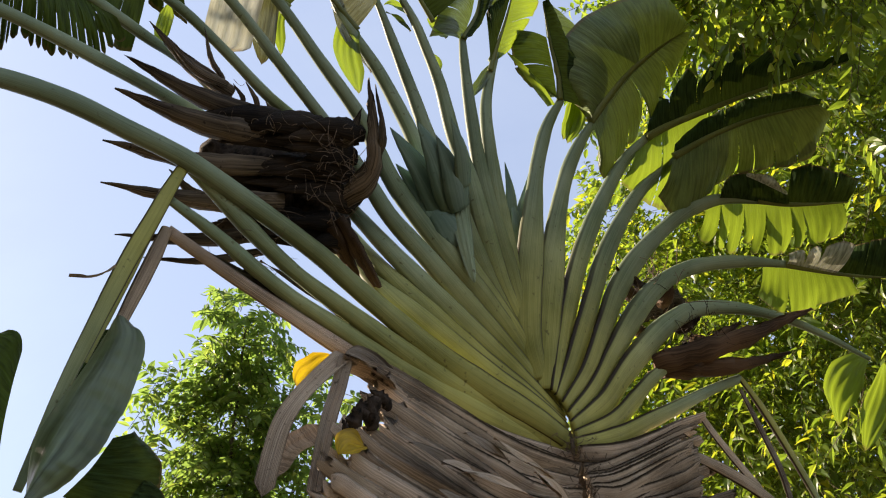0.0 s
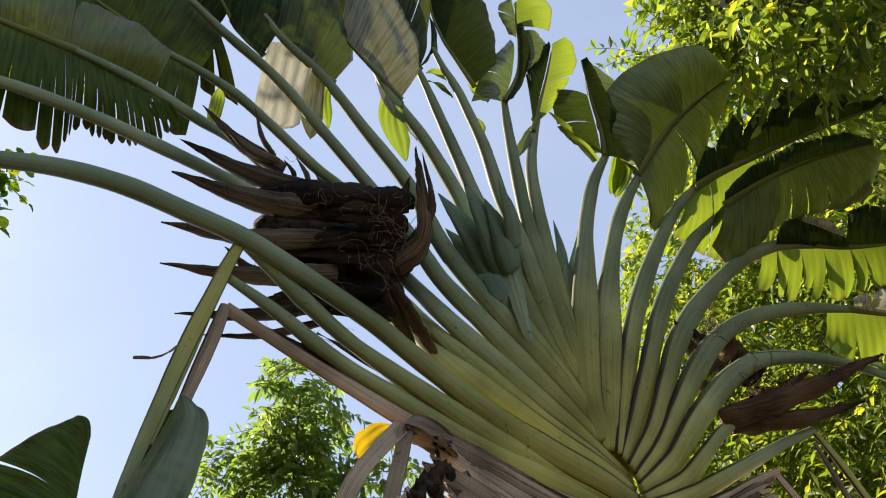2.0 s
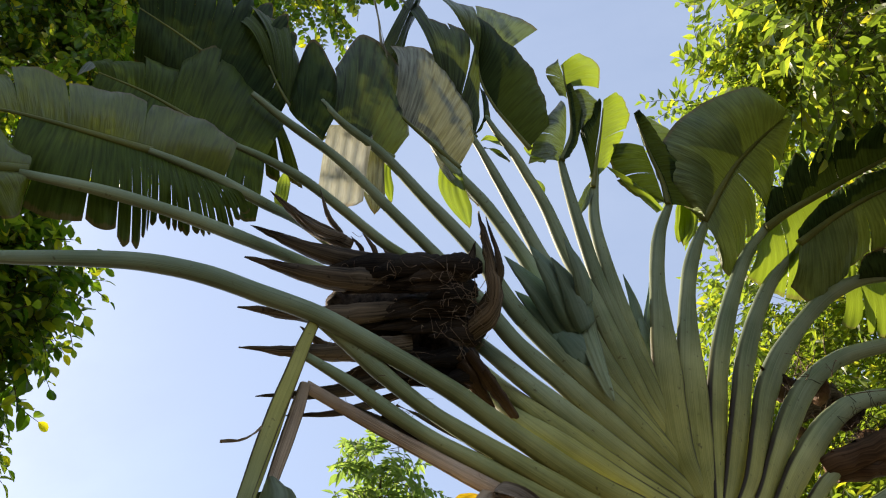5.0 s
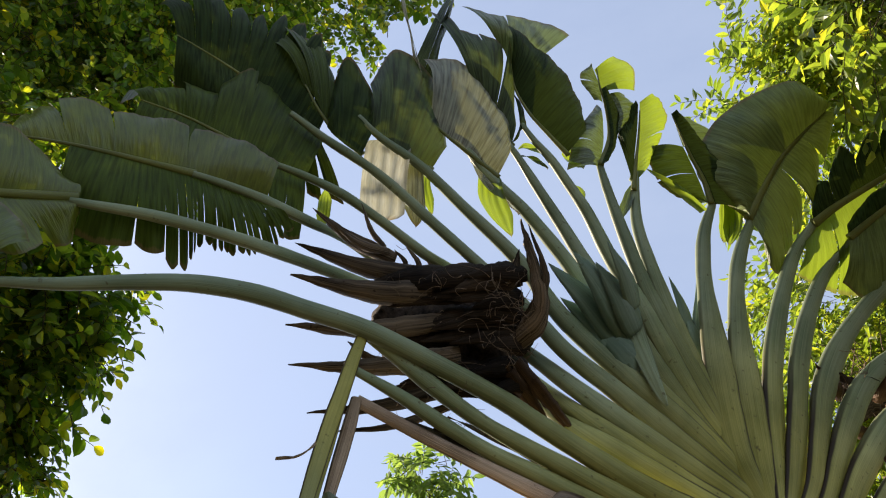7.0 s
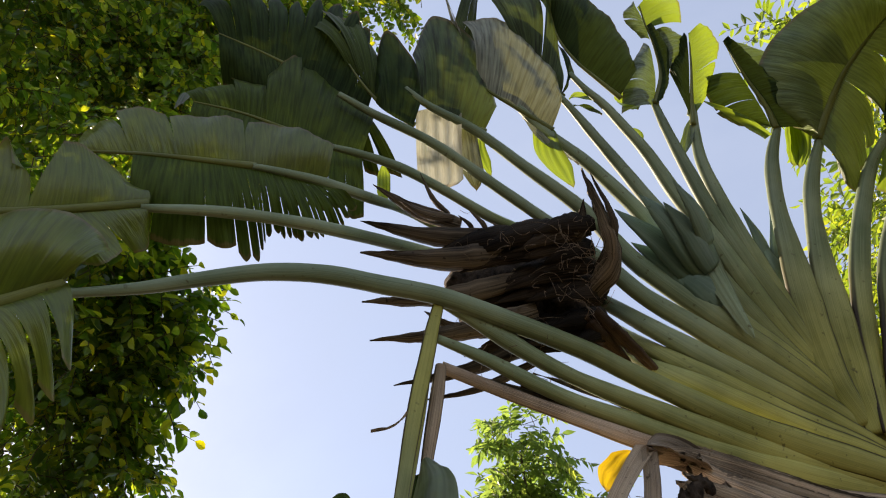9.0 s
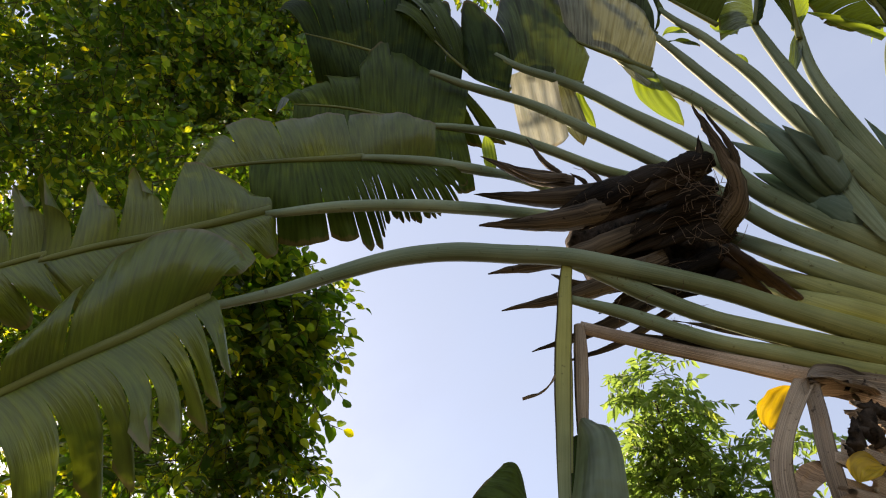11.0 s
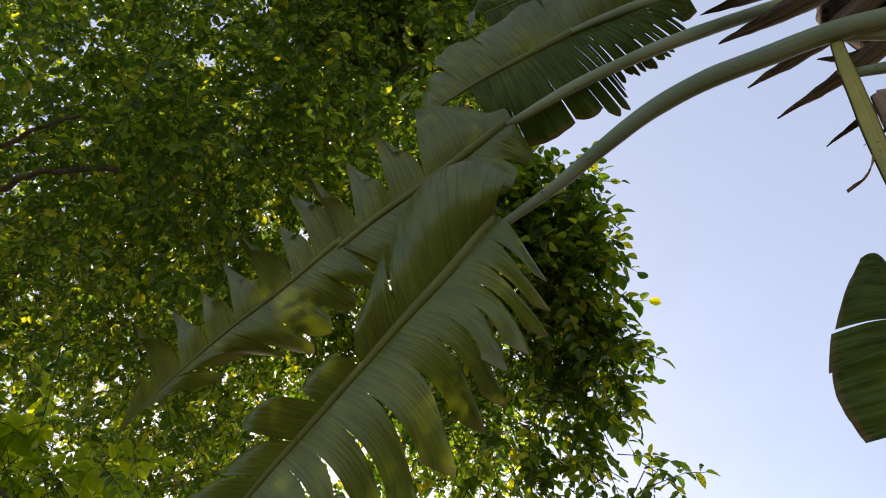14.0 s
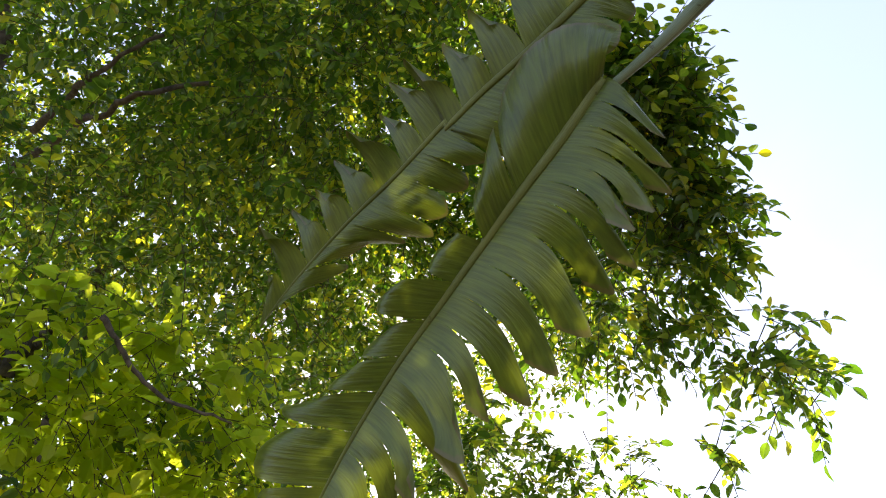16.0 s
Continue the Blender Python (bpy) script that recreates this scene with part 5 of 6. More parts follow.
blade_half(leaf_l, [(0.651, 2.092, 5.574), (0.633, 1.970, 5.726), (0.597, 1.828, 5.874)], [(0.602, 2.079, 5.629), (0.416, 1.941, 5.645), (0.358, 1.765, 5.842)], BLADE, cuts=(0.55,), seed=29, bulge=0.05, ragged=0.05, gap=0.1)
blade_half(leaf_l, [(0.636, 2.090, 5.548), (0.561, 1.994, 5.617)], [(0.592, 2.100, 5.544), (0.345, 1.827, 5.699)], BLADE_LIT, cuts=(), seed=30, bulge=0.03, ragged=0.05, gap=0.1)
strip([(0.773, 2.135, 5.751), (0.736, 2.231, 5.589), (0.685, 2.270, 5.477)], 0.09, BLADE_LIT, v_fold=0.15, blunt=0.3, parent=leaf_l)
blade_half(leaf_l, [(0.612, 1.867, 5.965), (0.603, 1.788, 6.047), (0.596, 1.720, 6.113)], [(0.941, 2.076, 6.040), (0.822, 1.883, 6.180), (0.637, 1.762, 6.212)], BLADE_GLAUCOUS, cuts=(), seed=31, bulge=0.05, ragged=0.05, gap=0.1)
midrib(leaf_m, [(0.842, 2.197, 5.549), (0.983, 2.117, 5.733), (1.122, 2.028, 5.874), (1.282, 1.941, 5.973), (1.429, 1.859, 6.029)], 0.06)
blade_half(leaf_m, [(0.842, 2.197, 5.549), (0.983, 2.117, 5.733), (1.122, 2.028, 5.874), (1.282, 1.941, 5.973), (1.429, 1.859, 6.029)], [(0.835, 2.218, 5.595), (0.642, 1.972, 5.769), (0.775, 1.815, 6.022), (1.030, 1.725, 6.171), (1.329, 1.709, 6.194), (1.466, 1.864, 6.091)], BLADE_THIN, cuts=(0.32,), seed=32, bulge=0.08, ragged=0.03, gap=0.12)
blade_half(leaf_m, [(0.842, 2.197, 5.549), (0.983, 2.117, 5.733), (1.122, 2.028, 5.874), (1.282, 1.941, 5.973), (1.429, 1.859, 6.029)], [(0.874, 2.372, 5.395), (0.896, 2.445, 5.326), (0.980, 2.485, 5.365), (1.254, 2.335, 5.730), (1.399, 2.139, 5.959), (1.526, 1.924, 6.128)], BLADE_THIN, cuts=(0.2, 0.36, 0.5, 0.62, 0.75), seed=33, bulge=0.06, ragged=0.12, gap=0.3, pointed=0.2)
strip([(0.799, 2.113, 5.770), (0.775, 2.217, 5.616), (0.709, 2.282, 5.456)], 0.1, BLADE_LIT, v_fold=0.15, blunt=0.3, parent=leaf_m)
midrib(leaf_n, [(1.195, 2.314, 5.577), (1.341, 2.281, 5.659), (1.567, 2.226, 5.738), (1.827, 2.133, 5.779), (2.091, 2.018, 5.766), (2.302, 1.910, 5.724)], 0.055)
blade_half(leaf_n, [(1.195, 2.314, 5.577), (1.341, 2.281, 5.659), (1.567, 2.226, 5.738), (1.827, 2.133, 5.779), (2.091, 2.018, 5.766), (2.302, 1.910, 5.724)], [(1.217, 2.241, 5.738), (1.369, 2.055, 5.960), (1.657, 1.913, 6.065), (1.888, 1.938, 6.021), (2.166, 1.939, 5.943), (2.398, 1.936, 5.857)], BLADE_SHADED, cuts=(0.15, 0.3, 0.42, 0.52, 0.64, 0.76, 0.88), seed=34, bulge=0.06, ragged=0.25, gap=0.55, pointed=0.7, lean=0.1)
blade_half(leaf_n, [(1.129, 2.364, 5.538), (1.223, 2.336, 5.615), (1.369, 2.302, 5.696), (1.580, 2.244, 5.771)], [(1.009, 2.501, 5.368), (1.145, 2.606, 5.347), (1.367, 2.705, 5.373), (1.564, 2.673, 5.506)], BLADE_LIT, cuts=(0.4, 0.7), seed=35, bulge=0.06, ragged=0.06, gap=0.15)
midrib(leaf_o, [(1.346, 2.396, 5.491), (1.586, 2.321, 5.608), (1.815, 2.242, 5.656), (2.026, 2.175, 5.648), (2.167, 2.128, 5.622)], 0.05)
blade_half(leaf_o, [(1.346, 2.396, 5.491), (1.586, 2.321, 5.608), (1.815, 2.242, 5.656), (2.026, 2.175, 5.648), (2.167, 2.128, 5.622)], [(1.372, 2.352, 5.596), (1.605, 2.243, 5.742), (1.838, 2.159, 5.795), (2.055, 2.114, 5.779), (2.223, 2.151, 5.708)], BLADE_SHADED, cuts=(0.4, 0.7), seed=36, bulge=0.04, ragged=0.08, gap=0.2)
blade_half(leaf_o, [(1.346, 2.396, 5.491), (1.586, 2.321, 5.608), (1.815, 2.242, 5.656), (2.026, 2.175, 5.648), (2.167, 2.128, 5.622)], [(1.241, 2.585, 5.347), (1.400, 2.696, 5.303), (1.721, 2.583, 5.524), (1.960, 2.545, 5.559), (2.183, 2.474, 5.572), (2.296, 2.253, 5.689)], BLADE_THIN, cuts=(0.18, 0.3, 0.36, 0.48, 0.56, 0.66, 0.76, 0.86), seed=37, bulge=0.06, ragged=0.06, gap=0.12, pointed=0.1)
strip([(1.669, 2.556, 5.706), (1.648, 2.668, 5.592), (1.602, 2.772, 5.468)], 0.1, BLADE_LIT, v_fold=0.1, blunt=0.2, parent=leaf_o)
strip([(1.921, 2.393, 5.768), (1.914, 2.488, 5.694), (1.892, 2.574, 5.624)], 0.07, BLADE_LIT, v_fold=0.1, blunt=0.2, parent=leaf_o)
midrib(leaf_p, [(1.858, 2.630, 5.383), (2.018, 2.639, 5.355), (2.170, 2.622, 5.331), (2.342, 2.582, 5.296)], 0.05)
blade_half(leaf_p, [(1.625, 2.613, 5.375), (1.754, 2.623, 5.378), (1.886, 2.631, 5.367), (2.029, 2.633, 5.346)], [(1.625, 2.553, 5.387), (1.692, 2.494, 5.435), (1.818, 2.476, 5.432), (1.992, 2.550, 5.324)], BLADE_SHADED, cuts=(), seed=38, bulge=0.04, ragged=0.0, gap=0.0)
blade_half(leaf_p, [(1.761, 2.475, 5.407), (1.856, 2.504, 5.373), (1.985, 2.545, 5.316)], [(1.757, 2.445, 5.396), (1.877, 2.455, 5.376), (1.980, 2.517, 5.304)], BLADE_SUNLIT, cuts=(), seed=39, bulge=0.02, ragged=0.0, gap=0.0)
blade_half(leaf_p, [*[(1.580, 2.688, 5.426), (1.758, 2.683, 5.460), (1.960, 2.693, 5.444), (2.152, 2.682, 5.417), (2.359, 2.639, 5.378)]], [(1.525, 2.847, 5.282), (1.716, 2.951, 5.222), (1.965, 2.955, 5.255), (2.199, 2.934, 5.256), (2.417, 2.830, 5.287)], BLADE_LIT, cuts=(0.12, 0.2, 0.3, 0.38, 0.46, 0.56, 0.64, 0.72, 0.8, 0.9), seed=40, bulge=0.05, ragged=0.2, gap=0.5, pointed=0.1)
blade_half(leaf_p, [(2.030, 2.650, 5.382), (2.183, 2.638, 5.353), (2.355, 2.598, 5.318)], [(2.072, 2.502, 5.523), (2.221, 2.455, 5.510), (2.418, 2.496, 5.391)], BLADE_SHADED, cuts=(0.3, 0.7), seed=41, bulge=0.05, ragged=0.1, gap=0.2)
midrib(leaf_q, [(1.995, 2.885, 5.098), (2.150, 2.898, 5.062), (2.325, 2.895, 5.012), (2.541, 2.858, 4.943)], 0.05)
blade_half(leaf_q, [(1.998, 2.879, 5.091), (2.115, 2.890, 5.063), (2.264, 2.891, 5.023)], [(2.005, 2.797, 5.082), (2.128, 2.751, 5.119), (2.366, 2.699, 5.093)], BLADE_SUNLIT, cuts=(0.3, 0.55), seed=42, bulge=0.04, ragged=0.14, gap=0.6, pointed=0.3, deep=0.4)
blade_half(leaf_q, [(2.209, 2.910, 5.077), (2.395, 2.903, 5.018), (2.607, 2.860, 4.946)], [(2.301, 2.838, 5.161), (2.445, 2.760, 5.168), (2.652, 2.679, 5.115)], BLADE_SHADED, cuts=(0.5,), seed=43, bulge=0.04, ragged=0.08, gap=0.1)
blade_half(leaf_q, [(1.888, 2.909, 5.154), (2.019, 2.920, 5.141), (2.176, 2.932, 5.104), (2.353, 2.929, 5.053)], [(1.875, 3.122, 5.033), (2.017, 3.189, 4.973), (2.222, 3.158, 5.007), (2.460, 3.066, 5.045)], BLADE_LIT, cuts=(0.3, 0.6), seed=44, bulge=0.05, ragged=0.08, gap=0.3)
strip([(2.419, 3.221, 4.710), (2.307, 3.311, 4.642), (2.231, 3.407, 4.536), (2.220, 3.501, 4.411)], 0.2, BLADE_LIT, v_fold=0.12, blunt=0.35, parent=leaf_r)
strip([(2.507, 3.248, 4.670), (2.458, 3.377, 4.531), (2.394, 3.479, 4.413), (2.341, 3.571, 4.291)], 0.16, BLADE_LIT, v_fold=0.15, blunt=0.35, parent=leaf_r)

# blades of the broken leaf
blade_half(leaf_broken, [(-1.100, 1.473, 3.002), (-1.095, 1.505, 2.902), (-1.084, 1.548, 2.786), (-1.065, 1.597, 2.678), (-1.046, 1.636, 2.590)], [(-1.138, 1.427, 3.036), (-1.204, 1.395, 2.939), (-1.268, 1.373, 2.823), (-1.315, 1.375, 2.679), (-1.312, 1.414, 2.558)], BLADE, cuts=(0.42, 0.62), seed=45, bulge=0.05, ragged=0.06, gap=0.15)
blade_half(dead_hanging, [(-1.012, 1.656, 3.276), (-1.039, 1.667, 3.120), (-1.069, 1.671, 2.975), (-1.079, 1.680, 2.854), (-1.057, 1.723, 2.720), (-1.048, 1.733, 2.635)], [(-0.948, 1.636, 3.285), (-0.892, 1.684, 3.218), (-0.909, 1.734, 2.995), (-0.945, 1.739, 2.833), (-1.018, 1.699, 2.699), (-1.023, 1.701, 2.610)], BLADE_GLAUCOUS, cuts=(), seed=46, bulge=0.09, ragged=0.0, gap=0.0, along=True)
blade_half(dead_hanging, [(-1.034, 1.710, 3.331), (-1.066, 1.738, 3.206), (-1.097, 1.763, 3.088)], [(-1.081, 1.729, 3.306), (-1.119, 1.753, 3.183), (-1.113, 1.800, 3.088)], BLADE_SHADED, cuts=(), seed=47, bulge=0.04, ragged=0.0, gap=0.0, along=True)
blade_half(dead_hanging, [(-1.080, 1.925, 2.871), (-1.033, 1.923, 2.965), (-0.996, 1.908, 3.066)], [(-0.898, 2.126, 2.910), (-0.886, 2.063, 3.069), (-0.965, 1.964, 3.144)], BLADE_SHADED, cuts=(), seed=48, bulge=0.05, ragged=0.0, gap=0.0)
blade_half(dead_hanging, [(-0.953, 2.020, 2.898), (-0.928, 2.016, 2.953), (-0.913, 2.012, 2.990)], [(-0.837, 2.145, 2.922), (-0.862, 2.095, 2.987), (-0.906, 2.047, 3.011)], BLADE_SHADED, cuts=(), seed=49, bulge=0.03, ragged=0.0, gap=0.0)

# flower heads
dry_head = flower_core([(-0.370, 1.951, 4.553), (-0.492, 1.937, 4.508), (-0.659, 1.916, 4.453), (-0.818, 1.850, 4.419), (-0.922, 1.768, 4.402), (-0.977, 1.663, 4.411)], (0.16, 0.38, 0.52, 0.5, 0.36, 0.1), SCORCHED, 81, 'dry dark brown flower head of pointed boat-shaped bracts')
bract([(-0.856, 1.458, 4.442)][0], [(-1.115, 1.154, 4.434)][0], 0.111, 0.05, BRACT_DRY, dry_head, 100, (0, 0, 1), rough=0.55)
bract([(-0.862, 1.405, 4.409)][0], [(-1.038, 1.215, 4.380)][0], 0.071, 0.05, BRACT_DRY, dry_head, 101, (0, 0, 1), rough=0.55)
bract([(-0.877, 1.392, 4.434)][0], [(-0.926, 1.197, 4.483)][0], 0.038, 0.05, BRACT_DRY, dry_head, 102, (0, 0, 1), rough=0.55)
bract([(-0.703, 1.570, 4.401)][0], [(-1.192, 1.234, 4.310)][0], 0.152, 0.05, BRACT_DRY, dry_head, 103, (0, 0, 1), rough=0.55)
bract([(-0.673, 1.607, 4.329)][0], [(-1.213, 1.317, 4.202)][0], 0.179, 0.05, BRACT_DRY, dry_head, 104, (0, 0, 1), rough=0.55)
bract([(-0.672, 1.694, 4.253)][0], [(-1.263, 1.474, 4.094)][0], 0.157, 0.05, BRACT_DRY, dry_head, 105, (0, 0, 1), rough=0.55)
bract([(-0.650, 1.805, 4.173)][0], [(-1.276, 1.603, 4.008)][0], 0.151, 0.05, BRACT_DRY, dry_head, 106, (0, 0, 1), rough=0.55)
bract([(-0.661, 1.928, 4.146)][0], [(-1.254, 1.801, 3.947)][0], 0.126, 0.05, BRACT_DRY, dry_head, 107, (0, 0, 1), rough=0.55)
bract([(-0.706, 1.987, 4.089)][0], [(-1.176, 1.889, 3.919)][0], 0.071, 0.05, BRACT_DRY, dry_head, 108, (0, 0, 1), rough=0.55)
bract([(-0.873, 1.807, 4.144)][0], [(-1.065, 1.636, 4.148)][0], 0.109, 0.05, BRACT_DRY, dry_head, 109, (0, 0, 1), rough=0.55)
bract([(-0.761, 1.539, 4.426)][0], [(-0.795, 1.416, 4.457)][0], 0.055, 0.02, BRACT_DRY, dry_head, 110, (-0.8, -0.4, 0.3), rough=0.55)
bract([(-0.815, 1.503, 4.431)][0], [(-0.844, 1.416, 4.443)][0], 0.044, 0.02, BRACT_DRY, dry_head, 111, (-0.8, -0.4, 0.3), rough=0.55)
bract([(-0.709, 1.560, 4.440)][0], [(-0.725, 1.498, 4.446)][0], 0.045, 0.02, BRACT_DRY, dry_head, 112, (-0.8, -0.4, 0.3), rough=0.55)
bract([(-0.456, 1.868, 4.232)][0], [(-0.303, 1.425, 4.511)][0], 0.14, 0.0, BRACT_DRY, dry_head, 98, FACE, depth=0.3, via=[(-0.288, 1.725, 4.289)][0])
bract([(-0.555, 1.651, 4.353)][0], [(-0.333, 1.533, 4.453)][0], 0.11, 0.0, BRACT_DRY, dry_head, 98, FACE, depth=0.3, via=[(-0.400, 1.621, 4.338)][0])
bract([(-0.386, 1.806, 4.285)][0], [(-0.278, 1.450, 4.501)][0], 0.07, 0.0, BRACT_DRY, dry_head, 97, FACE, depth=0.3, via=[(-0.250, 1.638, 4.346)][0])
bract([(-0.625, 1.556, 4.381)][0], [(-0.956, 1.447, 4.240)][0], 0.16, 0.03, BRACT_DARK, dry_head, 200, FACE, depth=0.24, rough=0.45)
bract([(-0.491, 1.581, 4.393)][0], [(-0.833, 1.505, 4.248)][0], 0.169, 0.03, BRACT_DARK, dry_head, 201, FACE, depth=0.24, rough=0.45)
bract([(-0.354, 1.624, 4.389)][0], [(-0.665, 1.562, 4.263)][0], 0.153, 0.03, BRACT_DARK, dry_head, 202, FACE, depth=0.24, rough=0.45)
bract([(-0.329, 1.619, 4.395)][0], [(-0.573, 1.528, 4.302)][0], 0.146, 0.03, BRACT_DARK, dry_head, 203, FACE, depth=0.24, rough=0.45)
bract([(-0.576, 1.641, 4.360)][0], [(-0.880, 1.548, 4.209)][0], 0.144, 0.03, BRACT_DARK, dry_head, 204, FACE, depth=0.24, rough=0.45)
bract([(-0.451, 1.671, 4.365)][0], [(-0.762, 1.554, 4.241)][0], 0.131, 0.03, BRACT_DARK, dry_head, 205, FACE, depth=0.24, rough=0.45)
bract([(-0.396, 1.691, 4.362)][0], [(-0.647, 1.592, 4.249)][0], 0.161, 0.03, BRACT_DARK, dry_head, 206, FACE, depth=0.24, rough=0.45)
bract([(-0.369, 1.699, 4.361)][0], [(-0.555, 1.641, 4.240)][0], 0.165, 0.03, BRACT_DARK, dry_head, 207, FACE, depth=0.24, rough=0.45)
bract([(-0.691, 1.729, 4.299)][0], [(-0.976, 1.624, 4.129)][0], 0.132, 0.03, BRACT_DARK, dry_head, 208, FACE, depth=0.24, rough=0.45)
bract([(-0.521, 1.737, 4.331)][0], [(-0.828, 1.644, 4.168)][0], 0.146, 0.03, BRACT_DARK, dry_head, 209, FACE, depth=0.24, rough=0.45)
bract([(-0.425, 1.767, 4.329)][0], [(-0.747, 1.668, 4.177)][0], 0.148, 0.03, BRACT_DARK, dry_head, 210, FACE, depth=0.24, rough=0.45)
bract([(-0.376, 1.776, 4.330)][0], [(-0.601, 1.654, 4.223)][0], 0.153, 0.03, BRACT_DARK, dry_head, 211, FACE, depth=0.24, rough=0.45)
bract([(-0.630, 1.798, 4.287)][0], [(-0.955, 1.650, 4.120)][0], 0.155, 0.03, BRACT_DARK, dry_head, 212, FACE, depth=0.24, rough=0.45)
bract([(-0.472, 1.827, 4.300)][0], [(-0.788, 1.696, 4.147)][0], 0.135, 0.03, BRACT_DARK, dry_head, 213, FACE, depth=0.24, rough=0.45)
bract([(-0.360, 1.856, 4.297)][0], [(-0.670, 1.735, 4.154)][0], 0.145, 0.03, BRACT_DARK, dry_head, 214, FACE, depth=0.24, rough=0.45)
bract([(-0.381, 1.880, 4.278)][0], [(-0.570, 1.772, 4.153)][0], 0.146, 0.03, BRACT_DARK, dry_head, 215, FACE, depth=0.24, rough=0.45)
bract([(-0.706, 1.882, 4.230)][0], [(-1.020, 1.712, 4.053)][0], 0.152, 0.03, BRACT_DARK, dry_head, 216, FACE, depth=0.24, rough=0.45)
bract([(-0.593, 1.918, 4.232)][0], [(-0.883, 1.805, 4.040)][0], 0.132, 0.03, BRACT_DARK, dry_head, 217, FACE, depth=0.24, rough=0.45)
bract([(-0.400, 1.960, 4.237)][0], [(-0.739, 1.836, 4.064)][0], 0.139, 0.03, BRACT_DARK, dry_head, 218, FACE, depth=0.24, rough=0.45)
bract([(-0.402, 1.967, 4.231)][0], [(-0.613, 1.845, 4.092)][0], 0.136, 0.03, BRACT_DARK, dry_head, 219, FACE, depth=0.24, rough=0.45)
bract([(-0.637, 1.976, 4.198)][0], [(-0.956, 1.808, 4.011)][0], 0.134, 0.03, BRACT_DARK, dry_head, 220, FACE, depth=0.24, rough=0.45)
bract([(-0.496, 2.028, 4.189)][0], [(-0.820, 1.869, 4.015)][0], 0.124, 0.03, BRACT_DARK, dry_head, 221, FACE, depth=0.24, rough=0.45)
bract([(-0.397, 2.044, 4.193)][0], [(-0.750, 1.851, 4.050)][0], 0.168, 0.03, BRACT_DARK, dry_head, 222, FACE, depth=0.24, rough=0.45)
bract([(-0.399, 2.027, 4.206)][0], [(-0.536, 1.924, 4.050)][0], 0.157, 0.03, BRACT_DARK, dry_head, 223, FACE, depth=0.24, rough=0.45)
bract([(-0.427, 1.880, 4.167)][0], [(-0.226, 2.254, 4.018)][0], 0.09, 0.0, BRACT_RED, dry_head, 264, (0, 1, 0.3))
bract([(-0.461, 1.905, 4.143)][0], [(-0.345, 2.161, 4.086)][0], 0.1, 0.0, BRACT_RED, dry_head, 265, (0, 1, 0.3))
bract([(-0.370, 1.949, 4.124)][0], [(-0.202, 2.276, 4.000)][0], 0.05, 0.0, BRACT_RED, dry_head, 266, (0, 1, 0.3))
bract([(-0.472, 1.885, 4.155)][0], [(-0.405, 2.120, 4.112)][0], 0.07, 0.0, BRACT_RED, dry_head, 267, (0, 1, 0.3))
fibres([(-0.401, 1.553, 4.179)][0], 0.05, 22, 0.09, FIBRE, dry_head, 5, 0.0018)
fibres([(-0.529, 1.562, 4.151)][0], 0.08, 16, 0.08, FIBRE, dry_head, 15, 0.0018)
fibres([(-0.436, 1.698, 4.082)][0], 0.06, 26, 0.1, FIBRE, dry_head, 16, 0.0018)
fibres([(-0.713, 1.487, 4.151)][0], 0.08, 12, 0.07, FIBRE, dry_head, 6, 0.001)
fibres([(-0.781, 1.764, 3.951)][0], 0.07, 20, 0.09, FIBRE, dry_head, 8, 0.0015)
fibres([(-0.359, 1.630, 4.138)][0], 0.04, 12, 0.1, FIBRE, dry_head, 7, 0.0014)
fibres([(-0.659, 1.868, 3.909)][0], 0.07, 20, 0.09, FIBRE, dry_head, 9, 0.0015)
green_head = flower_core([(0.044, 2.302, 4.636), (0.003, 2.190, 4.717), (-0.039, 2.075, 4.793), (-0.080, 1.981, 4.850)], (0.05, 0.14, 0.12, 0.03), BRACT_GREEN, 82, 'young blue-green flower head of pointed bracts')
bract([(0.082, 2.251, 4.435)][0], [(-0.216, 1.893, 4.604)][0], 0.32, 0.02, BRACT_GREEN, green_head, 139, FACE, depth=0.16, rough=0.1)
bract([(0.042, 2.167, 4.499)][0], [(-0.240, 1.752, 4.686)][0], 0.3, 0.02, BRACT_GREEN, green_head, 140, FACE, depth=0.16, rough=0.1)
bract([(0.055, 2.103, 4.545)][0], [(-0.120, 1.727, 4.707)][0], 0.32, 0.02, BRACT_GREEN, green_head, 141, FACE, depth=0.16, rough=0.1)
bract([(0.082, 2.103, 4.545)][0], [(-0.031, 1.787, 4.675)][0], 0.26, 0.02, BRACT_GREEN, green_head, 142, FACE, depth=0.16, rough=0.1)
bract([(0.082, 2.230, 4.451)][0], [(-0.127, 1.993, 4.545)][0], 0.36, 0.02, BRACT_GREEN, green_head, 143, FACE, depth=0.16, rough=0.1)
bract([(0.082, 2.230, 4.451)][0], [(-0.049, 2.073, 4.493)][0], 0.3, 0.02, BRACT_GREEN, green_head, 144, FACE, depth=0.16, rough=0.1)
bract([(0.100, 2.016, 4.603)][0], [(0.036, 1.716, 4.714)][0], 0.18, 0.02, BRACT_GREEN, green_head, 145, FACE, depth=0.16, rough=0.1)
strip([(0.142, 2.283, 4.230), (0.106, 2.171, 4.417), (0.082, 2.060, 4.622), (0.104, 1.980, 4.847)], 0.14, PETIOLE, name='spathe', label='green pointed spathe between the petioles', v_fold=-0.15, blunt=0.6, stalky=True)
green_head_far = flower_core([(0.376, 2.541, 4.621), (0.369, 2.455, 4.792), (0.370, 2.384, 4.945)], (0.04, 0.08, 0.03), BRACT_GREEN, 83, 'young blue-green flower head of pointed bracts')
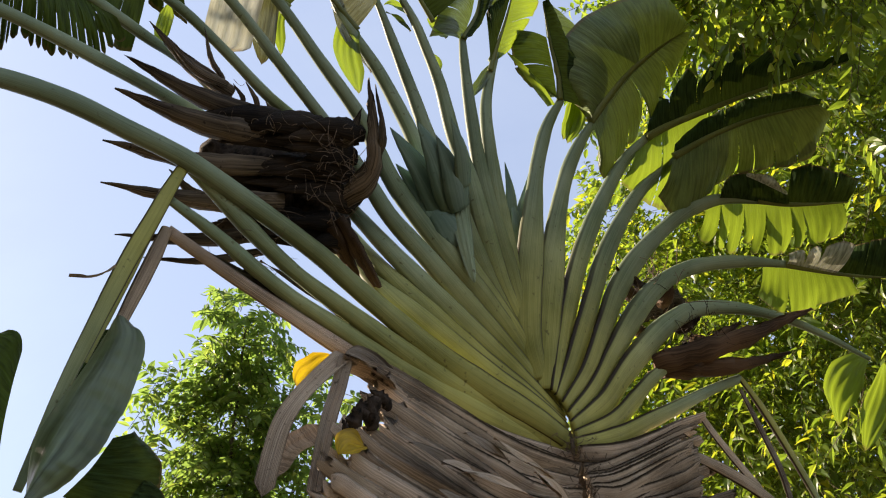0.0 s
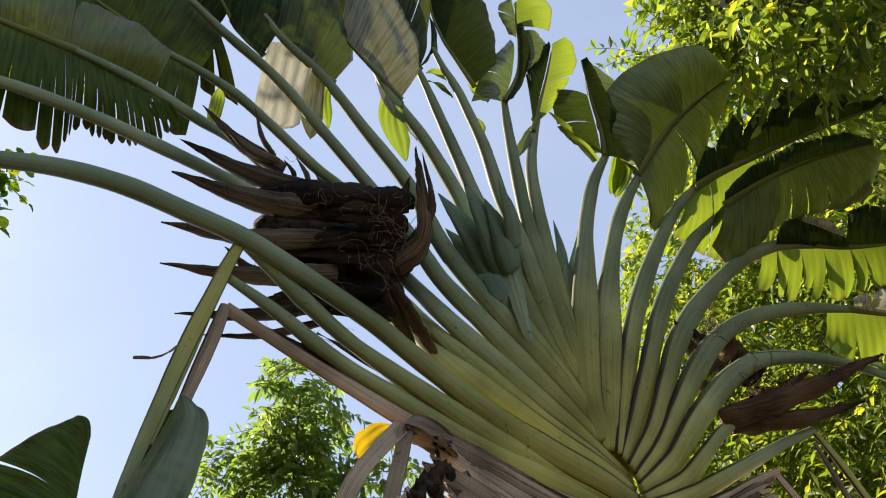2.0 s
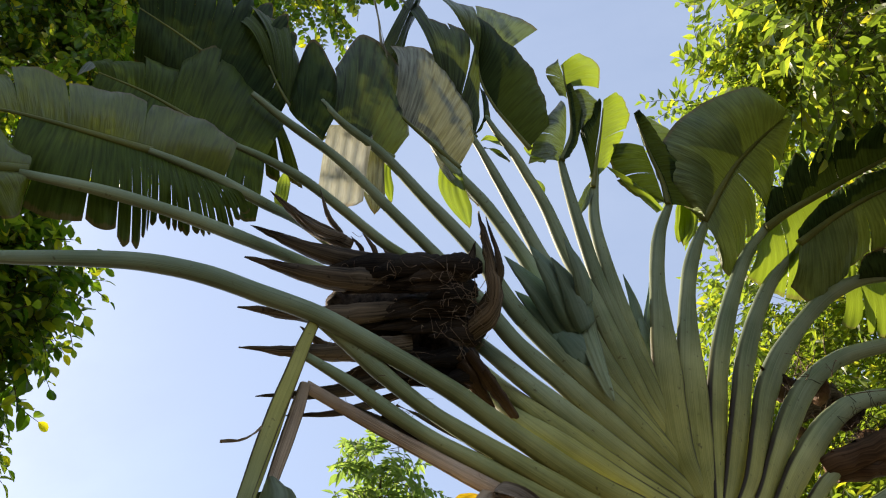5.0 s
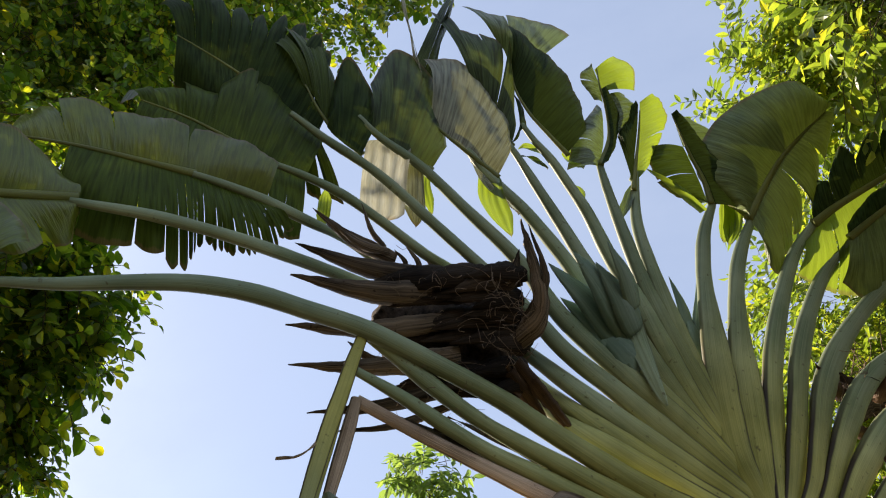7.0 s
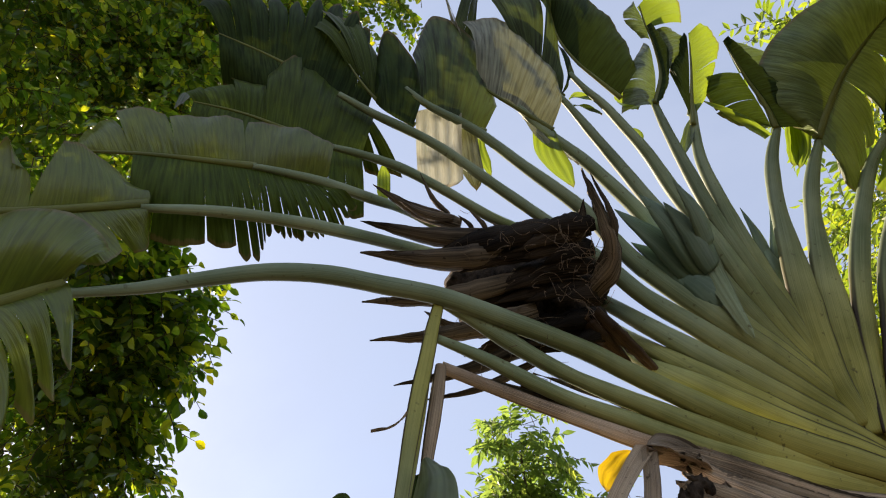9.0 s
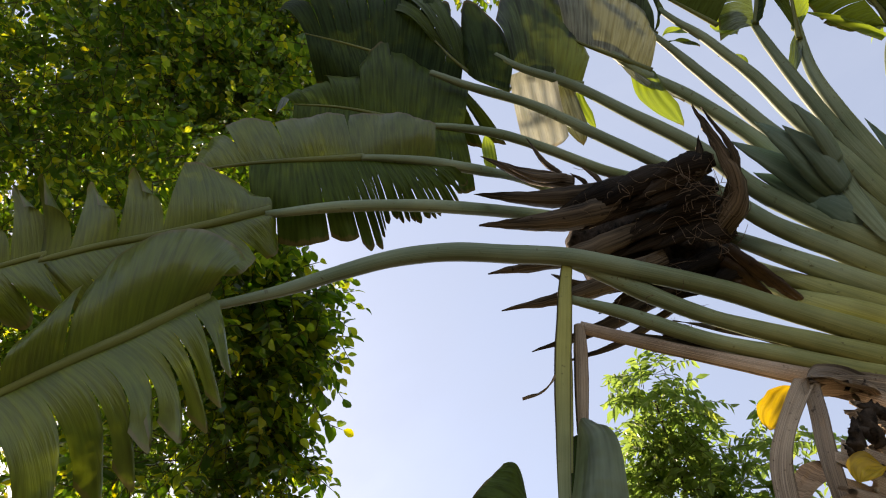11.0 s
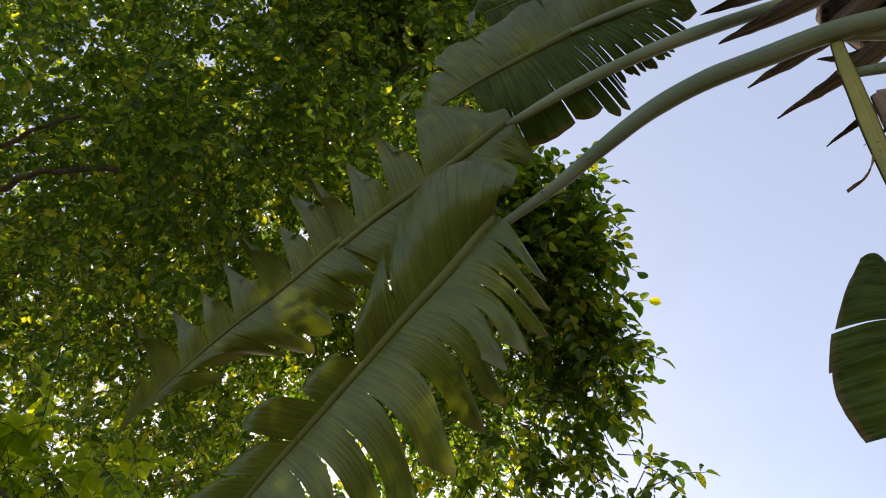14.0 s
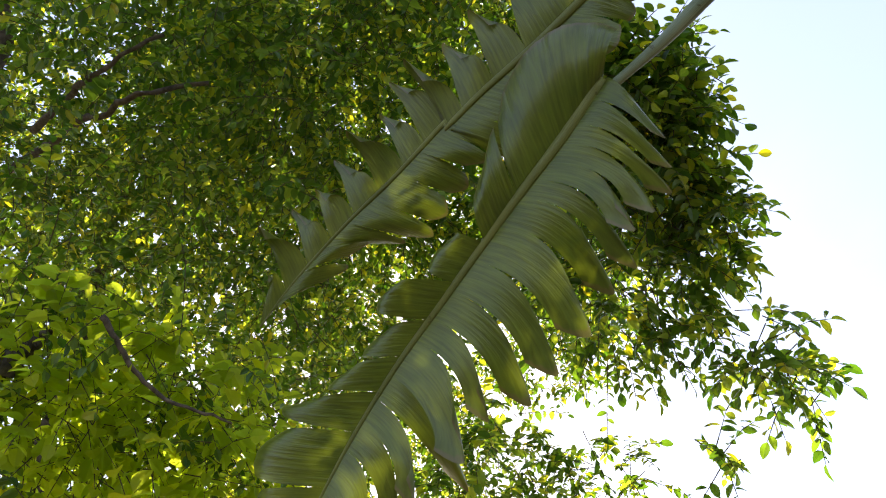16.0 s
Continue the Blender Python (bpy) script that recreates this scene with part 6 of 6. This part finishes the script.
bract([(0.352, 2.391, 4.804)][0], [(0.327, 2.199, 5.115)][0], 0.12, 0.02, BRACT_GREEN, green_head_far, 150, FACE, depth=0.16, rough=0.1)
bract([(0.398, 2.428, 4.805)][0], [(0.490, 2.281, 5.229)][0], 0.16, 0.02, BRACT_GREEN, green_head_far, 151, FACE, depth=0.16, rough=0.1)
bract([(0.368, 2.454, 4.696)][0], [(0.356, 2.306, 4.937)][0], 0.14, 0.02, BRACT_GREEN, green_head_far, 152, FACE, depth=0.16, rough=0.1)
dry_head_low = flower_core([(1.128, 3.094, 4.880), (1.253, 3.110, 4.994), (1.374, 3.131, 5.069), (1.440, 3.206, 5.001)], (0.08, 0.14, 0.14, 0.06), BRACT_DRY, 84, 'withered brown flower head with long split bracts')
bract([(1.088, 3.020, 4.431)][0], [(2.115, 3.037, 4.885)][0], 0.26, 0.03, BRACT_RED, dry_head_low, 160, (0, 0, 1))
bract([(1.157, 3.068, 4.435)][0], [(1.969, 3.194, 4.688)][0], 0.2, 0.03, BRACT_RED, dry_head_low, 161, (0, 0, 1))
bract([(1.164, 3.050, 4.480)][0], [(1.684, 3.063, 4.799)][0], 0.24, 0.03, BRACT_RED, dry_head_low, 162, (0, 0, 1))
bract([(1.050, 2.892, 4.799)][0], [(0.927, 2.660, 4.812)][0], 0.12, 0.03, BRACT_RED, dry_head_low, 163, (0, 0, 1))
bract([(1.166, 2.923, 4.883)][0], [(0.996, 2.705, 4.819)][0], 0.12, 0.03, SCORCHED, dry_head_low, 164, (0, 0, 1))
bract([(1.233, 2.981, 4.852)][0], [(1.280, 2.841, 4.885)][0], 0.12, 0.03, BRACT_RED, dry_head_low, 165, (0, 0, 1))
bract([(1.292, 3.069, 4.759)][0], [(1.438, 2.991, 4.769)][0], 0.14, 0.03, SCORCHED, dry_head_low, 166, (0, 0, 1))
bract([(1.100, 3.005, 4.649)][0], [(0.965, 2.808, 4.572)][0], 0.12, 0.03, BRACT_RED, dry_head_low, 167, (0, 0, 1))
bract([(1.396, 3.138, 4.739)][0], [(1.601, 3.101, 4.702)][0], 0.14, 0.03, BRACT_RED, dry_head_low, 168, (0, 0, 1))
fibres([(1.387, 2.999, 4.687)][0], 0.06, 60, 0.12, SCORCHED, dry_head_low, 9)
fibres([(1.209, 2.950, 4.913)][0], 0.08, 50, 0.14, FIBRE, dry_head_low, 10, 0.003)
fibres([(0.568, 2.798, 3.698)][0], 0.04, 50, 0.06, FIBRE, palm, 12)
fibres([(0.589, 2.835, 3.551)][0], 0.05, 50, 0.07, FIBRE, palm, 13)

# the trunk
trunk_path, trunk_length = spline(here([(0.66, 3.2, -0.05), (0.65, 3.19, 1.2), (0.64, 3.2, 2.4), (0.635, 3.2, 3.5), (0.622, 3.08, 3.75), (0.591, 2.98, 3.93)]), 60)
widths = 0.36 + 0.012 * np.sin(np.linspace(0, 60, 60))
v, f, u = tube(trunk_path, trunk_length, widths, widths * 0.8, FAN_NORMAL, 20)
part("trunk", mesh_of("trunk", v, f, BARK, u), palm, "grey ringed trunk")

# ---- trees ----


def leaf_cloud(name, centres, forward, size, aspect, rng, material, fold=0.35, bend=0.25, round_tip=False):
    """Many separate leaves, each two folded halves with a pointed tip."""
    n = len(centres)
    d = unit(forward)
    up = np.tile((0.0, 0.0, 1.0), (n, 1)) + rng.normal(0, 0.45, (n, 3))
    s = unit(np.cross(d, up))
    u = np.cross(s, d)
    ln = size[:, None]
    w = ln * aspect * 0.5
    o = np.asarray(centres)
    rows = ((0.2, 0.72), (0.48, 1.0), (0.78, 0.7)) if round_tip else ((0.16, 0.6), (0.42, 1.0), (0.72, 0.62))
    left = [o + d * ln * a + s * w * b + u * (w * b * fold - ln * bend * a * a) for a, b in rows]
    right = [o + d * ln * a - s * w * b + u * (w * b * fold - ln * bend * a * a) for a, b in rows]
    spine = [o + d * ln * a - u * ln * bend * a * a for a in (0.0, 0.48, 1.0)]
    verts = np.stack(spine + left + right, 1).reshape(-1, 3)
    k = (np.arange(n) * 9)[:, None]
    three = np.stack([k + np.array([[0, 3, 1]]), k + np.array([[3, 4, 1]]), k + np.array([[1, 4, 5]]), k + np.array([[1, 5, 2]]), k + np.array([[0, 1, 6]]), k + np.array([[6, 1, 7]]), k + np.array([[1, 8, 7]]), k + np.array([[1, 2, 8]])], 1).reshape(-1, 3)
    faces = three.tolist()
    return mesh_of(name, verts, faces, material, smooth=False)


def twig_mesh(name, starts, ends, radius, material):
    """Thin three-sided twigs from start to end."""
    a, b = np.asarray(starts), np.asarray(ends)
    d = unit(b - a)
    s = unit(np.cross(d, np.tile((0.3, 0.2, 0.93), (len(a), 1))))
    u = np.cross(d, s)
    r = np.asarray(radius)[:, None]
    ring = [s * math.cos(x) + u * math.sin(x) for x in (0, 2.094, 4.189)]
    verts = np.stack([a + ring[0] * r, a + ring[1] * r, a + ring[2] * r, b + ring[0] * r * 0.4, b + ring[1] * r * 0.4, b + ring[2] * r * 0.4], 1).reshape(-1, 3)
    faces = []
    for k in range(0, len(a) * 6, 6):
        faces += [(k, k + 1, k + 4, k + 3), (k + 1, k + 2, k + 5, k + 4), (k + 2, k, k + 3, k + 5)]
    return mesh_of(name, verts, faces, material)


def bough(points, radius, seed, parent, name="limb", material=None):
    path, length = spline(np.asarray(points, dtype=float), 26)
    rng = np.random.default_rng(seed)
    path[1:-1] += rng.normal(0, radius * 0.25, (len(path) - 2, 3))
    r = np.linspace(radius * 2, radius * 0.7, len(path))
    v, f, u = tube(path, length, r, r, np.array((0.31, 0.47, 0.2)), 10, 0, radius * 0.05, rng)
    return part(name, mesh_of(name, v, f, material or BARK, u), parent)


def sprays(blobs, rng, spray_length, leaflets, size, aspect, spread, sag):
    """Leafy sprays that start in the blobs (centre, radius, number): places and ways of the leaves, and the twigs."""
    centres, ways, sizes, starts, ends = [], [], [], [], []
    for x, y, z, r, count in blobs:
        c = np.array((x, y, z))
        for _ in range(int(count)):
            d = unit(rng.normal(size=3) * (1, 1, 0.8))
            o = c + d * r * (0.25 + 0.75 * rng.random() ** 0.45)
            way = unit(d * 0.8 + rng.normal(0, 0.55, 3) + (0, 0, -0.25))
            ln = spray_length * rng.uniform(0.6, 1.25)
            steps = np.linspace(0.12, 1, leaflets)
            line = o + way * ln * steps[:, None] + np.array((0, 0, -1.0)) * (sag * ln * steps[:, None] ** 2)
            tg = unit(np.gradient(line, axis=0))
            flat = unit(np.cross(tg, (0, 0, 1.0) + rng.normal(0, 0.35, 3)))
            sign = np.where(np.arange(leaflets) % 2 == 0, 1, -1)[:, None]
            dirs = unit(tg * (1 - spread) + flat * sign * spread + rng.normal(0, 0.16, (leaflets, 3)) + np.array((0, 0, -0.12)))
            dirs[-1] = tg[-1]
            centres.append(line)
            ways.append(dirs)
            sizes.append(size * rng.uniform(0.7, 1.2) * np.clip(rng.normal(1, 0.13, leaflets), 0.6, 1.4))
            back = o - way * ln * 0.25
            starts += [back, line[leaflets // 2]]
            ends += [line[leaflets // 2], line[-1]]
    return np.concatenate(centres), np.concatenate(ways), np.concatenate(sizes), starts, ends


def tree(name, label, foot, trunk_points, limbs, blobs, seed, material, spray_length=0.3, leaflets=9, size=0.075, aspect=0.55, spread=0.72, sag=0.25, radius=0.12):
    """A tree: tapered trunk, limbs, twigs and a crown of separate leaves. Places are in the world."""
    rng = np.random.default_rng(seed)
    top = tagged(new(name), label, "tree")
    top.location = foot
    at0 = np.array(foot, dtype=float)
    bough(np.asarray([foot] + trunk_points) - at0, radius, seed, top, "trunk")
    for k, (pts, r) in enumerate(limbs):
        bough(np.asarray(pts) - at0, r, seed + k + 1, top)
    c, w, s, a, b = sprays(blobs, rng, spray_length, leaflets, size, aspect, spread, sag)
    tagged(part("branchwork", twig_mesh("branchwork", np.array(a) - at0, np.array(b) - at0, [0.004] * len(a), TWIG), top), kind="stuff")
    tagged(part("crown", leaf_cloud("crown", c - at0, w, s, aspect, rng, material, round_tip=aspect > 0.5), top), kind="stuff")
    return top

tree('broadleaf_tree', 'dense green broadleaf tree with long pointed sunlit leaves', (2.81, 7.42, 0), [(2.81, 7.42, 2.75), (3.217, 7.261, 5.657)], [], [(1.93, 1.81, 7.24, 0.4, 75), (2.19, 1.77, 7.16, 0.5, 95), (2.08, 2.16, 7.06, 0.4, 75), (1.63, 1.99, 7.28, 0.25, 36), (2.08, 1.87, 7.41, 0.35, 50), (2.35, 1.75, 7.12, 0.5, 75), (2.34, 1.34, 5.83, 0.38, 60), (3.73, 3.99, 7.88, 1.31, 300), (2.13, 5.05, 8.43, 0.66, 110), (3.06, 5.62, 7.6, 1.43, 380), (3.83, 5.27, 6.61, 1.55, 360), (3.65, 6.04, 5.81, 1.55, 340), (2.89, 7.05, 6.97, 1.31, 300), (1.82, 1.33, 6.28, 0.36, 60), (2.8, 2.93, 8.68, 1.43, 260), (4.07, 3.61, 7.76, 1.43, 300), (4.4, 4.1, 6.36, 1.91, 250), (3.89, 2.28, 7.1, 1.43, 250), (2.07, 6.2, 8.23, 0.84, 160), (2.23, 6.81, 7.56, 0.95, 160), (3.4, 4.38, 9.08, 1.07, 160), (3.71, 3.63, 9.33, 1.07, 160)], 71, LEAF_LONG, 0.477, 11, 0.125, 0.36, 0.6, 0.35, 0.14)
tree('broadleaf_tree', 'tall leafy tree standing behind, dense and sunlit', (4.42, 11.06, 0), [(4.42, 11.06, 3.79), (4.517, 11.133, 8.306)], [], [(3.85, 7.12, 10.54, 1.91, 330), (5.18, 7.94, 9.07, 2.39, 420), (4.06, 9.27, 8.19, 2.39, 400), (6.13, 6.18, 9.96, 2.62, 400), (5.84, 7.76, 6.72, 2.62, 360), (4.64, 8.92, 6.02, 2.39, 200)], 75, LEAF_LONG, 0.596, 9, 0.179, 0.42, 0.6, 0.35, 0.2)
tree('slender_tree', 'slender young tree with fine feathery light green leaves', (-1.99, 7.59, 0), [(-1.99, 7.59, 2.837), (-1.844, 5.095, 6.879)], [], [(-1.85, 5.02, 6.95, 0.26, 33), (-1.76, 5.22, 6.78, 0.28, 38), (-1.98, 5.36, 6.56, 0.28, 38), (-1.82, 5.6, 6.36, 0.36, 55), (-2.12, 5.67, 6.15, 0.36, 49), (-1.77, 5.86, 6.05, 0.4, 60), (-2.04, 5.98, 5.77, 0.45, 66), (-2.53, 5.34, 6.33, 0.12, 11), (-2.37, 5.7, 5.99, 0.22, 19), (-1.48, 5.82, 6.21, 0.26, 22), (-1.26, 6.12, 5.87, 0.36, 33), (-1.6, 6.15, 5.71, 0.45, 49), (-1.81, 6.29, 5.41, 0.6, 60), (-2.24, 6.09, 5.5, 0.4, 33), (-1.05, 5.73, 6.44, 0.3, 27)], 72, LEAF_FINE, 0.334, 13, 0.113, 0.38, 0.75, 0.3, 0.03)
# some crown blobs are added out of sight to keep sun off the palm
tree('shade_tree', 'large shade tree with small rounded dark green leaves', (-6.04, -2.18, 0), [(-6.04, -2.18, 2.304), (-6.321, -2.551, 5.845), (-4.929, -2.698, 7.922)], [([(-6.334, -2.247, 5.975), (-4.534, -1.265, 5.303), (-4.198, -0.706, 5.436)], 0.042), ([(-6.113, -2.164, 6.281), (-4.364, -1.383, 5.448), (-4.091, -1.056, 5.634)], 0.036), ([(-4.842, -1.293, 3.453), (-4.784, -1.179, 3.629), (-4.758, -1.115, 3.705)], 0.06), ([(-4.147, -0.802, 3.534), (-4.313, -0.474, 3.28), (-4.352, -0.052, 3.203)], 0.017)], [(-2.73, 1.63, 5.18, 0.16, 18), (-2.67, 1.68, 5.06, 0.10, 11), (-2.83, 1.84, 4.73, 0.16, 18), (-2.98, 1.90, 4.56, 0.14, 15), (-2.90, 1.68, 4.90, 0.20, 28), (-3.09, 2.09, 4.33, 0.16, 16), (-3.09, 2.23, 4.22, 0.10, 9), (-2.95, 1.54, 5.20, 0.20, 28), (-2.72, 1.66, 4.96, 0.16, 21), (-2.77, 1.89, 4.65, 0.13, 12), (-3.01, 2.10, 4.31, 0.13, 14), (-3.06, 1.84, 4.46, 0.18, 21), (-3.33, 2.59, 3.65, 0.13, 9), (-3.31, 2.74, 3.47, 0.08, 5), (-3.35, 2.33, 3.91, 0.16, 11), (-6.07, 3.02, 6.17, 0.72, 200), (-6.1, 2.55, 6.78, 0.84, 110), (-6.51, 2.98, 5.61, 0.48, 50), (-4.72, 2.12, 6.24, 0.84, 120), (-5.23, 1.94, 5.78, 0.95, 130), (-6.02, 1.13, 5.71, 1.07, 240), (-5.07, 1.99, 5.6, 0.6, 110), (-6.5, 0.88, 4.62, 0.95, 120), (-3.43, 1.85, 4.16, 0.48, 60), (-2.93, 1.6, 4.58, 0.26, 28), (-2.96, 1.82, 4.41, 0.14, 16), (-2.85, 1.41, 4.87, 0.29, 42), (-3.31, 1.68, 4.74, 0.6, 90), (-3.34, 1.36, 5.33, 0.54, 100), (-4.18, 0.13, 6.87, 1.55, 360), (-3.45, 0.6, 7.55, 1.31, 300), (-5.47, 0.28, 5.97, 1.55, 340), (-4.31, -0.73, 6.74, 1.67, 350), (-5.2, -1.41, 5.87, 1.67, 420), (-5.41, -0.43, 3.8, 1.31, 190), (-2.79, 1.66, 4.83, 0.29, 40), (-3.05, 1.76, 4.42, 0.26, 36), (-3.64, 1.74, 3.92, 0.36, 60), (-6.13, -0.05, 6.63, 1.67, 380), (-3.16, 2.32, 3.62, 0.19, 16), (-3.11, 2.49, 3.48, 0.12, 7), (-3.58, 2.33, 3.15, 0.19, 9), (-4.96, 2.53, 3.61, 0.42, 50), (-5.51, 1.8, 3.79, 0.6, 110), (-3.62, 0.45, 7.33, 1.31, 250), (-2.65, 0.63, 8.31, 0.72, 120), (-1.68, 0.92, 9.03, 0.36, 25), (-2.98, 1.6, 4.58, 0.36, 46), (-3.1, 2.03, 4.2, 0.24, 30), (-2.97, 1.45, 4.98, 0.32, 46), (-4.28, 0.73, 5.74, 1.43, 300), (-5.44, -2.26, 4.17, 1.91, 260), (-4.27, -2.45, 7.76, 2.15, 380), (-5.78, 2.15, 3.01, 1.07, 260), (-5.75, 0.59, 2.63, 1.19, 130), (-5.86, -0.64, 2.33, 1.43, 110)], 73, LEAF_NEAR_LIT, 0.262, 10, 0.074, 0.56, 0.72, 0.3, 0.22)
# partly a sun blocker: dense blobs added unseen behind the nearer crown
tree('shade_tree', 'tall dense tree standing behind the shade tree', (-9.34, -1.44, 0), [(-9.34, -1.44, 3.086), (-9.732, -1.934, 8.093)], [], [(-4.59, 0.48, 8.76, 0.9, 145), (-4.15, 0.8, 8.99, 0.9, 145), (-3.57, 0.84, 9.27, 0.8, 121), (-2.94, 0.87, 9.52, 0.7, 91), (-2.16, 0.93, 9.75, 0.5, 53), (-4.86, 1.01, 8.53, 0.9, 133), (-4.26, 1.1, 8.54, 0.8, 121), (-3.77, 1.18, 8.8, 0.7, 97), (-1.57, 1.07, 8.83, 0.3, 23), (-2.71, 1.22, 9.56, 0.4, 36), (-8.14, -2.58, 8.95, 2.62, 1015), (-10.05, -0.31, 7.85, 2.39, 377), (-10.87, -2.0, 6.07, 2.62, 319), (-8.08, 0.11, 10.11, 2.03, 435), (-9.69, 2.18, 6.89, 1.79, 232), (-11.09, 1.95, 5.34, 2.39, 174), (-6.37, -0.08, 10.7, 2.15, 348), (-4.8, 1.26, 11.48, 1.79, 232), (-8.7, -4.68, 7.18, 2.98, 435), (-9.63, -0.84, 8.04, 2.39, 377), (-8.59, 0.43, 9.08, 2.27, 348), (-10.38, -1.66, 6.59, 2.39, 87), (-8.71, -1.91, 9.99, 2.39, 348), (-10.18, 0.85, 8.28, 1.91, 174)], 74, LEAF_FAR_SHADED, 0.48, 20, 0.085, 0.62, 0.72, 0.3, 0.22)
# low branches of the shade tree, given an added trunk of their own
tree('shade_tree_low_branches', 'low branches of the shade tree, large rounded leaves coloured yellow-green as if backlit', (-6.09, -0.19, 0), [(-6.09, -0.19, 1.65), (-5.457, -0.813, 3.34)], [], [(-5.07, -0.92, 3.37, 0.6, 90), (-5.23, -0.07, 3.4, 0.48, 70), (-4.94, -1.24, 3.78, 0.42, 50), (-5.15, -0.36, 3.84, 0.36, 40), (-5.25, -0.4, 3.0, 0.6, 50), (-5.22, -1.54, 3.27, 0.72, 50)], 76, LEAF_ROUND, 0.406, 8, 0.119, 0.66, 0.7, 0.25, 0.04)
